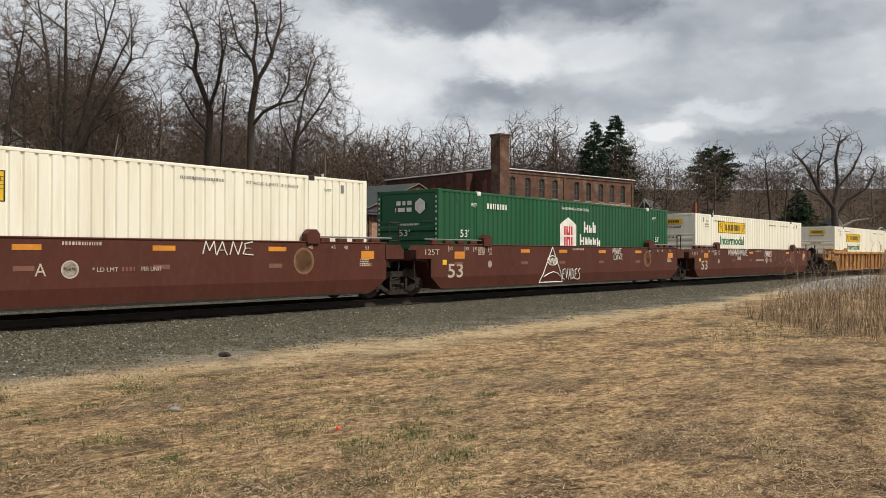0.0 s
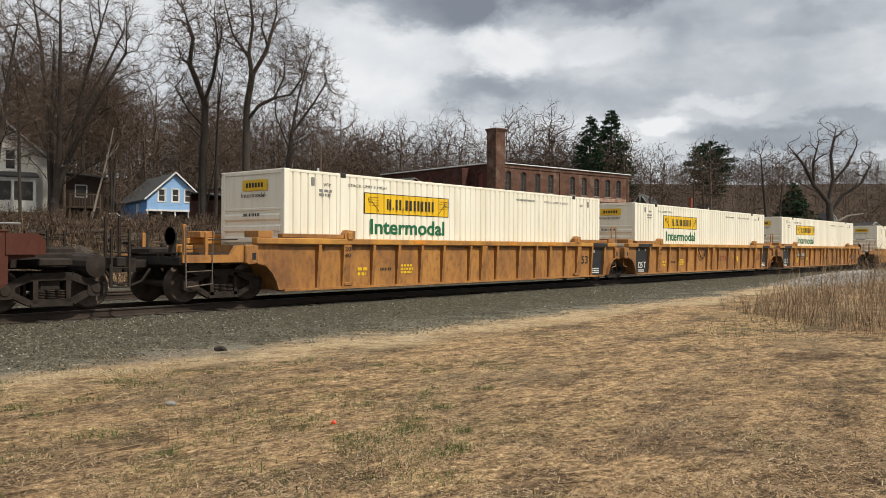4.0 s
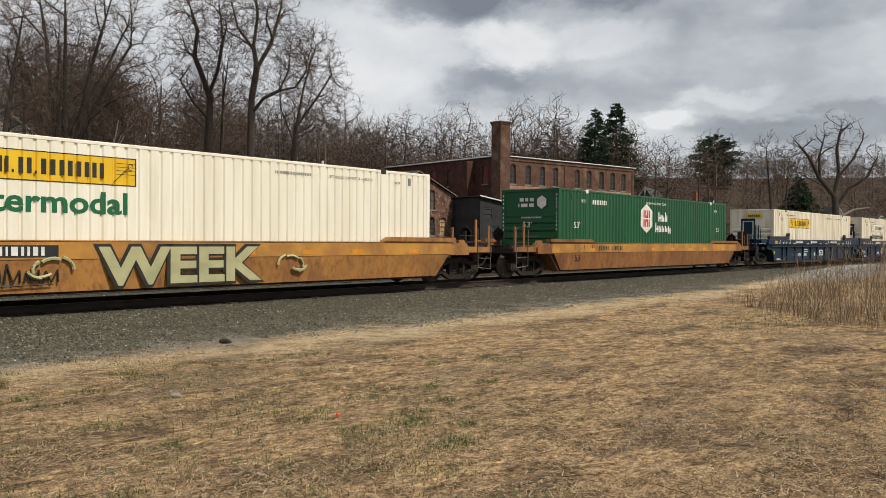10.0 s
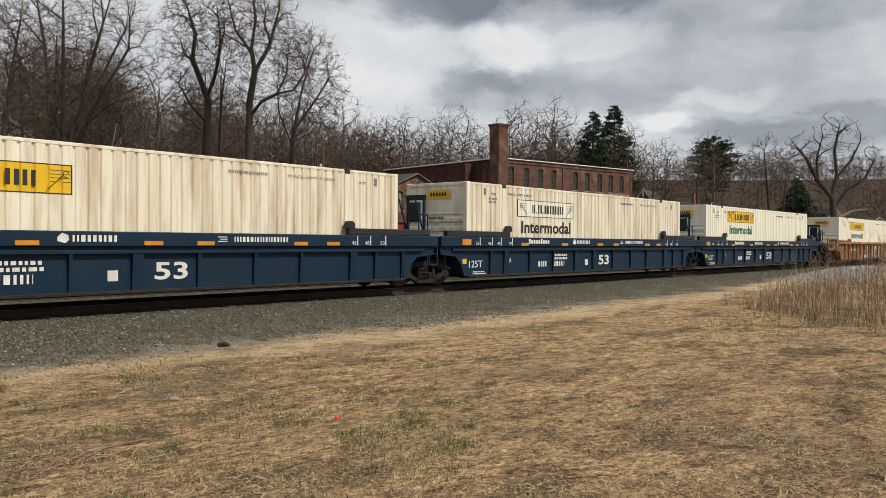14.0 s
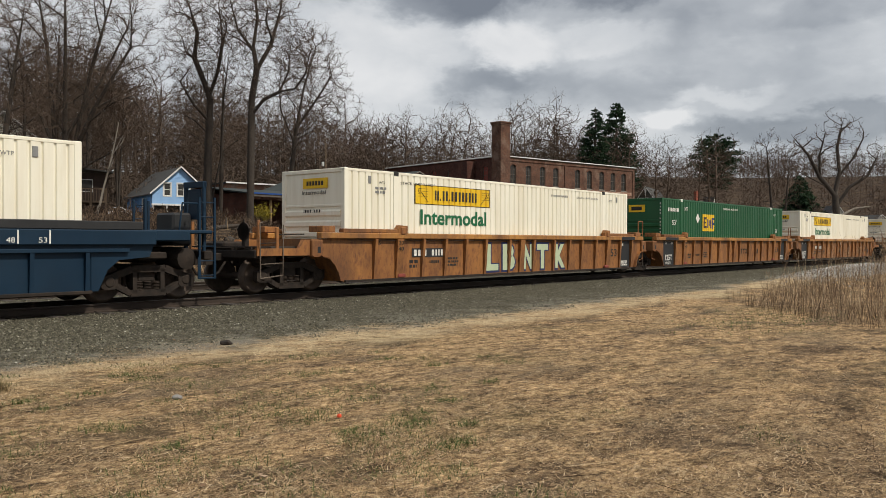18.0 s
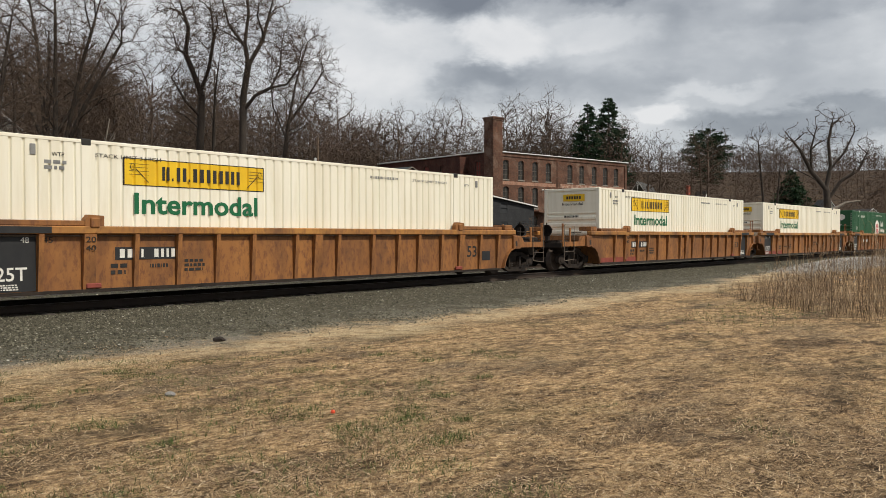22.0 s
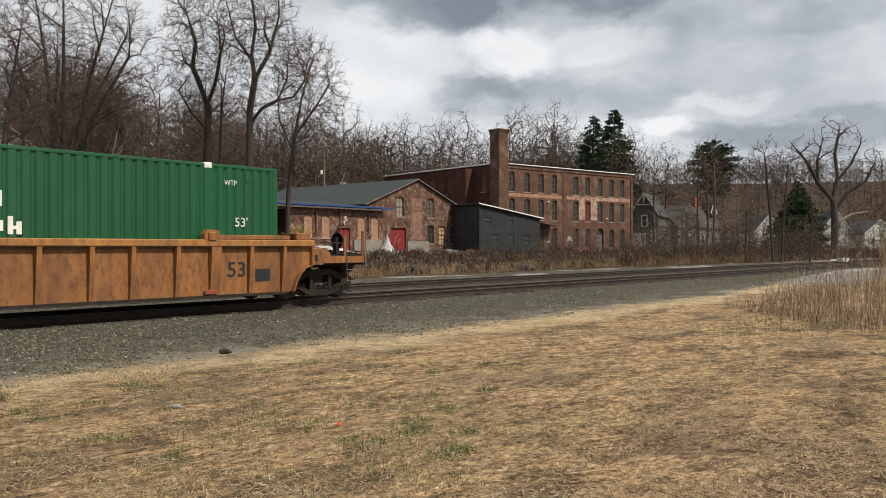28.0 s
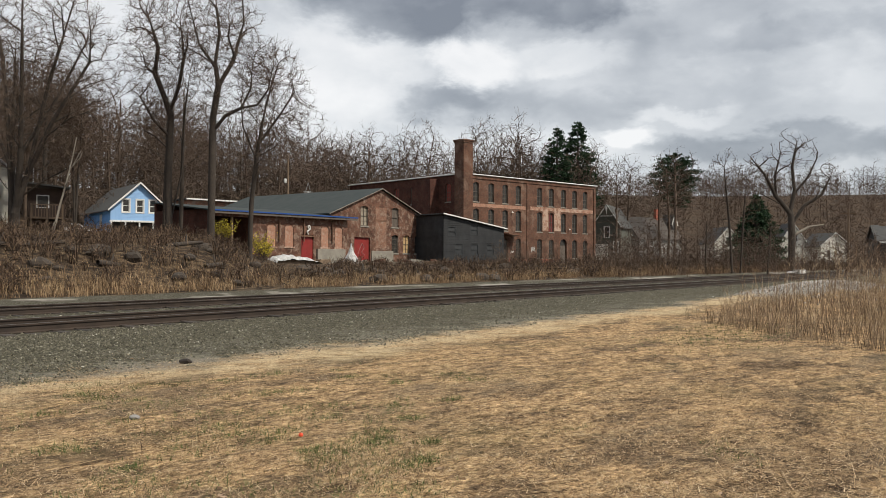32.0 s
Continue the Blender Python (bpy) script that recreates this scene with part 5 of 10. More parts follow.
def brown_unit(label, left, right, variant):
    u = thing("well_car", label, "rail car", group="well cars of the train")
    well_floor(u)
    sloped_sides(u, M_BROWN, 0.19, 1.54, 0.55, 8.10, "side_plate")
    for sg in (-1, 1):
        part("top_cap", cached(("brown_cap", sg), M_BROWN, lambda k: k.box(-8.65, 8.65, *sorted((sg * 1.34, sg * 1.52)), 1.52, 1.56, 0.012)), None, u)
        part("bottom_edge", cached(("brown_edge", sg), M_GRIME_SHADE, lambda k: k.box(-8.05, 8.05, *sorted((sg * 1.40, sg * 1.45)), 0.16, 0.21)), None, u)
        for x0, x1 in ((-8.9, -5.9), (5.9, 8.9)):
            part("guide_bar", cached(("brown_bar", sg, x0), M_GREY, lambda k: k.tube((x0, sg * 1.45, 1.68), (x1, sg * 1.45, 1.68), 0.022, n=6)), None, u)
            for j in range(4):
                part("guide_block", cached(("brown_block", sg), M_BROWN, lambda k: k.box(0, 0.32, *sorted((sg * 1.36, sg * 1.5)), 1.562, 1.65, 0.01)), None, u, at=Matrix.Translation((x0 + 0.3 + j * 0.62, 0, 0)))
        for x in (-5.9, 5.9):
            part("lock_bracket", cached(("brown_lock", sg), M_BROWN, lambda k: k.prism([(-0.2, 1.50), (0.2, 1.50), (0.22, 1.75), (0.1, 1.86), (-0.1, 1.86), (-0.22, 1.75)], *sorted((sg * 1.36, sg * 1.56)))), None, u, "dark rusty lock bracket", at=Matrix.Translation((x, 0, 0)))
        for sx in (-1, 1):
            part("end_box", cached(("brown_end", sg, sx), M_BROWN, lambda k: k.prism([(sx * 8.6, 1.10), (sx * 8.6, 1.50), (sx * 9.2, 1.50), (sx * 9.35, 1.36), (sx * 9.35, 1.10)], *sorted((sg * 1.2, sg * 1.52)))), None, u)
    for sx, e in ((-1, left), (1, right)):
        part("bulkhead", cached(("brown_bulk", sx), M_BROWN, lambda k: k.prism([(sx * 8.1, 0.2), (sx * 8.2, 0.2), (sx * 8.75, 1.0), (sx * 9.2, 1.05), (sx * 9.2, 1.3), (sx * 8.1, 1.3)], -1.38, 1.38)), None, u)
        if e == "joint":
            joint_gear(u, sx, M_GRIME_SHADE, sx > 0)
        else:
            end_gear(u, sx, M_BROWN, "brown")
    y = -1.503
    fade = mat("faded_brown", (0.20, 0.085, 0.055), (0.17, 0.07, 0.045), 3, 0.7)
    cream = mat("cream_paint", (0.52, 0.45, 0.36), (0.38, 0.31, 0.24), 5, 0.7)
    for x in (-7.55, -3.95, -1.5, 1.4, 4.5, 7.65):
        big = abs(x) > 7
        part("reflector", Kit().box(x, x + (0.5 if big else 0.55), y - 0.003, y, 1.10 if big else 1.30, 1.32 if big else 1.41), M_ORANGE, u)
        part("faded_panel", Kit().box(x + 0.02, x + 0.42, y - 0.002, y, 0.90, 1.0), fade, u)
    part("notice", Kit().box(-8.12, -7.93, y - 0.003, y, 0.92, 1.07), M_SIGN, u)
    fit_text("125T", -8.95, -8.3, 1.22, 1.38, -1.525, cream, u)
    fit_text("53", -7.87, -7.13, 0.52, 0.95, -1.497 - 0.006, cream, u, bold=0.012)
    for s, x in (("53", -7.85), ("48", -7.05), ("45", -6.6), ("40", -5.82)):
        fit_text(s, x + 0.05, x + 0.2, 1.36, 1.46, y - 0.004, cream, u)
        part("gauge_mark", Kit().box(x, x + 0.025, y - 0.003, y, 1.32, 1.48), cream, u)
        fit_text(s, -x - 0.05, -x + 0.1, 1.36, 1.46, y - 0.004, cream, u)
    fit_text("20", -5.77, -5.62, 1.22, 1.32, y - 0.004, cream, u)
    bars(u, -6.35, -6.0, 1.22, 1.46, y, cream, 4, seed=31)
    part("notice_frame", Kit().box(-6.85, -6.30, -1.496, -1.490, 0.54, 0.74), M_BLACKP, u)
    bars(u, -6.8, -6.35, 0.57, 0.71, -1.4965, cream, 4, seed=32)
    bars(u, 7.6, 8.0, 0.92, 1.10, y, cream, 4, seed=33)
    bars(u, -0.55, 0.35, 1.40, 1.47, y, cream, 1, "number_blocks", seed=34)
    part("round_mark", Kit().lathe([(0.09, -0.002), (0.11, -0.002), (0.11, 0.002), (0.09, 0.002), (0.09, -0.002)], (-5.72, y - 0.002, 0.92), "y", 20), cream, u)
    ghost = mat("ghost_emblem", (0.23, 0.12, 0.06), (0.16, 0.07, 0.04), 4, 0.7)
    part("round_emblem", Kit().lathe([(0.28, -0.002), (0.34, -0.002), (0.34, 0.002), (0.28, 0.002), (0.28, -0.002)], (5.62, y - 0.002, 1.06), "y", 24).box(5.45, 5.8, y - 0.004, y, 1.02, 1.10).box(5.58, 5.66, y - 0.004, y, 0.85, 1.28), ghost, u, "faded round emblem")
    if variant == "eye":
        k = Kit()
        yy = -1.507
        k.path([(-2.75, yy + 0.055, 0.25), (-2.56, yy + 0.002, 0.55), (-1.95, yy, 1.50), (-1.38, yy + 0.002, 0.55), (-1.2, yy + 0.055, 0.25), (-2.75, yy + 0.055, 0.25)], 0.02, 5)
        k.path([(-1.95 + 0.33 * math.cos(t), yy, 1.02 + 0.17 * math.sin(t)) for t in np.linspace(0, 2 * math.pi, 17)], 0.02, 5)
        for j in range(6):
            x = -2.2 + j * 0.1
            k.path([(x, yy, 0.9), (x + 0.05, yy, 1.12), (x + 0.1, yy, 0.9)], 0.013, 5)
        k.path([(-2.5, yy + 0.02, 0.45), (-2.2, yy + 0.002, 0.56), (-1.9, yy, 0.62), (-1.6, yy + 0.002, 0.56), (-1.4, yy + 0.02, 0.45)], 0.02, 5)
        part("graffiti", k, M_LWHITE, u, "white sprayed pyramid with an eye")
        scrawl(u, "EVADES", -1.30, 0.0, 0.34, 0.72, -1.512, M_LWHITE, 0.016)
        scrawl(u, "MANE", 2.5, 3.3, 1.28, 1.50, y - 0.006, M_LWHITE, 0.013)
        scrawl(u, "EAVE", 2.6, 3.4, 1.03, 1.24, y - 0.006, M_LWHITE, 0.013)
    elif variant == "mane":
        scrawl(u, "MANE", 2.64, 4.11, 1.23, 1.52, y - 0.006, M_LWHITE, 0.016)
        fit_text("A", -1.08, -0.86, 0.80, 1.04, -1.509, cream, u)
        fit_text("* LD LMT", 0.06, 0.62, 0.87, 0.96, -1.508, cream, u)
        bars(u, 0.70, 1.04, 0.87, 0.96, -1.506, fade, 1, seed=35)
        fit_text("PER UNIT", 1.14, 1.62, 0.87, 0.96, -1.508, cream, u)
        part("round_mark", ring_mark(-0.39, 0.92), cream, u, "white ring with a bar across it")
        fit_text("PLATE", -0.50, -0.28, 0.905, 0.95, -1.512, M_BROWN, u)
        fit_text("H", -0.42, -0.36, 0.80, 0.87, -1.509, cream, u)
    else:
        scrawl(u, "MAMAMANE", -4.5, -1.71, 1.20, 1.52, y - 0.006, M_LWHITE, 0.018)
        scrawl(u, "2012", -3.22, -2.73, 0.97, 1.15, y - 0.006, M_LWHITE, 0.014)
        scrawl(u, "EVADES", 0.86, 1.97, 1.16, 1.45, y - 0.006, M_LWHITE, 0.020)
        fit_text("B", 1.80, 1.97, 0.83, 1.07, -1.509, cream, u)
        fit_text("24", 4.95, 5.34, 0.84, 1.04, -1.509, mat("faded_cream", (0.30, 0.21, 0.16), (0.22, 0.14, 0.10), 5, 0.7), u)
        part("round_mark", ring_mark(1.16, 0.94), cream, u)
        bars(u, -0.5, 0.84, 0.90, 0.99, -1.506, cream, 1, seed=35)
        gp = Kit()
        for pts in (((2.75, 1.35), (2.58, 1.0), (2.7, 0.72), (3.0, 0.7), (3.0, 0.95), (2.85, 0.95)), ((3.6, 1.0), (3.25, 1.0), (3.25, 1.25), (3.6, 1.25)), ((3.25, 1.0), (3.3, 0.72), (3.7, 0.72)), ((4.2, 1.25), (3.9, 1.0), (4.1, 0.74), (4.5, 0.85), (4.55, 1.2), (4.2, 1.25)), ((3.3, 1.48), (4.0, 1.5), (4.3, 1.3))):
            gp.path([(a, y - 0.004 if b > 0.8 else -1.507, b) for a, b in pts], 0.016, 4)
        part("graffiti", gp, mat("chalk_faint", (0.20, 0.12, 0.10), (0.16, 0.09, 0.07), 4, 0.8), u, "faint chalk scribble")
    return u


def blue_unit(label, left, right):
    u = thing("well_car", label, "rail car", group="well cars of the train")
    well_floor(u)
    side_plates(u, M_BLUE, 1.40, [(-8.2, 0.24), (8.2, 0.24), (8.2, 1.02), (-8.2, 1.02)])
    for sg in (-1, 1):
        part("top_band", cached(("blue_band", sg), M_BLUE, lambda k: k.box(-9.6, 9.6, *sorted((sg * 1.36, sg * 1.53)), 1.17, 1.48, 0.02)), None, u)
        part("chord", cached(("blue_chord", sg), M_BLUE, lambda k: (k.box(-9.0, 9.0, *sorted((sg * 1.38, sg * 1.50)), 1.02, 1.10, 0.01), k.box(-9.0, 9.0, *sorted((sg * 1.38, sg * 1.44)), 1.10, 1.17))), None, u)
        part("bottom_chord", cached(("blue_bottom", sg), M_GRIME_SHADE, lambda k: k.box(-8.2, 8.2, *sorted((sg * 1.36, sg * 1.47)), 0.19, 0.26, 0.01)), None, u)
        for x in (-7.0, -6.13, -4.70, -3.17, -1.65, -0.21, 1.30, 2.86, 4.30, 6.13, 7.0, 8.1):
            w = 0.12 if abs(x) in (6.13, 0.21) else 0.04
            part("rib", cached(("blue_rib", w, sg), M_BLUE, lambda k: k.prism([(sg * 1.40, 0.26), (sg * 1.45, 0.26), (sg * 1.49, 1.02), (sg * 1.40, 1.02)], -w, w, "x")), None, u, at=Matrix.Translation((x, 0, 0)))
        for x0, x1 in ((-9.3, -5.95), (5.95, 9.3)):
            part("guide_rail", cached(("blue_guide", sg, x0), M_BLACKP, lambda k: k.box(x0, x1, *sorted((sg * 1.33, sg * 1.5)), 1.484, 1.66, 0.015)), None, u)
        for x in (-6.0, 6.0):
            part("lock_bracket", cached(("blue_lock", sg), M_BLACKP, lambda k: k.prism([(-0.16, 1.66), (0.16, 1.66), (0.14, 1.80), (0.05, 1.86), (-0.1, 1.84)], *sorted((sg * 1.36, sg * 1.5)))), None, u, at=Matrix.Translation((x, 0, 0)))
        for sx in (-1, 1):
            part("end_plate", cached(("blue_end", sg, sx), M_BLUE, lambda k: k.prism([(sx * 8.2, 0.24), (sx * 8.35, 0.24), (sx * 8.55, 0.66), (sx * 8.8, 0.86), (sx * 9.5, 0.92), (sx * 9.6, 1.17), (sx * 8.2, 1.17)], *sorted((sg * 1.38, sg * 1.42)))), None, u)
    for sx, e in ((-1, left), (1, right)):
        part("bulkhead", cached(("blue_bulk", sx), M_BLUE, lambda k: k.prism([(sx * 8.2, 0.25), (sx * 8.3, 0.25), (sx * 8.75, 0.95), (sx * 9.5, 1.0), (sx * 9.5, 1.2), (sx * 8.2, 1.2)], -1.36, 1.36)), None, u)
        if e == "joint":
            joint_gear(u, sx, M_BLUE, sx > 0)
            if sx > 0:
                st = part("brake_stand", cached("joint_stand", M_BLUE, lambda k: (k.box(9.28, 9.36, -1.26, -1.18, 1.48, 2.72, 0.01), k.box(9.28, 9.36, -0.62, -0.54, 1.48, 2.72, 0.01), k.box(9.26, 9.38, -1.26, -0.54, 2.56, 2.72, 0.01),
                    k.tube((9.32, -1.22, 1.5), (8.9, -1.22, 2.6), 0.025), k.tube((9.32, -0.58, 1.5), (8.9, -0.58, 2.6), 0.025))), None, u, "tall blue brake stand over the joint")
                part("brake_panel", Kit().box(9.22, 9.3, -1.12, -0.68, 1.9, 2.5, 0.02), M_BLACKP, st)
                part("tread_frame", Kit().path([(9.36, -1.4, 1.5), (9.36, -1.4, 0.62), (9.72, -1.4, 0.62), (9.72, -1.4, 1.5)], 0.03, 6).tube((9.36, -1.4, 0.95), (9.72, -1.4, 0.95), 0.02).tube((9.36, -1.4, 1.25), (9.72, -1.4, 1.25), 0.02), M_BLUE, st)
        else:
            end_gear(u, sx, M_BLUE, "blue")
            part("end_deck", cached(("blue_deck", sx), M_BLUE, lambda k: (k.box(*sorted((sx * 9.6, sx * 10.5)), -1.45, 1.45, 1.25, 1.5, 0.03), k.box(*sorted((sx * 10.5, sx * 11.1)), -1.4, 1.4, 1.42, 1.5, 0.02))), None, u)
    y = -1.533
    for x in (-5.35, -2.75, -0.1, 1.2, 4.0, 5.1):
        part("reflector", Kit().box(x, x + 0.45, y - 0.003, y, 1.20, 1.29), M_ORANGE, u)
    part("reflector", Kit().box(-8.6, -8.15, y - 0.003, y, 1.22, 1.40), M_ORANGE, u)
    k = Kit()
    for j in range(9):
        k.box(-4.9 + j * 0.15, -4.9 + j * 0.15 + 0.11, y - 0.004, y, 1.27, 1.27 + (0.16 if j in (0, 5) else 0.12))
    part("name_block", k, M_LWHITE, u)
    part("emblem", Kit().prism([(-1.95, 1.28), (-1.95, 1.36), (-1.86, 1.44), (-1.74, 1.40), (-1.72, 1.30), (-1.80, 1.24)], y - 0.004, y), M_LWHITE, u)
    bars(u, -1.65, -0.65, 1.27, 1.40, y, M_LWHITE, 1, "name_block", seed=41)
    bars(u, 2.2, 4.0, 1.28, 1.40, y, M_LWHITE, 1, "name_block", seed=42)
    part("owner_stripes", Kit().box(1.75, 2.0, y - 0.004, y, 1.38, 1.40).box(1.80, 2.0, y - 0.004, y, 1.33, 1.35).box(1.75, 2.0, y - 0.004, y, 1.28, 1.30), M_LWHITE, u)
    for s, x in (("53", -7.7), ("48", -7.05), ("45", -6.55), ("40", -5.9), ("53", 7.3), ("48", 6.7), ("45", 6.2)):
        fit_text(s, x - 0.2, x - 0.04, 1.22, 1.32, y - 0.003, M_LWHITE, u)
        part("gauge_mark", Kit().box(x, x + 0.03, y - 0.003, y, 1.20, 1.46), M_LWHITE, u)
    y = -1.404
    fit_text("53", 0.22, 1.04, 0.46, 0.84, y - 0.004, M_LWHITE, u, bold=0.02)
    fit_text("A", -5.9, -5.77, 0.62, 0.80, y - 0.004, M_LWHITE, u)
    bars(u, -4.1, -3.55, 0.46, 0.64, y, M_LWHITE, 1, "number_blocks", seed=43)
    bars(u, -3.05, -2.3, 0.46, 0.64, y, M_LWHITE, 1, "number_blocks", seed=44)
    bars(u, -3.05, -2.1, 0.70, 0.90, y, M_LWHITE, 2, seed=45)
    part("frame_mark", Kit().box(-0.85, -0.62, y - 0.003, y, 0.46, 0.68).box(-0.83, -0.64, y - 0.006, y - 0.003, 0.48, 0.66), M_LWHITE, u)
    bars(u, -7.9, -7.2, 0.28, 0.38, y, M_LWHITE, 2, seed=46)
    if left == "joint":
        fit_text("125T", -8.1, -7.4, 0.5, 0.72, y - 0.004, M_LWHITE, u)
    part("notice", Kit().box(-8.45, -8.25, y - 0.02, y - 0.016, 0.62, 0.78), M_SIGN, u)
    return u


UNITS, BOXES = [], []


def build_train():
    W1 = "cream white corrugated container with a yellow sign and green lettering"
    W2 = "cream white corrugated container with a yellow sign only"
    W3 = "cream white corrugated container with a white sign and black lettering"
    G1 = "green corrugated container with a white hexagon emblem"
    G2 = "green corrugated container with a white house-shaped emblem"
    G3 = "green corrugated container with a square yellow sign"
    J, H = ("white", W1, "intermodal"), ("white", W1, "intermodal", 0.16)          # low and high sign
    boxes = [J, ("green", G2, "hub_low"), H, J, J, J, H, ("green", G1, "hub"), ("white", W2, "sign_only"), ("white", W3, "plain_intermodal"), ("white", W1, "intermodal", 0.24), H,
             ("green", G3, "emp"), H, H, H, ("green", G2, "hub_low")]
    for b in boxes:
        BOXES.append(container(*b))
    br = "brown smooth-sided articulated well car unit with sprayed graffiti"
    UNITS.append(brown_unit(br, "joint", "joint", "mane"))
    UNITS.append(brown_unit(br, "joint", "joint", "eye"))
    UNITS.append(brown_unit(br, "joint", "end", "scrawl"))
    ye = "yellow ribbed articulated well car unit with black end panels"
    UNITS.append(ribbed_unit(ye, M_TTX, M_SILL, "end", "joint"))
    UNITS.append(ribbed_unit(ye, M_TTX, M_SILL, "joint", "joint", ("logo", "cable")))
    UNITS.append(ribbed_unit(ye, M_TTX, M_SILL, "joint", "end", ("number",)))
    UNITS.append(low_unit("orange smooth low well car with cream graffiti letters", M_TTX, M_SILL, "graffiti"))
    UNITS.append(low_unit("orange and brown smooth low well car", M_TTX2, M_SILL, "plain"))
    bl = "dark blue ribbed articulated well car unit with white marks"
    UNITS.append(blue_unit(bl, "end", "joint"))
    UNITS.append(blue_unit(bl, "joint", "joint"))
    UNITS.append(blue_unit(bl, "joint", "end"))
    og = "rusty orange ribbed articulated well car unit"
    g = ribbed_unit("rusty orange ribbed well car unit with sprayed pale letters", M_TTX2, M_TTX, "end", "joint", ("rust", "number"))
    pale, navy = mat("graffiti_pale", (0.50, 0.56, 0.36), (0.40, 0.47, 0.33), 2, 0.6), mat("graffiti_navy", (0.02, 0.03, 0.10), (0.03, 0.03, 0.08), 2, 0.6)
    for s, x0, x1 in (("L", -1.95, -1.19), ("B", -1.0, -0.24), ("N", 0.22, 0.82), ("T", 1.06, 1.82), ("K", 2.26, 2.98)):
        fit_text(s, x0 - 0.04, x1 + 0.04, 0.25, 1.25, -1.408, navy, g, "graffiti", 0.09)
        fit_text(s, x0 + 0.03, x1 - 0.03, 0.32, 1.18, -1.413, pale, g, "graffiti", 0.05, label="pale green sprayed letter with a dark outline")
    UNITS.append(g)
    UNITS.append(ribbed_unit(og, M_TTX2, M_TTX, "joint", "joint", ("rust", "logo")))
    UNITS.append(ribbed_unit(og, M_TTX2, M_TTX, "joint", "end", ("rust", "number")))
    UNITS.append(ribbed_unit(og, M_TTX2, M_TTX, "end", "joint", ("rust", "number", "red")))
    UNITS.append(ribbed_unit(og, M_TTX2, M_TTX, "joint", "joint", ("rust", "logo", "red")))
    UNITS.append(ribbed_unit(og, M_TTX2, M_TTX, "joint", "end", ("rust", "number")))


build_train()

# ---- buildings ----
def brick_mat(name, c1, c2, mortar, patch_col=None, patch_amt=0.0, pscale=0.5, soot=0.5):
    m = bpy.data.materials.new(name)
    m.use_nodes = True
    nt = m.node_tree
    bs = nt.nodes["Principled BSDF"]
    link = nt.links.new
    tc = nt.nodes.new("ShaderNodeTexCoord")
    sep = nt.nodes.new("ShaderNodeSeparateXYZ")
    link(tc.outputs["Object"], sep.inputs[0])
    ad = node(nt, "ShaderNodeMath", op="ADD")
    link(sep.outputs[0], ad.inputs[0])
    link(sep.outputs[1], ad.inputs[1])
    com = nt.nodes.new("ShaderNodeCombineXYZ")
    link(ad.outputs[0], com.inputs[0])
    link(sep.outputs[2], com.inputs[1])
    br = nt.nodes.new("ShaderNodeTexBrick")
    link(com.outputs[0], br.inputs[0])
    br.inputs["Color1"].default_value, br.inputs["Color2"].default_value, br.inputs["Mortar"].default_value = (*c1, 1), (*c2, 1), (*mortar, 1)
    br.inputs["Scale"].default_value = 1.0
    br.inputs["Brick Width"].default_value, br.inputs["Row Height"].default_value, br.inputs["Mortar Size"].default_value = 0.22, 0.075, 0.006
    n1 = node(nt, "ShaderNodeTexNoise", Vector=(tc, 3), Scale=0.9, Detail=8.0, Roughness=0.65)
    f1 = ramp(nt, n1, 0, [(0.35, (1.25, 1.2, 1.15)), (0.70, (1 - soot, 1 - soot, 1 - soot))])
    mul = node(nt, "ShaderNodeMix", blend="MULTIPLY")
    mul.inputs[0].default_value = 1
    link(br.outputs[0], mul.inputs[6])
    link(f1.outputs[0], mul.inputs[7])
    src = mul.outputs[2]
    if patch_col:
        n2 = node(nt, "ShaderNodeTexNoise", Vector=(tc, 3), Scale=pscale, Detail=10.0, Roughness=0.7)
        f2 = ramp(nt, n2, 0, [(0.55 - patch_amt * 0.3, (0, 0, 0)), (0.66 - patch_amt * 0.3, (0.85, 0.85, 0.85))])
        mx = node(nt, "ShaderNodeMix", blend="MIX")
        link(f2.outputs[0], mx.inputs[0])
        link(src, mx.inputs[6])
        mx.inputs[7].default_value = (*patch_col, 1)
        src = mx.outputs[2]
    link(src, bs.inputs["Base Color"])
    bs.inputs["Roughness"].default_value = 0.9
    bs.inputs["Specular IOR Level"].default_value = 0.2
    b = nt.nodes.new("ShaderNodeBump")
    b.inputs["Strength"].default_value, b.inputs["Distance"].default_value = 0.5, 0.01
    link(br.outputs["Fac"], b.inputs["Height"])
    b.invert = True
    link(b.outputs[0], bs.inputs["Normal"])
    return m


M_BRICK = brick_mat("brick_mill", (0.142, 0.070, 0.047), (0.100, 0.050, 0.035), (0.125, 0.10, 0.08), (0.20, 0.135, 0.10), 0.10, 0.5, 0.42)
# brick with shade put into its colour, for walls turned from the sun
M_BRICK_SHADE = brick_mat("brick_shaded", (0.10, 0.040, 0.029), (0.072, 0.030, 0.023), (0.11, 0.08, 0.066), None, 0, 0.5, 0.45)
M_BRICKL = brick_mat("brick_low", (0.158, 0.074, 0.050), (0.112, 0.054, 0.038), (0.155, 0.12, 0.095), (0.27, 0.20, 0.155), 0.16, 1.6, 0.68)
M_BRICKF = brick_mat("brick_fill", (0.36, 0.185, 0.125), (0.30, 0.15, 0.10), (0.32, 0.26, 0.21), (0.42, 0.32, 0.25), 0.15, 1.5, 0.25)
M_BRICKM = brick_mat("brick_patch", (0.235, 0.125, 0.085), (0.185, 0.095, 0.065), (0.22, 0.175, 0.14), (0.30, 0.22, 0.17), 0.15, 1.5, 0.4)
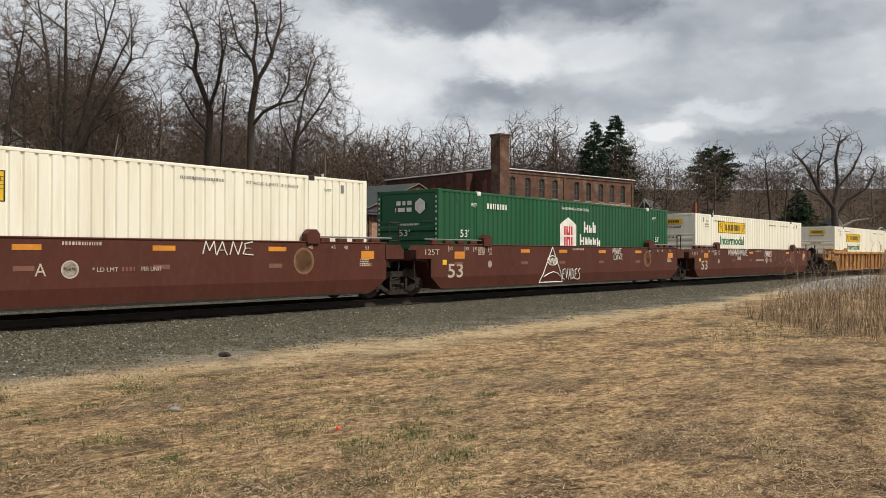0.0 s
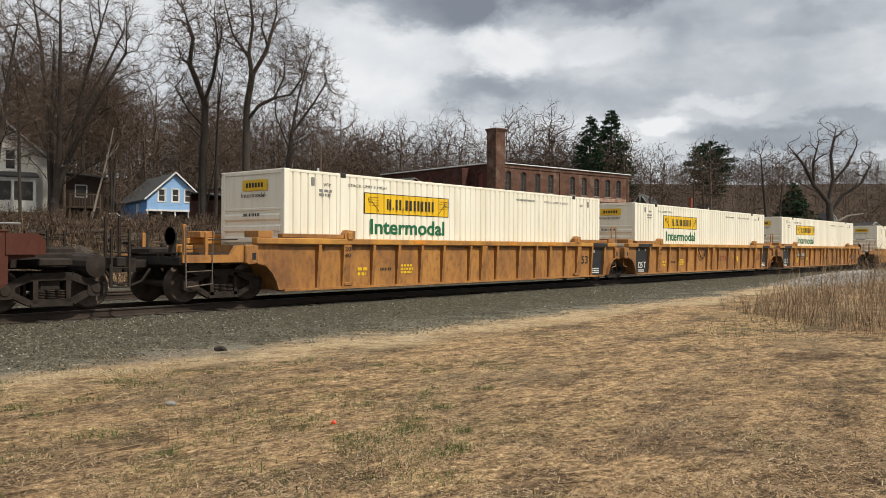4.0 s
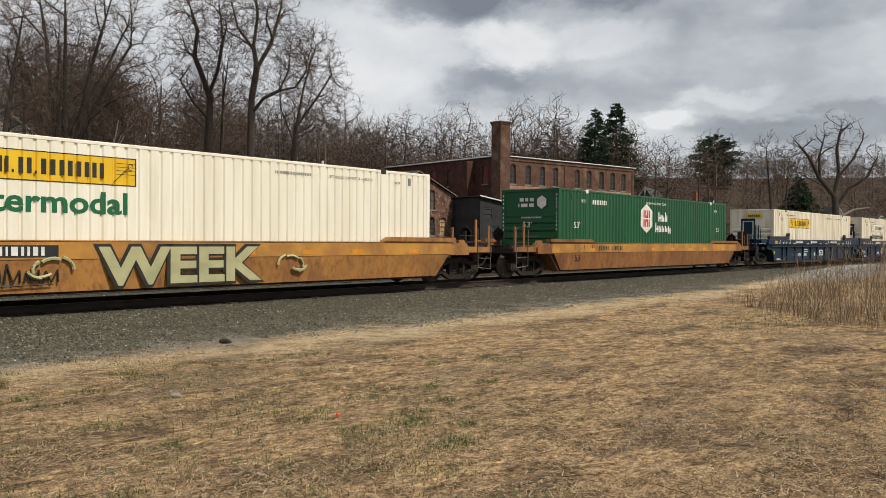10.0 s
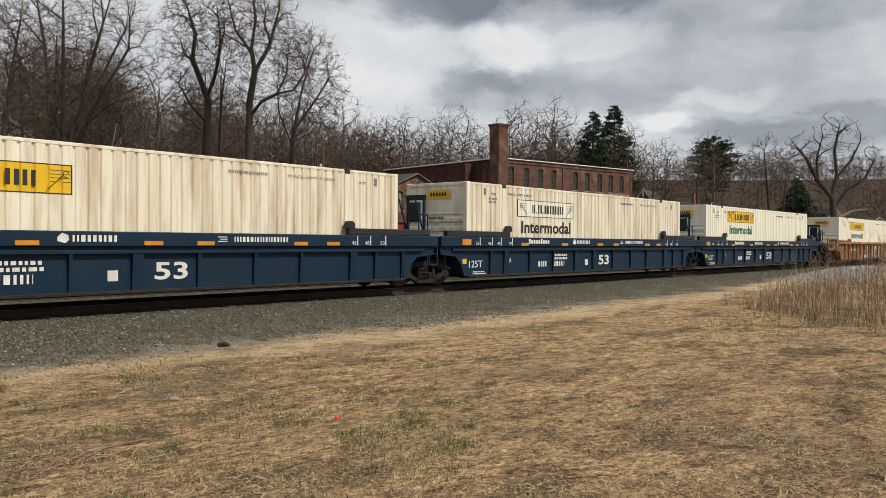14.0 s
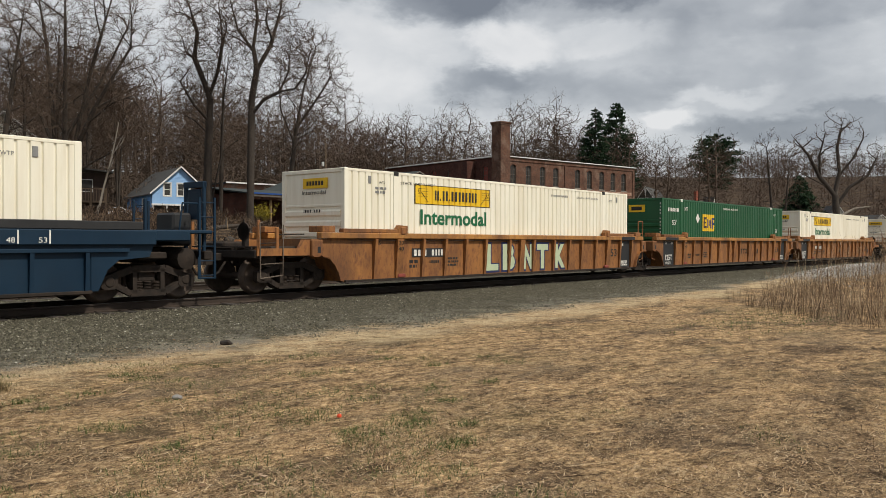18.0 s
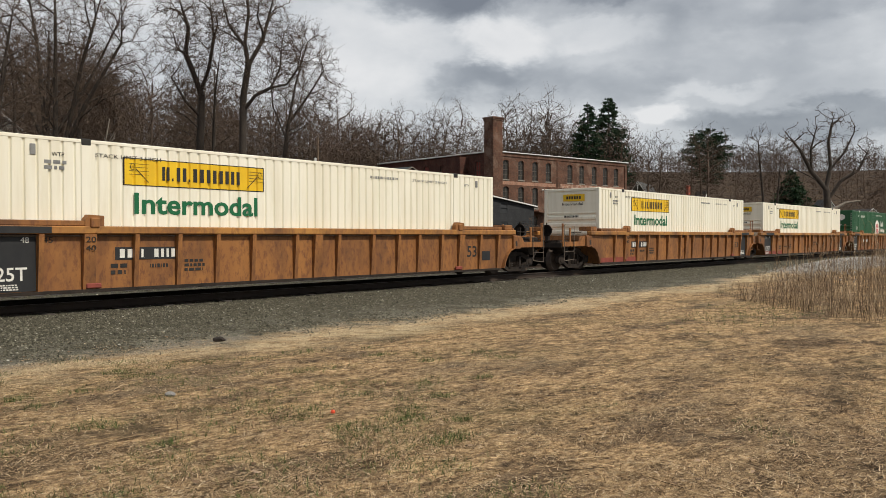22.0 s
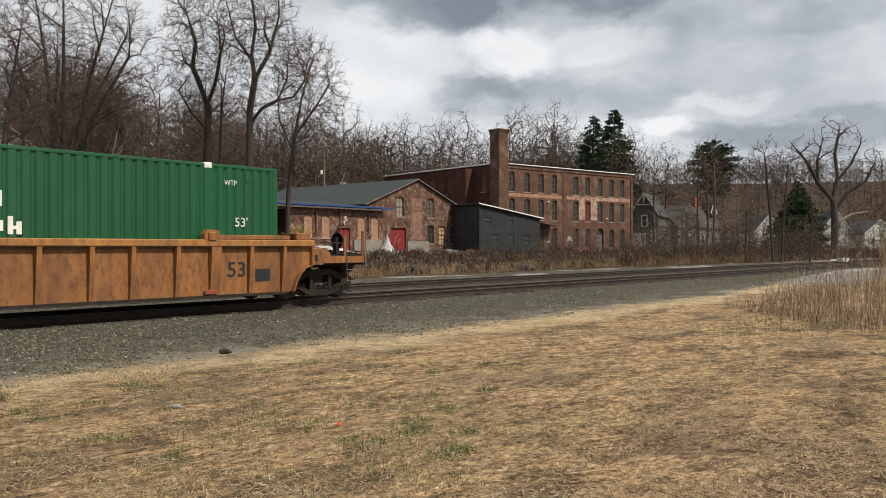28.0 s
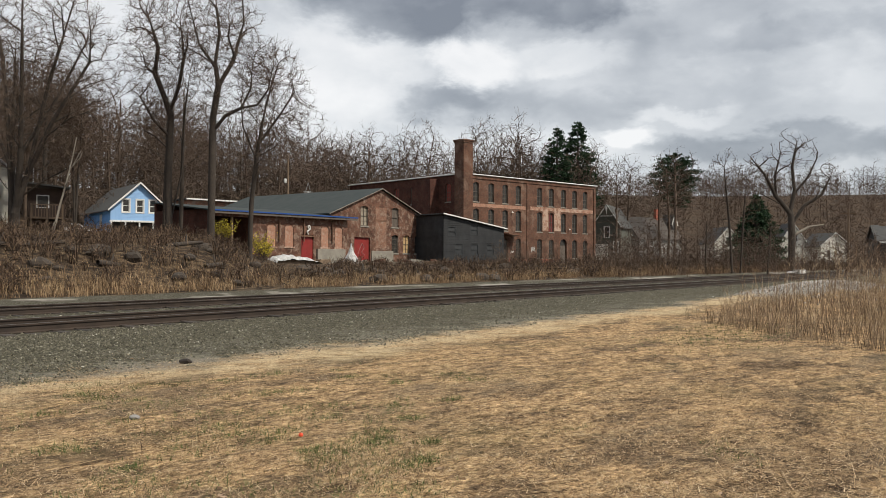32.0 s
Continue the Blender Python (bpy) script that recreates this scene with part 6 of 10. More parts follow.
M_PEEL = brick_mat("peeled_paint", (0.30, 0.15, 0.10), (0.24, 0.12, 0.08), (0.3, 0.25, 0.2), (0.46, 0.34, 0.265), 0.36, 1.4, 0.4)
M_BASEPAINT = brick_mat("base_red_paint", (0.28, 0.09, 0.06), (0.24, 0.08, 0.055), (0.25, 0.15, 0.12), (0.40, 0.11, 0.08), 0.25, 0.8, 0.4)
M_GLASS = mat("old_glass", (0.028, 0.028, 0.027), (0.075, 0.068, 0.058), 1.4, 0.25, 0, 0.0, spec=0.28)
M_FRAME = mat("window_paint_dark", (0.13, 0.105, 0.085), (0.09, 0.075, 0.062), 3, 0.8)
M_TRIM = mat("white_trim", (0.74, 0.73, 0.70), (0.62, 0.61, 0.58), 2, 0.7, dirt=(0.4, 0.38, 0.34), dscale=1.5, damount=0.5)
M_SLATE = mat("grey_shingle", (0.05, 0.05, 0.05), (0.075, 0.075, 0.073), 1.5, 0.9, 0, 0.4, 9, c3=(0.10, 0.097, 0.092), spec=0.2)
M_TEAL = mat("teal_roof", (0.032, 0.040, 0.040), (0.05, 0.057, 0.056), 0.8, 0.85, 0, 0.2, 6, spec=0.2)
M_BLACKS = mat("black_siding", (0.022, 0.024, 0.026), (0.045, 0.047, 0.05), 1.2, 0.75, 0, 0.2, 8)
M_GSIDE = mat("dark_grey_siding", (0.015, 0.016, 0.017), (0.032, 0.033, 0.035), 0.8, 0.85, 0, 0.2, 8)
M_REDD = mat("red_door", (0.24, 0.02, 0.018), (0.18, 0.02, 0.016), 2, 0.6, dirt=(0.2, 0.03, 0.02), damount=0.4)
M_BSIDE = mat("blue_siding", (0.27, 0.45, 0.70), (0.23, 0.40, 0.65), 1.5, 0.7)
M_BSIDE2 = mat("deep_blue_siding", (0.10, 0.25, 0.50), (0.085, 0.22, 0.45), 1.5, 0.7, dirt=(0.10, 0.20, 0.36), dscale=1.2, damount=0.4)
M_WSIDE = mat("white_siding", (0.80, 0.77, 0.68), (0.72, 0.69, 0.60), 1.2, 0.75, dirt=(0.45, 0.42, 0.36), dscale=0.8, damount=0.5)
M_GRSIDE = mat("green_grey_siding", (0.10, 0.105, 0.085), (0.075, 0.08, 0.065), 1.5, 0.8)
M_TARPB = mat("blue_flashing", (0.018, 0.07, 0.26), (0.016, 0.055, 0.2), 2, 0.5)
M_CONC = mat("concrete_base", (0.27, 0.25, 0.21), (0.20, 0.18, 0.15), 1.5, 0.9, 0, 0.3)
M_WOOD = mat("weathered_wood", (0.20, 0.14, 0.09), (0.13, 0.09, 0.06), 3, 0.85, 0, 0.3, stretch=(1, 1, 0.2))
M_STEEL = mat("rusty_steel", (0.13, 0.07, 0.045), (0.2, 0.11, 0.07), 3, 0.8, 0.2, 0.3)
M_CLAY = mat("clay_chimney", (0.36, 0.10, 0.06), (0.28, 0.08, 0.05), 3, 0.85)


def wall_kit(W, z0, top, holes, thick, flip=None):
    """Wall in the plane y = 0 (its face towards -y) with through openings. top: height, or list of (u, z)."""
    prof = [(0, top), (W, top)] if isinstance(top, (int, float)) else top
    us = sorted({0.0, float(W)} | {float(p[0]) for p in prof} | {float(h[i]) for h in holes for i in (0, 1)})
    zt = lambda u: float(np.interp(u, [p[0] for p in prof], [p[1] for p in prof]))
    k = Kit()
    for a, b in zip(us, us[1:]):
        if b - a < 1e-4:
            continue
        cuts = sorted((h[2], h[3]) for h in holes if h[0] <= a + 1e-6 and h[1] >= b - 1e-6)
        lo = z0
        for c0, c1 in cuts:
            if c0 > lo + 1e-4:
                k.prism([(a, lo), (b, lo), (b, c0), (a, c0)], 0, thick)
            lo = c1
        k.prism([(a, lo), (b, lo), (b, zt(b)), (a, zt(a))], 0, thick)
    return k


def arch_kit(w, rise, depth, ring=0.24, y0=-0.03):
    """Segmental brick arch over an opening w wide, springing at z = 0, and its filled spandrel."""
    k = Kit()
    r = (w * w / 4 + rise * rise) / (2 * rise)
    a = math.asin(min(1.0, w / 2 / r))
    n = 8
    pts = [(r * math.sin(-a + 2 * a * i / n), r * math.cos(-a + 2 * a * i / n) - r + rise) for i in range(n + 1)]
    outr = [(x * (r + ring) / r, (z + r - rise) * (r + ring) / r - r + rise) for x, z in pts]
    return k.prism(pts + outr[::-1], y0, depth)


def sash_window(parent, u, z0, z1, w, frame_m=None, glass_m=None, arch=0.0, wall_m=None, sill=True, grid=(2, 4), name="window", depth=0.16, trim=0.07):
    """Window set back in its opening: frame with glazing bars, panes, sill and brick arch."""
    fm, gm = frame_m or M_FRAME, glass_m or M_GLASS
    cols, rows = grid

    def fr(k):
        h = z1 - z0
        for a, b, c, d in ((-w / 2, -w / 2 + trim, 0, h), (w / 2 - trim, w / 2, 0, h), (-w / 2 + trim, w / 2 - trim, 0, trim), (-w / 2 + trim, w / 2 - trim, h - trim, h), (-w / 2 + trim, w / 2 - trim, h / 2 - 0.03, h / 2 + 0.03)):
            k.box(a, b, depth - 0.06, depth + 0.03, c, d)
        for i in range(1, cols):
            x = -w / 2 + w * i / cols
            k.box(x - 0.015, x + 0.015, depth - 0.03, depth + 0.02, trim, h - trim)
        for j in range(1, rows):
            z = h * j / rows
            k.box(-w / 2 + trim, w / 2 - trim, depth - 0.028, depth + 0.02, z - 0.014, z + 0.014)
    at = Matrix.Translation((u, 0, z0))
    wi = part(name, cached(("window_frame", round(w, 2), round(z1 - z0, 2), grid, depth, trim), fm, fr), None, parent, at=at)
    part("pane", cached(("pane", round(w, 2), round(z1 - z0, 2), depth), gm, lambda k: k.box(-w / 2 + 0.02, w / 2 - 0.02, depth + 0.022, depth + 0.034, 0.02, z1 - z0 - 0.02)), None, wi)
    if sill:
        part("sill", cached(("sill", round(w, 2)), M_CONC, lambda k: k.box(-w / 2 - 0.1, w / 2 + 0.1, -0.06, depth - 0.06, -0.14, 0.0, 0.02)), None, wi)
    if arch:
        part("arch", cached(("arch", round(w, 2), arch), wall_m, lambda k: arch_kit(w + 0.04, arch, 0.3)).copy() if False else cached(("arch", round(w, 2), arch), wall_m, lambda k: k.add(*(lambda q: (q.v, q.f))(arch_kit(w + 0.04, arch, 0.12)))), None, wi, at=Matrix.Translation((0, 0, z1 - z0 - arch)))
        # corners above the curve closed in brick

        def corners(k):
            r = ((w + 0.04) ** 2 / 4 + arch * arch) / (2 * arch)
            for sg in (-1, 1):
                pts = [(sg * (w / 2 + 0.02) * t, math.sqrt(max(r * r - ((w / 2 + 0.02) * t) ** 2, 0)) - r + arch) for t in (0.0, 0.35, 0.65, 0.85, 1.0)]
                k.prism(pts + [(sg * (w / 2 + 0.02), arch + 0.005), (0, arch + 0.005)], 0.01, 0.2)
        part("spandrel", cached(("spandrel", round(w, 2), arch), wall_m, corners), None, wi, at=Matrix.Translation((0, 0, z1 - z0 - arch)))
    return wi


def gable_roof(parent, x0, x1, y0, y1, ze, zr, over, m, axis="y", thick=0.14, name="roof"):
    """Two slopes with the ridge along axis, between x0..x1 and y0..y1."""
    k = Kit()
    if axis == "y":
        mid = (x0 + x1) / 2
        s = (zr - ze) / (mid - x0)
        for a, za, b, zb in ((x0 - over, ze - over * s, mid, zr), (mid, zr, x1 + over, ze - over * s)):
            k.prism([(a, za), (b, zb), (b, zb + thick), (a, za + thick)], y0 - over, y1 + over)
    else:
        mid = (y0 + y1) / 2
        s = (zr - ze) / (mid - y0)
        for a, za, b, zb in ((y0 - over, ze - over * s, mid, zr), (mid, zr, y1 + over, ze - over * s)):
            k.prism([(a, za), (b, zb), (b, zb + thick), (a, za + thick)], x0 - over, x1 + over, "x")
    return part(name, k, m, parent)


def lap_siding(k, W, z0, top, step=0.16, y=-0.001):
    """Clapboards as thin wedges on the face towards -y; top may be a profile."""
    prof = [(0, top), (W, top)] if isinstance(top, (int, float)) else top
    us = np.array([p[0] for p in prof], float)
    zs = np.array([p[1] for p in prof], float)
    z = z0
    while z < zs.max() - 0.02:
        grid = np.linspace(0, W, 161)
        ok = grid[np.interp(grid, us, zs) >= z + step * 0.5]
        if len(ok) > 1:
            a, b = ok[0], ok[-1]
            k.add([(a, y - 0.028, z), (b, y - 0.028, z), (b, y, z + step), (a, y, z + step), (a, y, z), (b, y, z)], [(0, 1, 2, 3), (4, 5, 1, 0)])
        z += step


def build_mill():
    """Three-storey brick mill with a square chimney."""
    W, D, zb, zt = 27.15, 24.3, 0.4, 12.0
    b = thing("brick_mill", "three-storey brick mill with arched windows and peeling paint", "building", pose(86.9, 61.34, 0, 0, 0, -11.1))
    cols = [2.32, 5.10, 7.75, 10.32, 14.68, 17.16, 19.82, 22.31, 24.73]
    holes = []
    for i, u in enumerate(cols):
        for z0, z1 in ((8.62 + 0.0 * u, 11.15), (5.0, 7.75), (1.35, 4.0)):
            if z0 < 2 and u == 19.82:
                holes.append((u - 0.75, u + 0.75, 0.75, 4.1))
            else:
                holes.append((u - 0.52, u + 0.52, z0, z1))
    part("front_wall", wall_kit(W, zb, zt, holes, 0.45), M_BRICK, b)
    for (u0, u1, z0, z1) in holes:
        u = (u0 + u1) / 2
        if z0 == 0.75:
            d = part("door", Kit().box(-0.72, 0.72, 0.25, 0.31, 0, 2.4, 0.01), M_FRAME, b, "dark arched doorway with a weathered door", at=Matrix.Translation((u, 0, z0)))
            part("fanlight", Kit().box(-0.72, 0.72, 0.26, 0.29, 2.42, 3.34), M_GLASS, d)
            part("arch", arch_kit(1.54, 0.7, 0.12, 0.3), M_BRICK, d, at=Matrix.Translation((0, 0, 3.35 - 0.7)))
            continue
        gm = None
        if abs(u - 17.16) < 0.1 and 4 < z0 < 6:
            gm = mat("dull_red_boarding", (0.15, 0.03, 0.025), (0.11, 0.025, 0.02), 3, 0.8)
        sash_window(b, u, z0, z1, 1.04, glass_m=gm, arch=0.28, wall_m=M_BRICK)
    # side wall in the shade, its brick darkened to match, with its own windows
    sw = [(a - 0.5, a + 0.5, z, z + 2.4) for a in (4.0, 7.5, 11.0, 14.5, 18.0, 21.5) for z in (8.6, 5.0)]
    side = part("side_wall", wall_kit(D, zb, [(0, zt), (D, zt)], sw, 0.4), M_BRICK_SHADE, b, at=Matrix.Translation((0, D, 0)) @ pose(0, 0, 0, 0, 0, -90))
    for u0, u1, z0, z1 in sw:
        wi = sash_window(b, 0, 0, 2.4, 1.0, arch=0.28, wall_m=M_BRICK_SHADE, glass_m=M_RUSTRED)
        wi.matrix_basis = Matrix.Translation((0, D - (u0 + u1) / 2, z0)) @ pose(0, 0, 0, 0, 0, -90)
    part("back_wall", Kit().box(0.0, W, D - 0.4, D, zb, zt), M_BRICK_SHADE, b)
    part("end_wall", Kit().box(W - 0.4, W, 0.45, D - 0.4, zb, zt), M_BRICK_SHADE, b)
    part("roof", Kit().box(-0.15, W + 0.15, -0.15, D + 0.15, zt, zt + 0.12), M_SLATE, b)
    part("cornice", Kit().box(0.3, W + 0.25, -0.28, -0.02, zt + 0.02, zt + 0.15, 0.03), M_TRIM, b, "white metal roof edge")
    part("side_cornice", Kit().box(-0.25, -0.02, 0.3, D + 0.2, zt - 0.02, zt + 0.14, 0.03), M_TRIM, b)
    part("corbel_course", Kit().box(0, W, -0.10, 0, zt - 0.42, zt - 0.03), M_BRICK, b)
    part("pilaster", Kit().box(12.0, 12.45, -0.10, 0, zb, zt - 0.44), M_BRICK, b)
    part("pilaster", Kit().box(W - 0.45, W, -0.10, 0, zb, zt - 0.44), M_BRICK, b)
    part("paint_band", Kit().box(12.7, W - 0.6, -0.012, -0.004, 7.95, 8.45), M_PEEL, b, "band of peeling pale paint")
    part("paint_band", Kit().box(1.4, 11.8, -0.012, -0.004, 7.95, 8.4), brick_mat("brick_washed", (0.36, 0.20, 0.14), (0.30, 0.16, 0.11), (0.35, 0.28, 0.22), None, 0, 1, 0.3), b)
    part("red_base", Kit().box(0.0, 19.0, -0.012, -0.004, zb, 1.25), M_BASEPAINT, b, "faded red painted base course")
    for u0, u1 in ((14.0 + 1.3, 17.16 - 0.62), (17.16 + 0.62, 19.82 - 0.62)):
        part("pale_patch", Kit().box(u0, u1, -0.010, -0.003, 5.2, 7.95), M_PEEL, b)
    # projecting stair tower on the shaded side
    part("stair_tower", Kit().box(-1.5, 0.0, 4.6, 8.2, zb, zt - 0.35), M_BRICK_SHADE, b, "reddish brick stair tower")
    part("tower_pipe", Kit().tube((-0.35, 0.6, zb), (-0.35, 0.6, zt - 0.3), 0.16, n=10), M_GREY, b, "grey downpipe")
    ch = part("chimney", Kit().box(-1.55, 0.10, -1.72, -0.05, zb, 15.75, 0.03).box(-1.62, 0.17, -1.79, 0.02, 15.75, 15.95).box(-1.70, 0.25, -1.87, 0.10, 15.95, 16.15, 0.02), M_BRICK, b, "tall square brick chimney")
    part("chimney_flue", Kit().box(-1.3, -0.15, -1.45, -0.3, 16.15, 16.22), M_BLACKP, ch)
    # lean-to at the foot
    part("lamp", Kit().lathe([(0.05, 0), (0.16, 0.05), (0.05, 0.2)], (9.0, -0.2, 7.4), "z", 10), M_TRIM, b)
    part("lamp", Kit().lathe([(0.05, 0), (0.16, 0.05), (0.05, 0.2)], (21.0, -0.2, 5.4), "z", 10), M_TRIM, b)
    rust = part("loading_hood", Kit().prism([(7.0, 4.5), (9.6, 4.3), (9.6, 4.4), (7.0, 4.65)], -1.4, 0.0), M_STEEL, b, "rusty sheet canopy")
    part("tag", Kit().path([(12.9, -0.02, 2.2), (13.1, -0.02, 2.9), (13.3, -0.02, 2.3), (13.5, -0.02, 2.9), (13.7, -0.02, 2.3)], 0.06, 5).path([(8.8, -0.02, 2.0), (9.0, -0.02, 2.3), (9.2, -0.02, 2.1), (9.4, -0.02, 2.35)], 0.05, 5), M_TRIM, b, "pale sprayed tags")
    return b


def build_gable_shop():
    """Brick gable-fronted workshop."""
    W, zb = 15.9, 0.5
    b = thing("brick_workshop", "brick gable-fronted workshop with a red garage door", "building", pose(63.21, 61.58, 0, 0, 0, -0.9))
    top = [(0, 5.95), (7.95, 8.95), (W, 6.0)]
    holes = [(4.67, 5.87, 4.8, 7.0), (9.79, 10.99, 4.8, 7.05), (9.8, 10.95, 1.85, 3.95), (11.85, 13.0, 1.85, 3.95), (13.9, 15.05, 1.85, 3.95), (3.7, 6.2, 0.9, 3.55)]
    part("front_wall", wall_kit(W, zb, top, holes, 0.4), M_BRICKL, b)
    sash_window(b, 5.27, 4.8, 7.0, 1.2, arch=0.22, wall_m=M_BRICKL, glass_m=mat("pale_boarding", (0.30, 0.26, 0.20), (0.24, 0.2, 0.15), 2, 0.85))
    sash_window(b, 10.39, 4.8, 7.05, 1.2, arch=0.22, wall_m=M_BRICKL, glass_m=M_FRAME)
    board = mat("plywood_board", (0.50, 0.34, 0.17), (0.42, 0.28, 0.14), 2, 0.8)
    for u, gm in ((10.375, None), (12.425, board), (14.475, None)):
        sash_window(b, u, 1.85, 3.95, 1.15, glass_m=gm, arch=0.24, wall_m=M_BRICKL)
    d = part("garage_door", Kit().box(3.72, 6.18, 0.2, 0.26, 0.9, 3.53), M_REDD, b, "faded red garage door with sprayed marks")
    part("panel", Kit().box(3.9, 4.9, 0.185, 0.2, 1.0, 3.3, 0.01), M_REDD, d)
    part("panel", Kit().box(5.0, 6.0, 0.185, 0.2, 1.0, 3.3, 0.01), M_REDD, d)
    part("tag", Kit().path([(4.4, 0.17, 1.7), (4.8, 0.17, 2.5), (5.1, 0.17, 2.9), (5.4, 0.17, 2.4), (5.0, 0.17, 1.9), (5.5, 0.17, 1.6)], 0.05, 5), mat("tag_pink", (0.30, 0.12, 0.11), (0.26, 0.10, 0.10), 3, 0.6), d)
    part("bricked_opening", Kit().box(7.1, 8.9, -0.006, 0.0, 2.4, 6.9), M_BRICKM, b, "loading opening filled with paler brick")
    part("lintel", Kit().box(6.95, 9.05, -0.03, 0.0, 5.4, 5.6), M_STEEL, b)
    part("brick_base", Kit().box(6.4, 10.0, -0.10, 0.0, zb, 2.1), M_CONC, b, "grey rendered base")
    # side and back walls take the brick darkened as if shaded
    part("side_wall", Kit().box(0.0, 0.4, 0.4, 22.0, zb, 5.9), M_BRICK_SHADE, b)
    part("side_wall", Kit().box(W - 0.4, W, 0.4, 22.0, zb, 5.9), M_BRICK_SHADE, b)
    part("back_wall", Kit().box(0, W, 22.0, 22.4, zb, 5.9), M_BRICK_SHADE, b)
    gable_roof(b, 0, W, 0.1, 22.3, 5.95, 8.97, 0.35, M_TEAL)
    k = Kit()
    for (a, za), (c, zc) in (((-0.3, 5.84), (7.95, 8.97)), ((7.95, 8.97), (W + 0.3, 5.86))):
        k.prism([(a, za + 0.02), (c, zc + 0.02), (c, zc + 0.11), (a, za + 0.11)], -0.32, -0.26)
    part("verge_board", k, mat("worn_verge", (0.26, 0.23, 0.20), (0.14, 0.11, 0.09), 3, 0.8), b, "worn grey verge boards along the gable")
    return b


def build_low_shop():
    """Low brick range with bricked-up arches and a blue roof edge."""
    W, zb, zt = 18.4, 0.5, 5.5
    b = thing("low_brick_shop", "low brick shop with bricked-up arches and a red door", "building", pose(47.2, 60.6, 0, 0, 0, -0.3))
    o = 5.0
    arch_u = [2.12 + o, 4.37 + o, 9.25 + o, 11.23 + o]
    holes = [(u - 0.54, u + 0.54, 2.36, 4.55) for u in arch_u] + [(5.95 + o, 7.6 + o, 0.9, 3.6), (0.4, 4.6, 0.5, 5.0)]
    part("front_wall", wall_kit(W - 0.9, zb, zt, holes, 0.4), M_BRICKL, b)
    for u in arch_u:
        f = part("bricked_arch", Kit().box(-0.53, 0.53, 0.06, 0.2, 2.37, 4.54), M_BRICKF, b, "arched window filled with paler orange brick", at=Matrix.Translation((u, 0, 0)))
        part("arch", arch_kit(1.08, 0.25, 0.10), M_BRICKL, f, at=Matrix.Translation((0, 0, 4.55 - 0.25)))
        part("sill", Kit().box(-0.68, 0.68, -0.06, 0.06, 2.22, 2.36, 0.02), M_PEEL, f)
    d = part("door", Kit().box(5.97 + o, 7.58 + o, 0.1, 0.16, 0.9, 3.35), M_REDD, b, "bright red double door")
    part("door_leaf", Kit().box(6.05 + o, 6.75 + o, 0.08, 0.1, 1.0, 3.2, 0.008), M_REDD, d)
    part("door_leaf", Kit().box(6.80 + o, 7.50 + o, 0.08, 0.1, 1.0, 3.2, 0.008), M_REDD, d)
    part("door_hood", Kit().box(5.85 + o, 7.7 + o, -0.12, 0.1, 3.36, 3.52, 0.02), M_STEEL, b)
    part("bay_post", Kit().box(2.4, 2.6, 0.05, 0.25, zb, 5.0, 0.02), M_WOOD, b, "dark timber post of the open bay")
    part("bay_partition", Kit().box(4.6, 4.9, 0.4, 8.0, zb, 5.6), M_BRICK_SHADE, b)
    part("roof", Kit().prism([(-0.6, 5.42), (8.2, 6.35), (8.2, 6.47), (-0.6, 5.54)], -0.5, W + 0.1, "x"), M_TEAL, b, "dark teal felted roof")
    part("roof_edge", Kit().box(-0.5, W + 0.1, -0.66, -0.58, 5.44, 5.57), M_TARPB, b, "blue sheet along the roof edge")
    part("eave_board", Kit().box(-0.5, W + 0.1, -0.60, -0.52, 5.22, 5.38), M_FRAME, b)
    # walls off the front, again in brick coloured for shade
    part("side_wall", Kit().box(0, 0.4, 0.4, 8.0, zb, 5.6), M_BRICK_SHADE, b)
    part("back_wall", Kit().box(0, W - 0.9, 8.0, 8.3, zb, 6.3), M_BRICK_SHADE, b)
    for u in (3.0 + o, 6.2 + o, 10.2 + o):
        part("downpipe", Kit().tube((u, -0.12, 2.9), (u, -0.12, 5.35), 0.07, n=8), M_STEEL, b)
    part("base_wall", Kit().box(8.0 + o, 12.0 + o, -0.25, 0.0, zb, 2.2, 0.02), M_CONC, b)
    part("wall_ornament", Kit().path([(6.8 + o, -0.1, 3.6), (6.6 + o, -0.15, 3.9), (6.9 + o, -0.15, 4.1), (6.7 + o, -0.12, 4.4), (6.95 + o, -0.12, 4.5), (7.1 + o, -0.1, 4.1)], 0.07, 6), M_TRIM, b, "white bent metal ornament over the door")
    return b


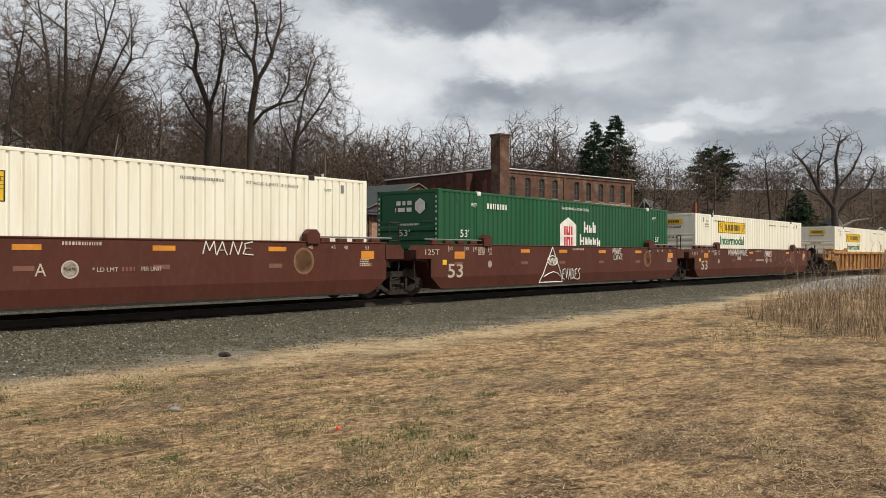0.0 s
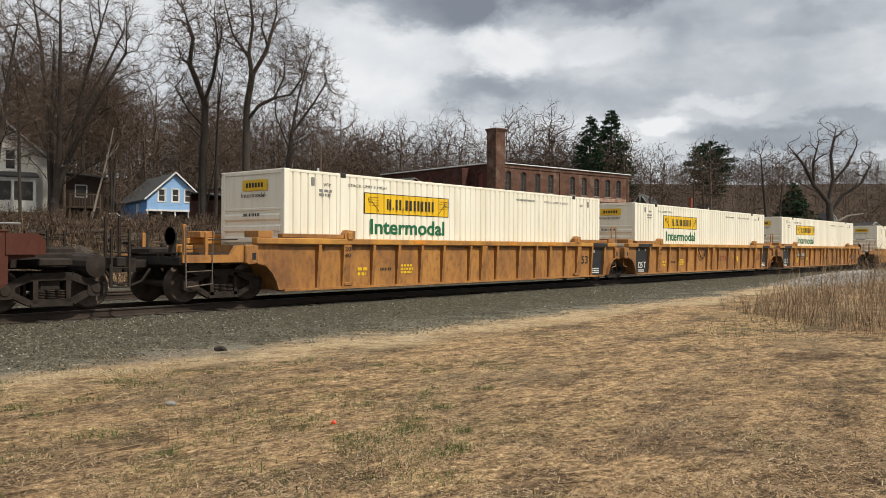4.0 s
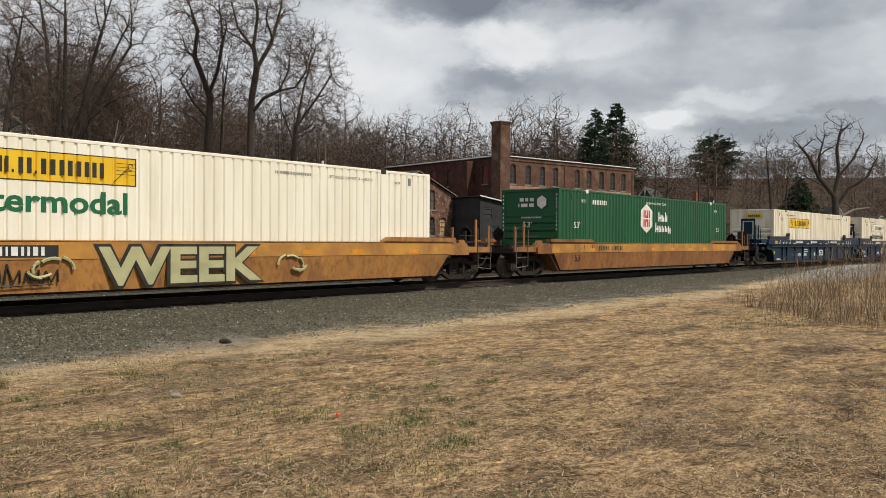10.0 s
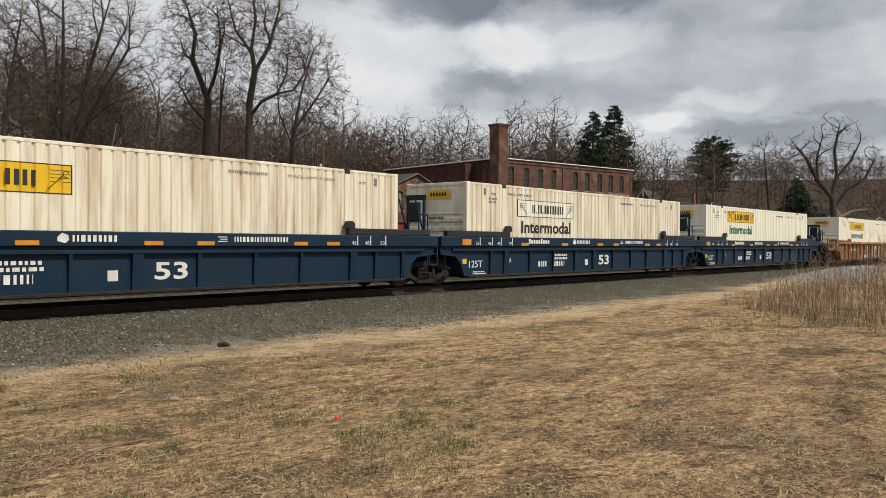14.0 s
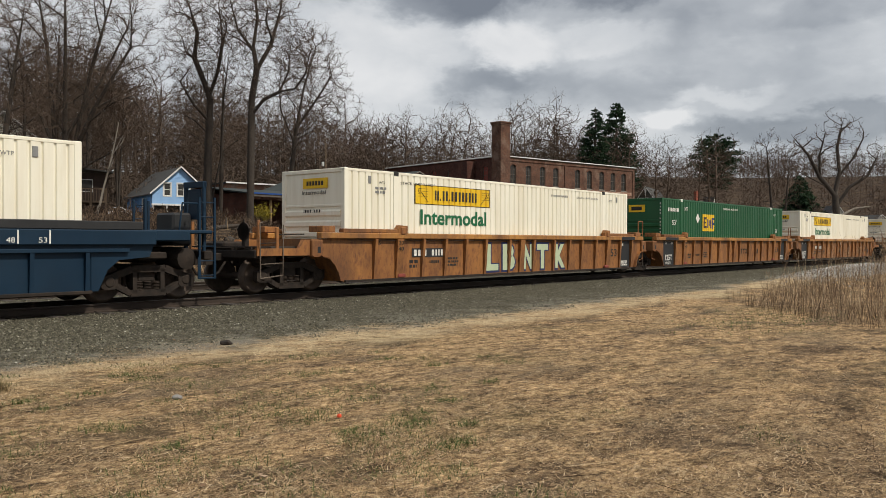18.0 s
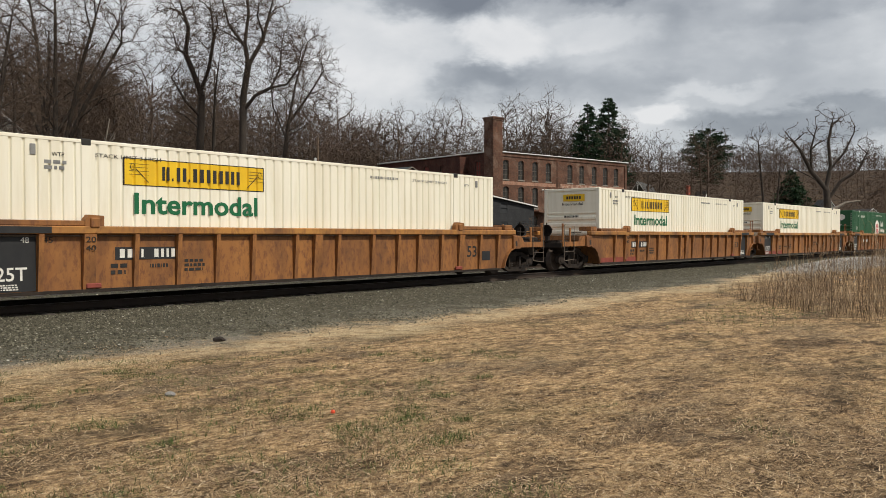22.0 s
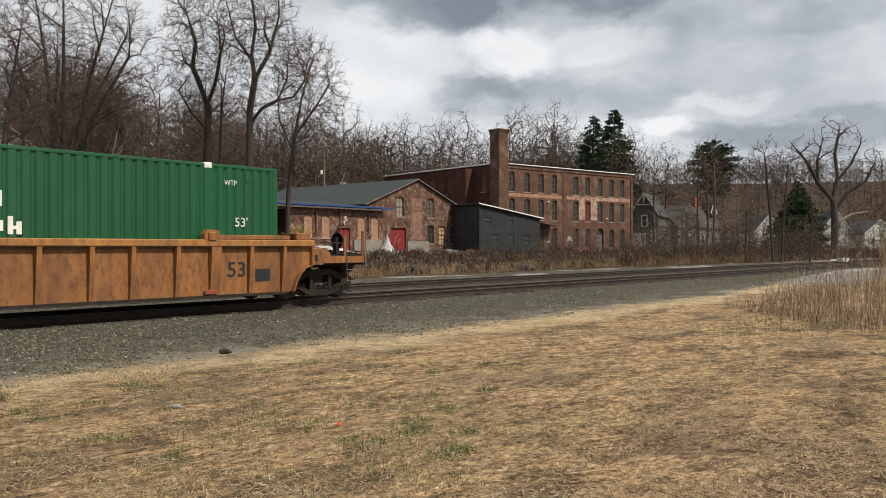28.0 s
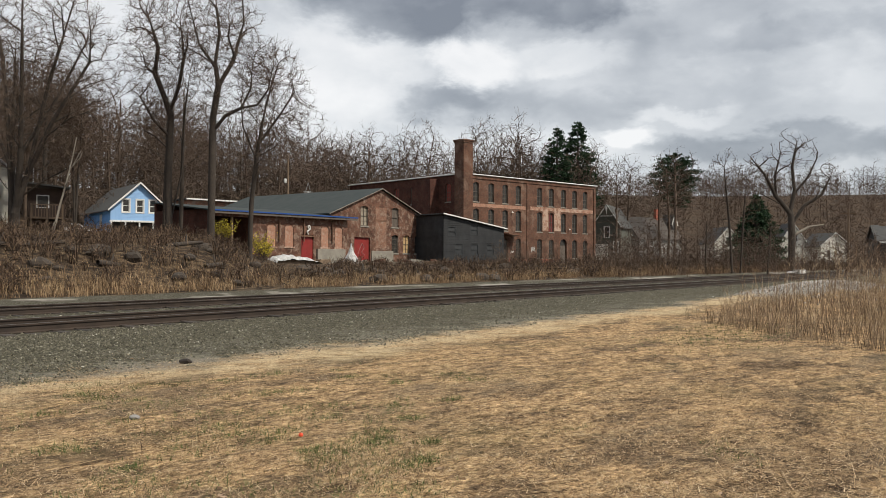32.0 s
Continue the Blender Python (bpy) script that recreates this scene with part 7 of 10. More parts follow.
def build_black_shed():
    W, D, zb = 9.9, 7.5, 0.3
    b = thing("black_shed", "black-sided lean-to shed with boarded windows", "shed", pose(76.5, 56.7, 0, 0, 0, -11.2))
    top = [(0, 6.25), (W, 4.85)]
    holes = [(u - 0.62, u + 0.62, z0, z1) for u, z0, z1 in ((1.3, 3.85, 4.95), (4.85, 4.05, 5.3), (2.41, 1.7, 3.0), (4.94, 1.7, 3.0), (7.56, 1.65, 2.95))]
    fw = part("front_wall", wall_kit(W, zb, top, holes, 0.2), M_GSIDE, b)
    for u0, u1, z0, z1 in holes:
        sash_window(b, (u0 + u1) / 2, z0, z1, 1.24, frame_m=M_BLACKS, glass_m=M_BLACKS, sill=False, grid=(1, 2), depth=0.05)
    k = Kit()
    z = zb
    while z < 6.1:
        x1 = W if z + 0.2 < 4.85 else W * (6.25 - z - 0.2) / 1.4
        segs = [(0.0, x1)]
        for u0, u1, h0, h1 in holes:
            if z + 0.2 > h0 and z < h1:
                segs = [s for a, c in segs for s in ((a, min(c, u0)), (max(a, u1), c)) if s[1] - s[0] > 0.05]
        for a, c in segs:
            part("clapboard", Kit().add([(a, -0.025, z), (c, -0.025, z), (c, -0.002, z + 0.2), (a, -0.002, z + 0.2), (a, -0.002, z), (c, -0.002, z)], [(0, 1, 2, 3), (4, 5, 1, 0)]), M_GSIDE, fw)
        z += 0.2
    part("side_wall", wall_kit(D, zb, 6.2, [], 0.2), M_BLACKS, b, at=Matrix.Translation((0, D, 0)) @ pose(0, 0, 0, 0, 0, -90))
    part("end_wall", Kit().box(W - 0.2, W, 0.2, D, zb, 4.8), M_BLACKS, b)
    part("back_wall", Kit().box(0, W, D, D + 0.2, zb, 4.8), M_BLACKS, b)
    part("roof", Kit().prism([(-0.3, 6.30), (W + 0.3, 4.81), (W + 0.3, 4.93), (-0.3, 6.42)], -0.3, D + 0.3), M_SLATE, b)
    part("roof_edge", Kit().prism([(-0.3, 6.32), (W + 0.3, 4.83), (W + 0.3, 4.97), (-0.3, 6.46)], -0.36, -0.31), M_TRIM, b, "pale metal roof edge")
    return b


def clap_wall(parent, name, W, z0, top, holes, m, at=None, step=0.17, boards=True):
    """Timber wall with openings and clapboards."""
    w = part(name, wall_kit(W, z0, top, holes, 0.16), m, parent, at=at)
    prof = [(0, top), (W, top)] if isinstance(top, (int, float)) else top
    us, zs = [p[0] for p in prof], [p[1] for p in prof]
    z = z0
    while boards and z < max(zs) - 0.05:
        g = np.linspace(0, W, 121)
        ok = g[np.interp(g, us, zs) >= z + step * 0.6]
        if len(ok) > 1:
            segs = [(ok[0], ok[-1])]
            for u0, u1, h0, h1 in holes:
                if z + step > h0 and z < h1:
                    segs = [s for a, c in segs for s in ((a, min(c, u0)), (max(a, u1), c)) if s[1] - s[0] > 0.04]
            for a, c in segs:
                part("clapboard", cached(("clapboard", round(c - a, 2)), m, lambda k: k.add([(0, -0.022, 0), (c - a, -0.022, 0), (c - a, -0.002, step), (0, -0.002, step), (0, -0.002, 0), (c - a, -0.002, 0)], [(0, 1, 2, 3), (4, 5, 1, 0)])), None, w, at=Matrix.Translation((a, 0, z)))
        z += step
    return w


def trim_window(b, u, z0, z1, w, at=None, wall=None):
    wi = sash_window(b, u, z0, z1, w, frame_m=M_TRIM, sill=False, grid=(1, 2), depth=0.06, trim=0.08)
    part("casing", cached(("casing", round(w, 2), round(z1 - z0, 2)), M_TRIM, lambda k: (k.box(-w / 2 - 0.12, -w / 2, -0.045, 0.02, -0.1, z1 - z0 + 0.12), k.box(w / 2, w / 2 + 0.12, -0.045, 0.02, -0.1, z1 - z0 + 0.12), k.box(-w / 2, w / 2, -0.045, 0.02, z1 - z0, z1 - z0 + 0.12), k.box(-w / 2 - 0.02, w / 2 + 0.02, -0.06, 0.02, -0.1, 0.0))), None, wi)
    if at is not None:
        wi.matrix_basis = at @ wi.matrix_basis
    return wi


def verge(b, x0, x1, ze, zr, y0=-0.45, h=0.22, over=0.35):
    mid = (x0 + x1) / 2
    s = (zr - ze) / (mid - x0)
    k = Kit()
    for a, za, c, zc in ((x0 - over, ze - over * s, mid, zr), (mid, zr, x1 + over, ze - over * s)):
        k.prism([(a, za), (c, zc), (c, zc + h), (a, za + h)], y0, y0 + 0.06)
    return part("verge_board", k, M_TRIM, b)


def build_blue_house():
    W, D, zb = 6.6, 13.0, 3.0
    b = thing("blue_house", "small blue clapboard house with white trim and grey roof", "house", pose(55.3, 89.2, 0, 0, 0, -18))
    ze, zr = 7.0, 10.0
    holes = [(1.35, 2.15, 6.6, 8.1), (2.95, 3.75, 6.6, 8.1), (4.45, 5.25, 6.6, 8.1)]
    clap_wall(b, "front_wall", W, 5.65, [(0, ze), (W / 2, zr), (W, ze)], holes, M_BSIDE)
    for u0, u1, z0, z1 in holes:
        trim_window(b, (u0 + u1) / 2, z0, z1, 0.8)
    part("lower_front", Kit().box(0.3, W - 0.3, 1.2, 1.35, zb, 5.6), M_BLACKS, b)
    part("porch_beam", Kit().box(-0.1, W + 0.1, -0.15, 0.05, 5.42, 5.64, 0.02), M_TRIM, b)
    for u in (0.1, 1.7, 3.3, 4.9, 6.5):
        part("porch_post", cached("porch_post", M_TRIM, lambda k: k.box(-0.08, 0.08, -0.1, 0.06, 3.4, 5.42, 0.015)), None, b, at=Matrix.Translation((u, 0, 0)))
    part("porch_floor", Kit().box(-0.1, W + 0.1, -0.2, 1.2, 3.3, 3.45), M_WOOD, b)
    at = Matrix.Translation((0, D, 0)) @ pose(0, 0, 0, 0, 0, -90)
    sh = [(8.2, 9.0, 5.0, 6.3)]
    clap_wall(b, "side_wall", D, zb, ze, sh, M_BSIDE2, at)
    trim_window(b, 8.6, 5.0, 6.3, 0.8, at)
    part("far_wall", Kit().box(W - 0.16, W, 0.16, D, zb, ze), M_BSIDE2, b)
    part("back_wall", wall_kit(W, zb, [(0, ze), (W / 2, zr), (W, ze)], [], 0.16), M_BSIDE2, b, at=Matrix.Translation((0, D - 0.16, 0)))
    gable_roof(b, 0, W, 0, D, ze, zr, 0.4, M_SLATE)
    verge(b, 0, W, ze, zr)
    return b


def build_white_house():
    W, D, zb = 7.4, 10.0, 2.6
    ze, zr = 7.4, 10.5
    b = thing("white_house", "old white clapboard house with a front porch", "house", pose(24.0, 65.0, 0, 0, 0, -20))
    holes = [(2.2, 2.95, 6.85, 8.35), (4.1, 4.85, 6.85, 8.35), (5.2, 6.2, 4.1, 5.9), (3.2, 4.2, 4.1, 5.9), (0.9, 1.9, 3.6, 5.9)]
    clap_wall(b, "front_wall", W, zb, [(0, ze), (W / 2, zr), (W, ze)], holes, M_WSIDE)
    for u0, u1, z0, z1 in holes:
        trim_window(b, (u0 + u1) / 2, z0, z1, u1 - u0)
    at = Matrix.Translation((W, 0, 0)) @ pose(0, 0, 0, 0, 0, 90)
    clap_wall(b, "side_wall", D, zb, ze, [(2.0, 2.9, 4.2, 5.7)], M_WSIDE, at)
    trim_window(b, 2.45, 4.2, 5.7, 0.9, at)
    part("far_wall", Kit().box(0, 0.16, 0.16, D, zb, ze), M_WSIDE, b)
    part("back_wall", wall_kit(W, zb, [(0, ze), (W / 2, zr), (W, ze)], [], 0.16), M_WSIDE, b, at=Matrix.Translation((0, D - 0.16, 0)))
    gable_roof(b, 0, W, 0, D, ze, zr, 0.45, M_SLATE)
    verge(b, 0, W, ze, zr)
    # porch with posts, glazing and roof
    part("porch_roof", Kit().prism([(-2.2, 6.15), (0.0, 6.6), (0.0, 6.72), (-2.2, 6.27)], -0.3, W - 1.2, "x"), M_SLATE, b)
    part("porch_beam", Kit().box(-0.2, W - 1.3, -2.05, -1.9, 5.9, 6.14), M_TRIM, b)
    for u in (0.1, 1.5, 3.0, 4.5, 5.9):
        part("porch_post", cached("wporch_post", M_TRIM, lambda k: k.box(-0.09, 0.09, -2.06, -1.9, 3.7, 5.9, 0.015)), None, b, at=Matrix.Translation((u, 0, 0)))
    for u in (0.8, 2.25, 3.75, 5.2):
        part("porch_screen", cached("porch_screen", M_GLASS, lambda k: k.box(-0.6, 0.6, -1.99, -1.96, 4.55, 5.88)), None, b, at=Matrix.Translation((u, 0, 0)))
        part("porch_panel", cached("porch_panel", M_WSIDE, lambda k: k.box(-0.62, 0.62, -2.02, -1.94, 3.7, 4.52, 0.01)), None, b, at=Matrix.Translation((u, 0, 0)))
    part("porch_floor", Kit().box(-0.2, W - 1.2, -2.1, 0, 3.5, 3.68), M_WOOD, b)
    return b


def build_deck():
    """Timber deck and stair behind the big trees."""
    b = thing("back_porch", "weathered timber back porch with a railing and stair", "porch", pose(31.2, 60.6, 3.1, 0, 0, -22))
    part("floor", Kit().box(0, 2.2, 0, 2.4, 1.0, 1.14), M_WOOD, b)
    part("shed_wall", Kit().box(0.0, 2.6, 2.4, 2.6, 0, 3.4), mat("dark_brown_siding", (0.07, 0.045, 0.035), (0.05, 0.035, 0.028), 2, 0.85), b)
    part("shed_roof", Kit().prism([(-0.3, 3.7), (2.9, 3.4), (2.9, 3.52), (-0.3, 3.82)], 1.6, 4.5), M_SLATE, b)
    part("window_frame", Kit().box(0.6, 1.5, 2.34, 2.4, 1.9, 2.9, 0.02), M_TRIM, b)
    part("pane", Kit().box(0.68, 1.42, 2.325, 2.34, 1.98, 2.82), M_GLASS, b)
    for x in (0.05, 1.1, 2.15):
        part("post", cached("deck_post", M_WOOD, lambda k: k.box(-0.06, 0.06, -0.06, 0.06, -0.6, 2.1)), None, b, at=Matrix.Translation((x, 0.05, 0)))
    part("rail", Kit().box(0, 2.2, 0.0, 0.08, 2.0, 2.08), M_WOOD, b)
    for i in range(11):
        part("baluster", cached("baluster", M_WOOD, lambda k: k.box(-0.02, 0.02, 0.02, 0.06, 1.14, 2.0)), None, b, at=Matrix.Translation((0.15 + i * 0.19, 0, 0)))
    for i in range(6):
        part("stair_tread", cached("stair_tread", M_WOOD, lambda k: k.box(0, 0.32, 0.2, 1.2, -0.03, 0.03)), None, b, at=Matrix.Translation((2.2 + i * 0.28, 0, 0.95 - i * 0.18)))
    part("stringer", Kit().prism([(2.2, 0.95), (2.2, 0.75), (3.9, -0.3), (4.0, -0.1)], 0.16, 0.22), M_WOOD, b)
    return b


def small_house(label, x, y, z, ang, W, D, he, hr, wall_m, roof_m, wins=(), axis="y", extra=None):
    """Far house: walls, roof, windows with casings."""
    b = thing("house", label, "house", pose(x, y, z, 0, 0, ang))
    if axis == "y":
        top = [(0, he), (W / 2, hr), (W, he)]
    else:
        top = he
    holes = [(u - w / 2, u + w / 2, a, c) for u, a, c, w in wins]
    clap_wall(b, "front_wall", W, -1.5, top, holes, wall_m, None, 0.25, False)
    for u, a, c, w in wins:
        trim_window(b, u, a, c, w)
    at = Matrix.Translation((0, D, 0)) @ pose(0, 0, 0, 0, 0, -90)
    st = he if axis == "y" else [(0, he), (D / 2, hr), (D, he)]
    part("side_wall", wall_kit(D, -1.5, st, [], 0.16), wall_m, b, at=at)
    part("side_wall", wall_kit(D, -1.5, st, [], 0.16), wall_m, b, at=Matrix.Translation((W, 0, 0)) @ pose(0, 0, 0, 0, 0, 90))
    part("back_wall", wall_kit(W, -1.5, top, [], 0.16), wall_m, b, at=Matrix.Translation((0, D - 0.16, 0)))
    gable_roof(b, 0, W, 0, D, he, hr, 0.4, roof_m, axis)
    if axis == "y":
        verge(b, 0, W, he, hr)
    return b


def build_far_houses():
    g = small_house("dark green clapboard house with white gable trim", 138.4, 68.6, 1.6, -76, 4.6, 12, 5.9, 9.4, M_GRSIDE, M_SLATE, ((2.3, 3.6, 5.5, 0.9), (3.9, 0.9, 2.8, 0.8)))
    part("gable_truss", Kit().prism([(1.2, 7.35), (3.4, 7.35), (3.4, 7.5), (1.2, 7.5)], -0.48, -0.42).prism([(2.1, 9.2), (2.5, 9.2), (2.3, 7.4)], -0.47, -0.43), M_TRIM, g, "white gable truss")
    part("white_base", Kit().box(0.2, 2.6, -0.04, -0.01, -0.5, 2.4), M_WSIDE, g)
    tan = mat("tan_roof", (0.25, 0.19, 0.14), (0.19, 0.145, 0.11), 2, 0.85)
    small_house("grey house with a worn tan roof", 147, 70, 1.6, -30, 5, 9, 4.5, 7.6, M_GRSIDE, tan, ((2.5, 1.0, 2.4, 0.9),))
    h = small_house("pale grey long house with a brown shingle roof", 157, 68, 1.2, -18, 13, 8, 4.4, 8.6, mat("pale_siding", (0.30, 0.295, 0.275), (0.24, 0.235, 0.22), 2, 0.8), mat("brown_shingle", (0.055, 0.046, 0.04), (0.085, 0.073, 0.064), 1.5, 0.85, 0, 0.3), ((4, 1.0, 2.6, 1.0), (7.5, 1.0, 2.6, 1.0)), "x")
    part("chimney", Kit().box(9.2, 9.9, 3.5, 4.2, 7.5, 10.6, 0.02), M_CLAY, h, "orange clay brick chimney")
    d = part("dormer", Kit().prism([(11.0, 7.0), (13.0, 7.0), (12.0, 9.4)], 1.0, 4.0), M_SLATE, h)
    part("dormer_trim", Kit().prism([(10.9, 7.0), (11.2, 7.0), (12.0, 9.1), (12.8, 7.0), (13.1, 7.0), (12.0, 9.7)], 0.92, 0.99), M_TRIM, d)
    small_house("white clapboard house half hidden by bushes", 190, 64, 0.8, -50, 6, 9, 4.4, 7.8, M_WSIDE, M_SLATE, ((1.6, 0.8, 2.2, 0.9), (4.2, 0.8, 2.2, 0.9), (3.0, 4.2, 5.6, 0.9)))
    small_house("white gabled house with dark windows", 182.2, 47.5, 1.5, -60, 4.6, 8, 3.9, 7.3, M_WSIDE, M_SLATE, ((1.6, 3.6, 5.2, 0.7), (2.9, 3.6, 5.2, 0.7)))
    small_house("white low house behind the bare tree", 196, 43, 0.5, -45, 7, 8, 3.8, 6.6, M_WSIDE, M_SLATE, ((2.0, 1.4, 2.8, 0.9), (4.8, 1.4, 2.8, 0.9)))
    k = small_house("dark grey house with a white-framed dormer", 168, 27.2, 1.0, -70, 13, 9, 3.8, 6.6, M_GSIDE, M_SLATE, ((3.5, 0.8, 2.2, 1.0), (8.5, 0.8, 2.2, 1.0)), "x")
    d = part("dormer", wall_kit(4.2, 4.0, [(0, 6.6), (2.1, 8.3), (4.2, 6.6)], [], 2.5), M_GSIDE, k, at=Matrix.Translation((4.4, -0.3, 0)))
    part("dormer_roof", Kit().prism([(-0.4, 6.35), (2.1, 8.35), (4.6, 6.35), (4.6, 6.6), (2.1, 8.65), (-0.4, 6.6)], -0.5, 3.0), M_SLATE, d)
    for u in (1.1, 3.0):
        part("window_frame", Kit().box(u - 0.65, u + 0.65, -0.08, -0.02, 4.7, 6.3, 0.02), M_TRIM, d)
        part("pane", Kit().box(u - 0.42, u + 0.42, -0.095, -0.082, 4.9, 6.1), M_GLASS, d)
    part("porch_beam", Kit().box(0, 13, -1.6, -1.4, 3.3, 3.6), M_TRIM, k)
    # long low brick building behind the trees, with a white roof edge
    b = thing("brick_garage", "long low red brick building with a white roof edge", "building", pose(66.0, 89.3, 0, 0, 0, -8.9))
    part("front_wall", wall_kit(16, 3.0, 8.6, [(3, 5.4, 3.6, 6.2), (8, 10.4, 3.6, 6.2)], 0.3), M_BRICKF, b)
    part("door", Kit().box(3.02, 5.38, 0.12, 0.18, 3.6, 6.18), M_FRAME, b)
    part("door", Kit().box(8.02, 10.38, 0.12, 0.18, 3.6, 6.18), M_FRAME, b)
    part("roof", Kit().box(-0.4, 16.6, -0.5, 9, 8.6, 8.75), M_SLATE, b)
    part("roof_edge", Kit().box(-0.4, 16.6, -0.58, -0.51, 8.62, 8.80), M_TRIM, b)
    part("side_wall", Kit().box(0, 0.3, 0.3, 8.8, 3.0, 8.6), M_BRICKF, b)
    # small lattice mast and ventilator behind the shop
    v = thing("roof_ventilator", "grey sheet-metal ventilator with a wire frame", "ventilator", pose(78.0, 80.0, 0))
    part("body", Kit().lathe([(0.30, 4.0), (0.30, 9.2), (0.42, 9.3), (0.42, 9.7), (0.2, 9.9), (0.05, 10.1)], (0, 0, 0), "z", 12), M_GREY, v)
    part("wire_frame", Kit().path([(-0.8, 0, 9.0), (0, 0, 11.2), (0.8, 0, 9.0), (-0.8, 0, 10.0), (0.8, 0, 10.0)], 0.04, 5), M_GREY, v)
    part("pole", Kit().tube((-3.2, 0.4, 3.0), (-3.2, 0.4, 14.5), 0.13, 0.10, 8), M_WOOD, v)
    part("transformer", Kit().lathe([(0.14, 10.9), (0.17, 10.95), (0.17, 11.4), (0.1, 11.45)], (-3.75, 0.3, 0), "z", 12), M_TRIM, v)


build_mill()
build_gable_shop()
build_low_shop()
build_black_shed()
build_blue_house()
build_white_house()
build_deck()
build_far_houses()

# ---- trees ----
def tubes_mesh(segs, sides_thick=5, limit=0.05, sides_thin=3):
    """Arrays of triangles for tapered segments (p0, p1, r0, r1); thick ones get more sides, the finest are slips (sides_thin = 2)."""
    a = np.array([(*s[0], *s[1], s[2], s[3]) for s in segs], float)
    V, T, base = [], [], 0
    for sides, pick in ((sides_thick, a[:, 6] >= limit), (sides_thin, a[:, 6] < limit)):
        b = a[pick]
        if not len(b):
            continue
        p0, p1, r0, r1 = b[:, :3], b[:, 3:6], b[:, 6], b[:, 7]
        d = p1 - p0
        d /= np.maximum(np.linalg.norm(d, axis=1, keepdims=True), 1e-9)
        h = np.where(np.abs(d[:, 2:3]) > 0.9, [[1.0, 0, 0]], [[0, 0, 1.0]])
        u = np.cross(d, h)
        u /= np.linalg.norm(u, axis=1, keepdims=True)
        w = np.cross(d, u)
        n = len(b)
        if sides == 2:
            t = (np.arange(n) * 2.399) % np.pi
            u = (u * np.cos(t)[:, None] + w * np.sin(t)[:, None]) * 1.3
            v = np.stack([p0 - u * r0[:, None], p0 + u * r0[:, None], p1 + u * r1[:, None], p1 - u * r1[:, None]], 1)
            o = base + (np.arange(n) * 4)[:, None]
            T += [o + [0, 1, 2], o + [0, 2, 3]]
            V.append(v.reshape(-1, 3))
            base += n * 4
            continue
        ang = 2 * np.pi * np.arange(sides) / sides
        ring = u[:, None, :] * np.cos(ang)[None, :, None] + w[:, None, :] * np.sin(ang)[None, :, None]
        v = np.concatenate([p0[:, None] + ring * r0[:, None, None], p1[:, None] + ring * r1[:, None, None]], 1)
        off = base + (np.arange(n) * 2 * sides)[:, None]
        for i in range(sides):
            j = (i + 1) % sides
            T.append(np.stack([off[:, 0] + i, off[:, 0] + j, off[:, 0] + sides + j], 1))
            T.append(np.stack([off[:, 0] + i, off[:, 0] + sides + j, off[:, 0] + sides + i], 1))
        V.append(v.reshape(-1, 3))
        base += n * 2 * sides
    return np.concatenate(V), np.concatenate(T)


def unit_vec(v):
    n = math.sqrt(v[0] ** 2 + v[1] ** 2 + v[2] ** 2) or 1
    return [c / n for c in v]


def grow(segs, rnd, p, d, length, r, level, cfg):
    """Recursive bare branch. cfg: levels, wiggle, rise, kids, spread, shrink, rmin."""
    n = cfg["steps"] if level < 2 else max(2, cfg["steps"] - 3)
    step = length / n
    p, d = list(p), unit_vec(d)
    pts = []
    for i in range(n):
        wig = cfg["wiggle"] * (cfg.get("sway", 0.3) if level == 0 else 1)
        d = unit_vec([d[0] + rnd.gauss(0, wig), d[1] + rnd.gauss(0, wig), d[2] + rnd.gauss(0, wig) + cfg["rise"] * (0.5 if level == 0 else 1)])
        q = [p[k] + d[k] * step for k in range(3)]
        ra = max(r * (1 - 0.62 * i / n), cfg["rmin"])
        rb = max(r * (1 - 0.62 * (i + 1) / n), cfg["rmin"])
        segs.append((tuple(p), tuple(q), ra, rb))
        pts.append((q, list(d), rb))
        p = q
    if level >= cfg["levels"]:
        return
    kids = cfg["kids"][min(level, len(cfg["kids"]) - 1)]
    for j in range(kids):
        f = cfg["first"] + (1 - cfg["first"]) * (j + rnd.random()) / kids if level == 0 else 0.18 + 0.82 * (j + rnd.random()) / kids
        q, dd, rr = pts[min(n - 1, int(f * n))]
        u = unit_vec([rnd.gauss(0, 1), rnd.gauss(0, 1), rnd.gauss(0, 0.6)])
        sp = cfg["spread"] * rnd.uniform(0.7, 1.3)
        nd = [dd[k] * math.cos(sp) + u[k] * math.sin(sp) for k in range(3)]
        ln = length * cfg["shrink"] * rnd.uniform(0.7, 1.15) * (1.15 - 0.5 * f)
        grow(segs, rnd, q, nd, ln, max(rr * rnd.uniform(*(cfg.get("kidr", (0.55, 0.8)) if level == 0 else (0.5, 0.75))), cfg["rmin"]), level + 1, cfg)
    if level > 0 or cfg.get("fork"):
        for s in range(2):
            u = unit_vec([rnd.gauss(0, 1), rnd.gauss(0, 1), rnd.gauss(0, 0.5)])
            nd = [pts[-1][1][k] + u[k] * 0.45 for k in range(3)]
            grow(segs, rnd, p, nd, length * cfg["shrink"] * 0.9, max(pts[-1][2] * 0.8, cfg["rmin"]), level + 1, cfg)


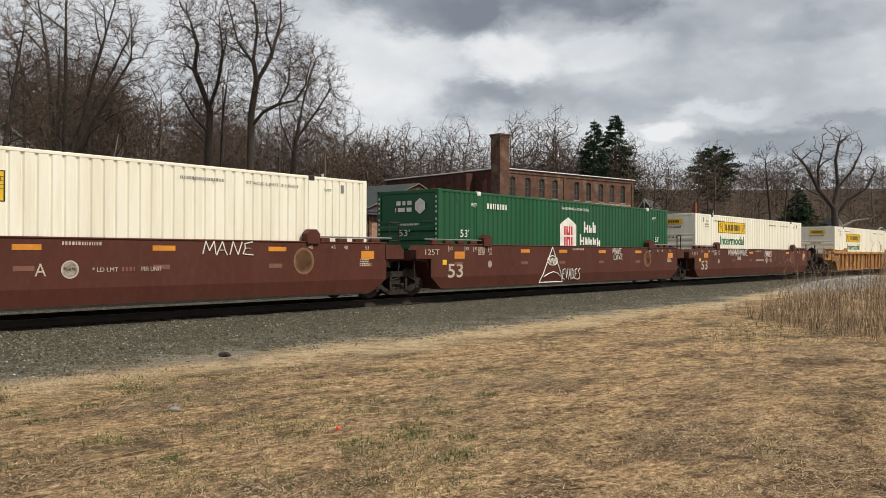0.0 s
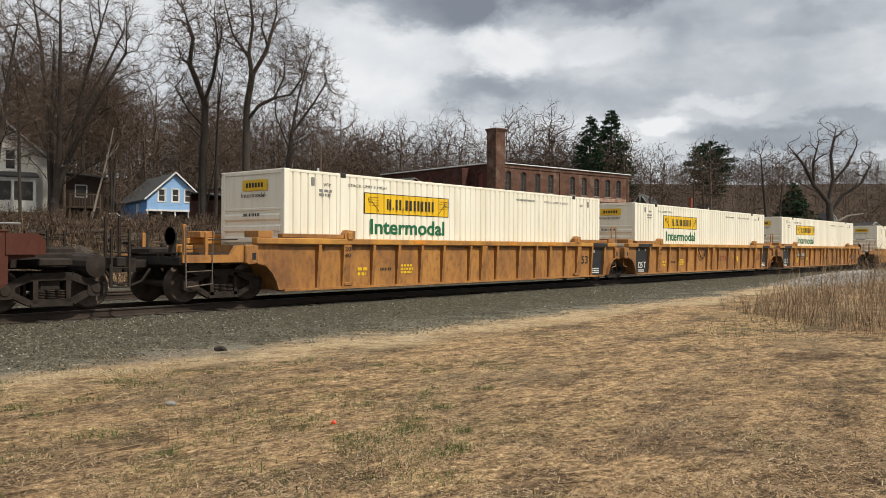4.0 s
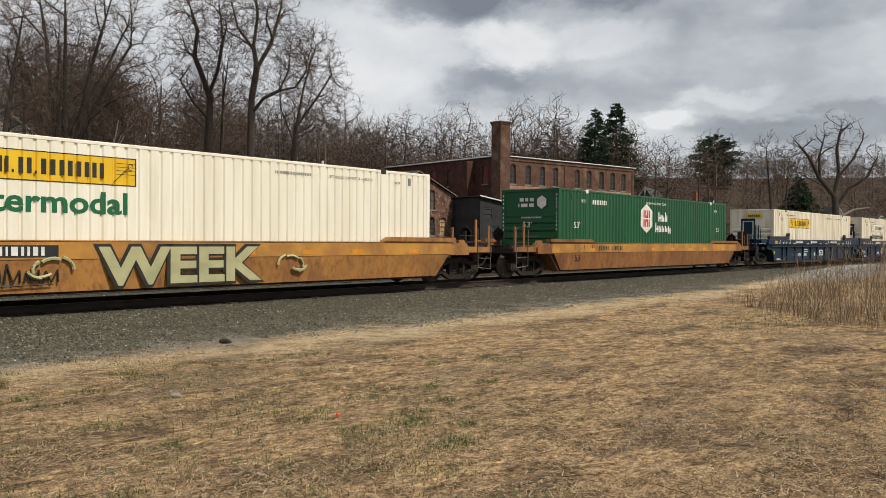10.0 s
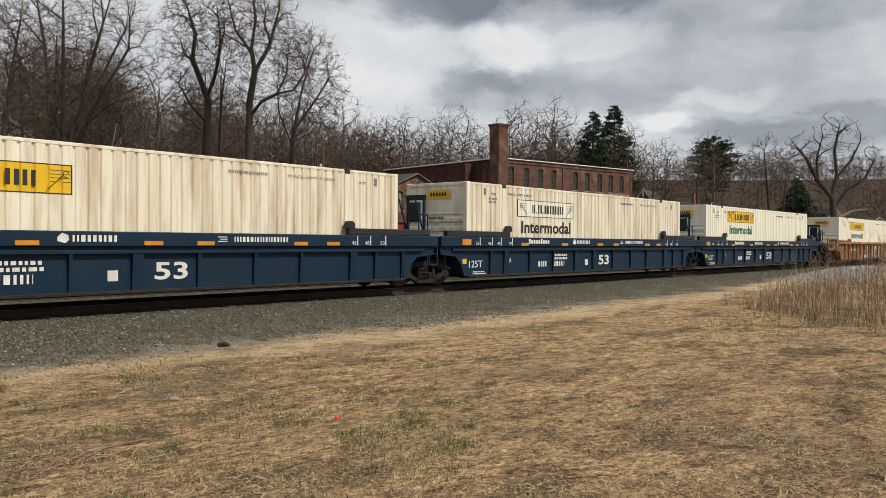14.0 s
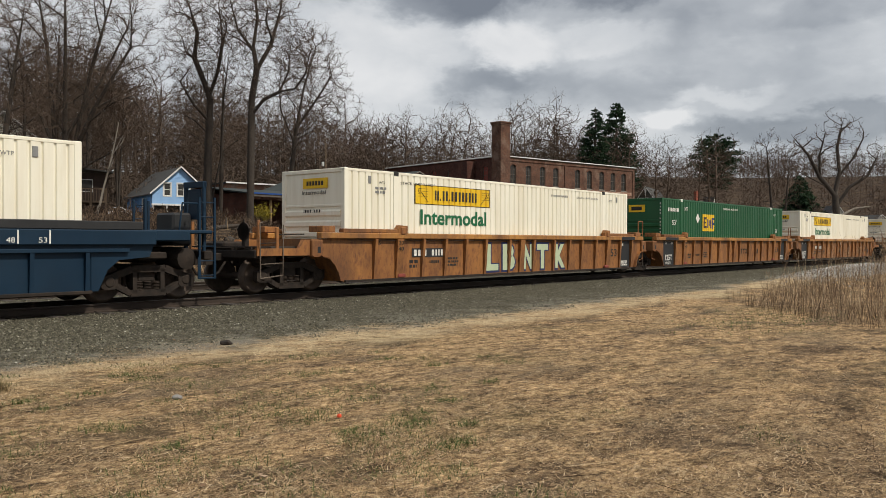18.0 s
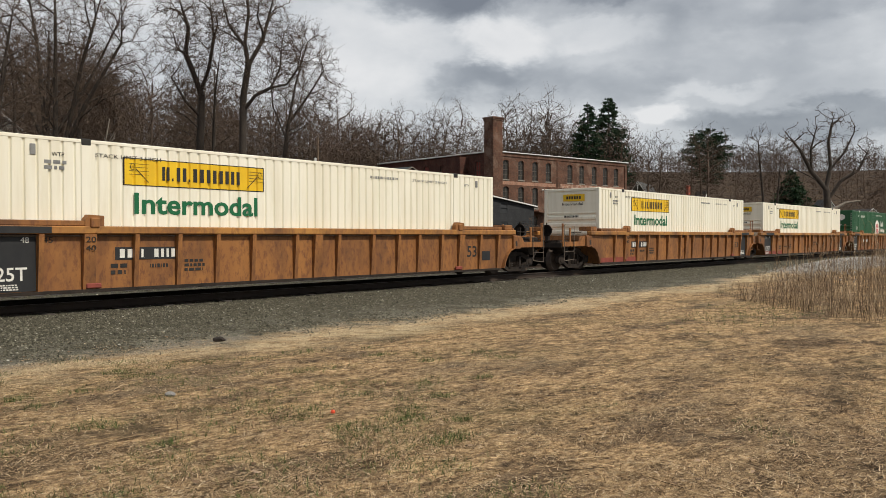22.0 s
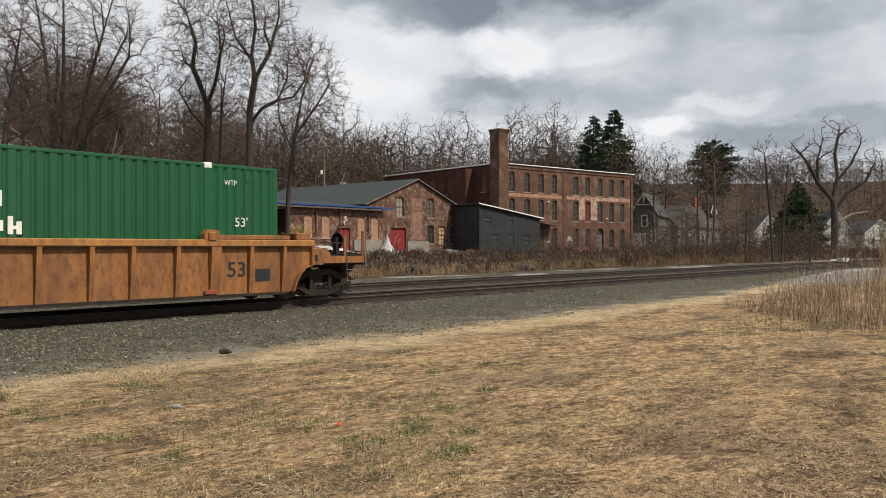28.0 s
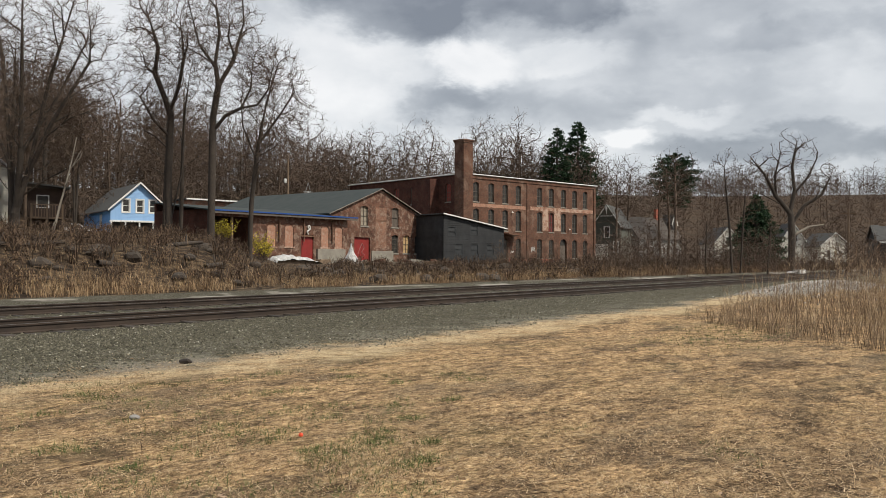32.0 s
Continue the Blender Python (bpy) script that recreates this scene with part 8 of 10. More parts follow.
M_BARK = mat("bark_grey_brown", (0.040, 0.031, 0.024), (0.066, 0.052, 0.041), 3.0, 0.95, 0, 0.6, 14, c3=(0.03, 0.024, 0.02), stretch=(1, 1, 0.35))
M_BARKP = mat("bark_pale", (0.25, 0.22, 0.18), (0.16, 0.135, 0.11), 3.0, 0.95, 0, 0.5, 14, stretch=(1, 1, 0.35))
M_TWIG = mat("twig_brown", (0.078, 0.054, 0.039), (0.115, 0.081, 0.058), 1.5, 0.95)
M_TWIGR = mat("twig_red_brown", (0.100, 0.067, 0.047), (0.074, 0.050, 0.036), 0.5, 0.95)


def tree_from(segs, x, y, label, bark=None, twig=None, name="bare_tree", split=0.035):
    """A tree of two parts: trunk with limbs, and the crown of twigs."""
    z = float(ground_z(x, y)) - 0.15
    t = thing(name, label, "tree", pose(x, y, z))
    thick = [s for s in segs if s[2] >= split]
    thin = [s for s in segs if s[2] < split]
    part("trunk", np_mesh("trunk", *tubes_mesh(thick, 7, 0.10), bark or M_BARK, True), None, t)
    part("crown", np_mesh("crown", *tubes_mesh(thin, 3, 0.016, 2), twig or M_TWIG), None, t, "bare leafless twigs")
    return t


def limb_nodes(lines, step):
    """Starting skeleton: each line is a list of points; a line begins at the nearest earlier node."""
    P, par = [], []
    for ln in lines:
        if P:
            q = np.array(ln[0], float)
            last = int(np.argmin(np.linalg.norm(np.array(P) - q, axis=1)))
        else:
            P.append(np.array(ln[0], float))
            par.append(-1)
            last = 0
        for b in ln[1:]:
            a, b = P[last], np.array(b, float)
            k = max(1, int(round(np.linalg.norm(b - a) / step)))
            for t in range(1, k + 1):
                P.append(a + (b - a) * t / k)
                par.append(last)
                last = len(P) - 1
    return np.array(P), par


def colonize(rs, lines, pts, step, infl, kill, up=0.06, jit=0.16, keep=0.35, rounds=160):
    """Branches grow from the skeleton towards free points of the crown. Gives nodes and their parents."""
    P, par = limb_nodes(lines, step)
    par = list(par)
    kids = np.zeros(len(P), int)
    d = np.linalg.norm(pts[:, None] - P[None], axis=2)
    near, dm = d.argmin(1), d.min(1)
    live = np.ones(len(pts), bool)
    for _ in range(rounds):
        live &= (dm > kill) & (kids[near] < 12)
        act = live & (dm < infl)
        if not act.any():
            break
        idx = near[act]
        v = pts[act] - P[idx]
        v /= np.linalg.norm(v, axis=1, keepdims=True)
        acc = np.zeros((len(P), 3))
        np.add.at(acc, idx, v)
        who = np.unique(idx)
        g = acc[who]
        g /= np.maximum(np.linalg.norm(g, axis=1, keepdims=True), 1e-6)
        pa = np.array(par)[who]
        old = P[who] - P[np.maximum(pa, 0)]
        old /= np.maximum(np.linalg.norm(old, axis=1, keepdims=True), 1e-6)
        g = g + keep * old + rs.normal(0, jit, g.shape)
        g[:, 2] += up
        g /= np.maximum(np.linalg.norm(g, axis=1, keepdims=True), 1e-6)
        q = P[who] + step * g
        n0 = len(P)
        P = np.concatenate([P, q])
        kids = np.concatenate([kids, np.zeros(len(q), int)])
        kids[who] += 1
        par += [int(w) for w in who]
        dn = np.linalg.norm(pts[:, None] - q[None], axis=2)
        k, m = dn.argmin(1), dn.min(1)
        better = m < dm
        near[better], dm[better] = k[better] + n0, m[better]
    return P, np.array(par)


def pipe_radii(par, rmin, rtrunk, e=2.1):
    n = len(par)
    s = np.zeros(n)
    r = np.zeros(n)
    for i in range(n - 1, -1, -1):
        r[i] = max(s[i], 1.0) ** (1 / e)
        if par[i] >= 0:
            s[par[i]] += r[i] ** e
    return rmin + (r - 1) * (rtrunk - rmin) / max(r[0] - 1, 1e-6)


def crown_points(rs, blobs, n):
    """Free points in a union of ellipsoids (centre, radii, share)."""
    out = []
    for c, rad, share in blobs:
        v = rs.normal(0, 1, (int(n * share), 3))
        v /= np.linalg.norm(v, axis=1, keepdims=True)
        out.append(np.array(c) + v * (rs.rand(len(v), 1) ** 0.42) * np.array(rad))
    return np.concatenate(out)


def side_limbs(rs, lines, pts, n):
    """Lines of medium limbs that leave the skeleton for n points of the crown, rising in a bow."""
    P, _ = limb_nodes(lines, 0.5 * np.ptp(pts[:, 2]) / 12)
    out = []
    for q in pts[rs.choice(len(pts), n, replace=False)]:
        flat = np.linalg.norm(P[:, :2] - q[:2], axis=1)
        cost = np.linalg.norm(P - q, axis=1) + 3.0 * np.maximum(0, 0.55 * flat - (q[2] - P[:, 2]))
        a = P[int(cost.argmin())]
        mid = a + (q - a) * 0.55 + rs.normal(0, 0.07, 3) * np.linalg.norm(q - a)
        out.append([a, mid, q])
    return out


def twigs(rs, P, par, r, limit, per, l0, l1, w, up=0.35):
    """Fine twigs as tapered slips along every thin branch, each with two side twigs."""
    thin = np.nonzero((r < limit) & (par >= 0))[0]
    idx = np.repeat(thin, per)
    n = len(idx)
    p = P[idx] + (P[par[idx]] - P[idx]) * rs.rand(n, 1)
    d = P[idx] - P[par[idx]]
    d /= np.maximum(np.linalg.norm(d, axis=1, keepdims=True), 1e-6)
    V = []

    def slip(p, d, ln, w):
        s = np.cross(d, rs.normal(0, 1, d.shape))
        s /= np.maximum(np.linalg.norm(s, axis=1, keepdims=True), 1e-6)
        V.append(np.stack([p - s * w, p + s * w, p + d * ln], 1).reshape(-1, 3))

    def turn(d, k):
        e = d + rs.normal(0, k, d.shape)
        e[:, 2] += up * 0.5
        return e / np.maximum(np.linalg.norm(e, axis=1, keepdims=True), 1e-6)
    d1 = turn(d, 0.55)
    ln = rs.uniform(l0, l1, (n, 1))
    slip(p, d1, ln, w)
    for f in (0.3, 0.6):
        slip(p + d1 * ln * f, turn(d1, 0.5), ln * rs.uniform(0.35, 0.7, (n, 1)), w * 0.8)
    V = np.concatenate(V)
    return V, np.arange(len(V)).reshape(-1, 3)


def joined(a, b):
    return np.concatenate([a[0], b[0]]), np.concatenate([a[1], b[1] + len(a[0])])


def crown_tree(x, y, label, lines, blobs, count, rtrunk, seed, step=0.30, infl=2.2, kill=0.40, up=0.06, jit=0.16, keep=0.35, rmin=0.012, per=3, tl=(0.3, 0.95), tw=0.0095, split=0.035, bark=None, limbs=22, name="bare_tree"):
    """A bare tree whose branches fill the crown; across and along are metres to the side and away."""
    rs = np.random.RandomState(seed)
    cr, sr = math.cos(radians(39)), math.sin(radians(39))

    def turn(p):
        p = np.asarray(p, float)
        return np.stack([p[..., 0] * sr + p[..., 1] * cr, -p[..., 0] * cr + p[..., 1] * sr, p[..., 2]], -1)
    pts = turn(crown_points(rs, blobs, count))
    lines = [[turn(p) for p in ln] for ln in lines]
    P, par = colonize(rs, lines + side_limbs(rs, lines, pts, limbs), pts, step, infl, kill, up, jit, keep)
    r = pipe_radii(par, rmin, rtrunk)
    z = float(ground_z(x, y)) - 0.15
    t = thing(name, label, "tree", pose(x, y, z))
    segs = [(tuple(P[k]), tuple(P[i]), min(r[k], r[i] * 1.35), r[i]) for i, k in enumerate(par) if k >= 0]
    segs.append(((0, 0, -0.4), (0, 0, 0.45), rtrunk * 1.65, rtrunk * 1.05))
    thick, thin = [g for g in segs if g[2] >= split], [g for g in segs if g[2] < split]
    part("trunk", np_mesh("trunk", *tubes_mesh(thick, 7, 0.09, 4), bark or M_BARK, True), None, t)
    fine = tubes_mesh(thin, 3, 0.02, 2)
    if per:
        fine = joined(fine, twigs(rs, P, par, r, split, per, *tl, tw))
    part("crown", np_mesh("crown", *fine, M_TWIG), None, t, "bare leafless twigs")
    return t


def build_near_trees():
    base = dict(levels=4, steps=6, wiggle=0.13, rise=0.05, kids=(7, 6, 5, 4), spread=0.75, shrink=0.52, rmin=0.008, first=0.35)
    # great maple of several stems, long limbs fanning upwards
    crown_tree(28.2, 56.5, "large bare maple with several stems on the bank",
               [[(0, 0, 0), (-0.35, 0.1, 1.0), (-0.7, 0.3, 6), (-1.3, 0.5, 12), (-2.2, 0.6, 17)], [(-0.2, 0, 0.6), (0.25, -0.2, 5), (0.3, -0.2, 11), (0.2, 0, 18)], [(0.1, 0, 1.5), (0.75, 0.2, 5), (1.8, 0.3, 10), (3.6, 0.2, 16)],
                [(0.6, 0, 3.6), (2.4, -0.5, 7.4), (5.0, -0.8, 11.5)], [(-0.6, 0, 4.5), (-2.2, 0.4, 8.5), (-3.6, 0.5, 13)], [(0.3, 0, 5.5), (2.0, 1.4, 9.5), (4.2, 2.0, 14.5)]],
               [((-1.6, 0, 11.0), (3.4, 3.4, 7.5), 0.36), ((2.6, 0, 11.0), (4.4, 3.4, 7.0), 0.50), ((0.5, 0, 5.5), (3.2, 2.6, 2.4), 0.05)], 4000, 0.36, 11, limbs=46, step=0.36, infl=2.6, kill=0.46, up=0.22, jit=0.07, keep=0.75)
    # slim trees before the white house
    for (x, y, lean, h, r, sd) in ((21.9, 51.6, 1.6, 13.5, 0.17, 3), (23.9, 52.4, -0.4, 11, 0.10, 4), (30.6, 53.5, 0.4, 9.5, 0.08, 9), (32.0, 56.0, -0.6, 12, 0.09, 10)):
        crown_tree(x, y, "slim bare tree on the grassy bank", [[(0, 0, 0), (lean * 0.2, 0, h * 0.3), (lean * 0.55, 0.2, h * 0.65), (lean, 0, h * 0.92)]],
                   [((lean * 0.7, 0, h * 0.66), (h * 0.17, h * 0.17, h * 0.36), 1.0)], 800, r, sd, up=0.2, jit=0.10, keep=0.5, infl=2.0)
    # pale leaning sapling
    segs, rnd = [], random.Random(21)
    grow(segs, rnd, (0, 0, -0.2), (0.20, -0.2, 1), 6.5, 0.11, 0, dict(base, levels=3, kids=(6, 4, 3), wiggle=0.16, first=0.4))
    tree_from(segs, 27.2, 50.4, "pale leaning sapling without leaves", M_BARKP)
    # two-stemmed oak with crooked leaders
    crown_tree(35.9, 50.6, "tall bare oak with crooked leading stems",
               [[(0, 0, 0), (-0.1, 0, 4), (0.05, 0.1, 8.6), (-0.5, 0, 10.2), (-1.1, 0.1, 11.6), (-0.9, 0.2, 13.4), (-1.7, 0.1, 16)], [(0, 0, 8.8), (0.6, 0, 10.6), (0.9, 0.2, 12.8), (0.6, 0.2, 15.5)],
                [(0, 0, 0.5), (0.7, 0.4, 4.5), (0.9, 0.5, 9.0), (1.3, 0.4, 12)], [(0, 0, 7.2), (-1.0, -0.4, 8.2), (-1.9, -0.6, 9.8)]],
               [((-1.1, 0, 13.4), (2.3, 2.6, 5.0), 0.55), ((0.8, 0, 13.0), (1.6, 2.2, 4.4), 0.28), ((-1.2, 0, 9.0), (1.6, 1.6, 2.2), 0.17)], 2900, 0.27, 34, jit=0.26, keep=0.25, up=0.05)
    # straight-trunked oak with a heavy side limb
    crown_tree(36.6, 46.9, "tall bare oak with a long heavy side limb",
               [[(0, 0, 0), (0.05, 0, 4), (0.1, 0, 8.6), (0.45, 0, 10.8), (0.2, 0.1, 12.4), (0.5, 0, 14.4), (0.2, 0, 17)], [(0.4, 0, 10.8), (1.4, 0.2, 12.6), (2.1, 0.2, 15.2), (2.0, 0.2, 17)], [(0.2, 0, 12.2), (-0.9, 0.2, 13.6), (-1.5, 0, 16)],
                [(0.1, 0, 7.8), (1.0, -0.3, 8.7), (2.1, -0.5, 9.2), (3.2, -0.6, 9.4), (3.9, -0.6, 10.4), (4.2, -0.6, 11.8)], [(2.1, -0.5, 9.2), (2.7, -0.3, 10.6), (2.8, -0.2, 12.4)]],
               [((0.5, 0, 14.2), (2.9, 2.8, 4.6), 0.66), ((3.3, -0.4, 11.8), (1.5, 1.6, 2.4), 0.24), ((0.3, 0, 9.5), (1.5, 1.5, 1.6), 0.10)], 3300, 0.26, 47, jit=0.24, keep=0.28, up=0.05)
    # slim oak whose crown rounds off the group
    crown_tree(38.9, 45.6, "slender bare oak with a broad round crown", [[(0, 0, 0), (0.1, 0, 4), (0.6, 0, 8.4), (1.1, 0, 11), (1.9, 0.1, 13.8)], [(0.6, 0, 8.2), (2.0, 0.2, 10.2), (3.0, 0.2, 11.8)], [(0.4, 0, 7.0), (-0.6, 0.3, 9.4), (-0.7, 0.2, 11.4)]],
               [((1.5, 0, 10.7), (2.8, 2.6, 4.8), 1.0)], 2500, 0.17, 52, jit=0.20, keep=0.3, up=0.06)
    # narrow upright trees behind
    for x, y, h, r, sd in ((30.2, 61.5, 15, 0.2, 53), (42.8, 61.0, 14, 0.18, 54), (41.5, 57.0, 13, 0.17, 55), (40.5, 52.0, 11, 0.12, 57), (46.5, 66.0, 13, 0.16, 58), (35.0, 66.0, 15, 0.18, 59)):
        crown_tree(x, y, "narrow upright bare tree", [[(0, 0, 0), (0.1, 0, h * 0.4), (0.2, 0.1, h * 0.9)]], [((0.1, 0, h * 0.66), (h * 0.2, h * 0.2, h * 0.37), 1.0)], 900, r, sd, up=0.16, jit=0.12, keep=0.45, step=0.34, kill=0.46)
    # broken old tree, stout crooked limbs and few twigs
    t = crown_tree(108.0, 27.0, "old broken bare tree with stout limbs",
                   [[(0, 0, 0), (0.1, 0, 4.5), (-0.1, 0, 7.6), (0.5, 0.2, 10), (0.2, 0.2, 13), (0.8, 0.2, 16)], [(0, 0, 7.2), (-1.8, 0.3, 9.4), (-3.2, 0.2, 12.0), (-5.0, 0.3, 14.2)], [(0.3, 0, 9.6), (2.0, 0, 11.6), (3.2, 0, 14.0)], [(0, 0, 6.0), (1.6, 0, 8.2), (3.8, 0, 9.6), (5.0, 0, 12)], [(-1.8, 0.3, 9.4), (-2.0, 0, 12), (-1.4, 0, 14.4)]],
                   [((0.3, 0, 13.2), (3.4, 3.0, 4.6), 0.45), ((-3.6, 0, 12.6), (2.4, 2.2, 2.8), 0.3), ((3.8, 0, 11.2), (2.0, 2.2, 3.0), 0.25)], 900, 0.44, 61, step=0.42, infl=3.2, kill=0.62, jit=0.24, keep=0.3, up=0.08, rmin=0.026, per=1, tl=(0.3, 0.9), tw=0.018, split=0.06)
    part("torn_limb", np_mesh("torn_limb", *tubes_mesh([((0.2, -0.3, 4.6), (1.4, -1.7, 5.6), 0.2, 0.16), ((1.4, -1.7, 5.6), (2.6, -3.2, 5.9), 0.16, 0.08)], 7, 0.02), M_BARKP), None, t, "torn pale limb without bark")
    # thin double tree in the scrub
    for x, y, lean, h, r, sd in ((87.8, 27.8, -0.8, 13.2, 0.13, 71), (88.6, 27.2, 0.7, 12.0, 0.10, 72), (84.6, 29.5, 0.2, 6.4, 0.09, 73), (90.5, 25.0, 0.4, 6.0, 0.08, 74)):
        crown_tree(x, y, "thin bare tree in the scrub", [[(0, 0, 0), (lean * 0.3, 0, h * 0.35), (lean, 0.1, h * 0.85)]], [((lean * 0.9, 0, h * 0.70), (h * 0.13, h * 0.13, h * 0.31), 1.0)], 420, r, sd, up=0.4, jit=0.10, keep=0.6, step=0.36, infl=2.0, kill=0.45, rmin=0.014, per=2, tw=0.012)


def needle_tree(x, y, zb, h, w, label, seed, droop=0.25, bare=0.12, rounded=False, full=0.85):
    """Conifer: trunk, whorled boughs and sprays of needles with gaps."""
    rnd = np.random.RandomState(seed)
    t = thing("conifer", label, "tree", pose(x, y, zb))
    part("trunk", np_mesh("trunk", *tubes_mesh([((0, 0, -1), (0, 0, h * 0.6), w * 0.055, w * 0.035), ((0, 0, h * 0.6), (0, 0, h), w * 0.035, 0.03)], 8, 0.01), M_BARK, True), None, t)
    V, T, boughs = [], [], []
    z = h * bare
    base = 0
    while z < h * 0.985:
        f = (z / h - bare) / (1 - bare)
        prof = (math.sqrt(max(0, 1 - (2 * f - 0.9) ** 2)) if f > 0.05 else 0.4) if rounded else min(1.0, 0.55 + 2.2 * f) * (1 - f) ** full
        rad = w / 2 * max(prof, 0.06)
        for b in range(rnd.randint(5, 8)):
            if rnd.rand() < 0.12:
                continue
            a = rnd.rand() * 2 * np.pi
            ln = rad * rnd.uniform(0.55, 1.15)
            tip = np.array([np.cos(a) * ln, np.sin(a) * ln, z - droop * ln + rnd.uniform(-0.1, 0.25)])
            root = np.array([0, 0, z])
            boughs.append((tuple(root), tuple(tip), 0.03 + 0.01 * ln, 0.012))
            n = int(16 + 26 * ln)
            s = rnd.uniform(0.25, 1.05, n) ** 0.8
            c = root + (tip - root) * s[:, None] + rnd.normal(0, 0.10 + 0.06 * ln, (n, 3)) * [1, 1, 0.5]
            size = rnd.uniform(0.16, 0.42, n)[:, None] * (0.7 + 0.05 * w)
            d1 = rnd.normal(0, 1, (n, 3)) + (tip - root) * 0.5
            d1 /= np.linalg.norm(d1, axis=1, keepdims=True)
            d2 = rnd.normal(0, 1, (n, 3))
            d2 /= np.linalg.norm(d2, axis=1, keepdims=True)
            tri = np.stack([c - d2 * size * 0.35, c + d2 * size * 0.35, c + d1 * size], 1).reshape(-1, 3)
            V.append(tri)
            T.append(base + np.arange(3 * n).reshape(-1, 3))
            base += 3 * n
        z += rnd.uniform(0.18, 0.32) * (h / 14)
    g = island_mat("needles", [(0.0, (0.008, 0.018, 0.010)), (0.5, (0.018, 0.042, 0.020)), (1.0, (0.040, 0.075, 0.032))], 0.8)
    part("bough_frame", np_mesh("bough_frame", *tubes_mesh(boughs, 4, 0.01), M_BARK), None, t)
    part("crown", np_mesh("crown", np.concatenate(V), np.concatenate(T), g), None, t, "dark green needle sprays")
    return t


def build_conifers():
    needle_tree(134.0, 73.8, 2.0, 23.4, 9.0, "dark green tall pine behind the mill", 3, 0.15, 0.30, full=0.6)
    needle_tree(138.6, 72.0, 2.0, 24.6, 10.0, "dark green tall pine behind the mill", 4, 0.12, 0.28, full=0.55)
    needle_tree(207.3, 80.0, 6.0, 22.5, 11.5, "round-topped dark pine on the hillside", 5, -0.15, 0.38, True)
    needle_tree(131.5, 37.9, 0.3, 10.8, 11.0, "dense dark green spruce beside the houses", 6, 0.2, 0.06)
    for i, (x, y) in enumerate(((420, 55), (432, 44), (446, 30))):
        needle_tree(x, y, float(ground_z(x, y)), 20 + i, 13, "distant dark pine on the ridge", 8 + i, -0.1, 0.5, True)


def build_woods():
    """Bare woods behind the buildings and on the hills: countless trees in one sheet of stuff each."""
    def proto(seed, n, step, kill, wide, low, r, per, tl, tw, lines=None):
        q = np.random.RandomState(seed)
        top = 0.80 + 0.06 * q.rand()
        lean = q.uniform(-0.04, 0.04)
        lines = lines or [[(0, 0, -0.03), (lean, 0, 0.3), (lean * 0.5, lean, top)]]
        pts = crown_points(q, [((lean * 0.5, 0, (1 + low) / 2), (wide, wide, (1 - low) / 2), 1.0)], n)
        P, par = colonize(q, lines + side_limbs(q, lines, pts, 9), pts, step, 0.22, kill, 0.14, 0.14, 0.45)
        rad = pipe_radii(par, tw * 1.3, r)
        segs = [(tuple(P[k]), tuple(P[i]), min(rad[k], rad[i] * 1.4), rad[i]) for i, k in enumerate(par) if k >= 0]
        return joined(tubes_mesh(segs, 3, 0.005, 2), twigs(q, P, par, rad, 0.004, per, *tl, tw))
    protos = [proto(100 + i, 620, 0.027, 0.036, 0.19 + 0.03 * (i % 3), 0.22 + 0.06 * (i % 2), 0.010 + 0.002 * (i % 2), 1, (0.03, 0.075), 0.0007) for i in range(6)]
    forked = [[(0, 0, -0.03), (0.01, 0, 0.25), (-0.07, 0.02, 0.6), (-0.11, 0, 0.82)], [(0.01, 0, 0.24), (0.08, 0, 0.55), (0.13, 0, 0.80)]]
    protos += [proto(120 + i, 700, 0.027, 0.036, 0.25, 0.26, 0.011, 1, (0.03, 0.075), 0.0007, forked) for i in range(2)]
    small = [proto(200 + i, 70, 0.06, 0.09, 0.33, 0.04, 0.006, 1, (0.06, 0.15), 0.0019) for i in range(5)]
    rs = np.random.RandomState(9)

    def stand(name, label, count, draw, hmin, hmax, material, models):
        V, T, base, made, tries = [], [], 0, 0, 0
        while made < count and tries < count * 20:
            tries += 1
            x, y = draw()
            v, t = models[rs.randint(len(models))]
            h = rs.uniform(hmin, hmax) * (0.8 + 0.35 * abs(math.sin(x * 0.031 + y * 0.047)))
            a = rs.rand() * 2 * np.pi
            c, s = np.cos(a), np.sin(a)
            w = h * rs.uniform(0.85, 1.25)
            vv = np.stack([(v[:, 0] * c - v[:, 1] * s) * w + x, (v[:, 0] * s + v[:, 1] * c) * w + y, v[:, 2] * h + float(ground_z(x, y))], 1)
            V.append(vv.astype(np.float32))
            T.append(t + base)
            base += len(v)
            made += 1
        ob = new(name, np_mesh(name, np.concatenate(V), np.concatenate(T), material))
        tagged(ob, label, "trees", kind="stuff")

    def polar(a0, a1, d0, d1):
        def draw():
            a, d = np.radians(rs.uniform(a0, a1)), math.sqrt(rs.uniform(d0 * d0, d1 * d1))
            return d * math.cos(a), d * math.sin(a)
        return draw
    stand("bare_woods", "dense bare brown woods on the slope", 18, polar(65, 80, 98, 150), 13, 20, M_TWIG, protos)
    stand("bare_woods", "dense bare brown woods on the slope", 66, polar(47, 66, 121, 160), 16, 22, M_TWIG, protos)
    stand("bare_woods", "dense bare brown woods on the slope", 40, polar(44, 66, 123, 165), 14, 20, M_TWIGR, protos)
    stand("bare_woods", "bare trees standing behind the mill", 110, polar(27, 47, 150, 195), 17, 25, M_TWIG, protos)
    stand("understorey", "bare thicket behind the mill", 110, polar(26, 48, 140, 195), 6.0, 13.0, M_TWIG, small)
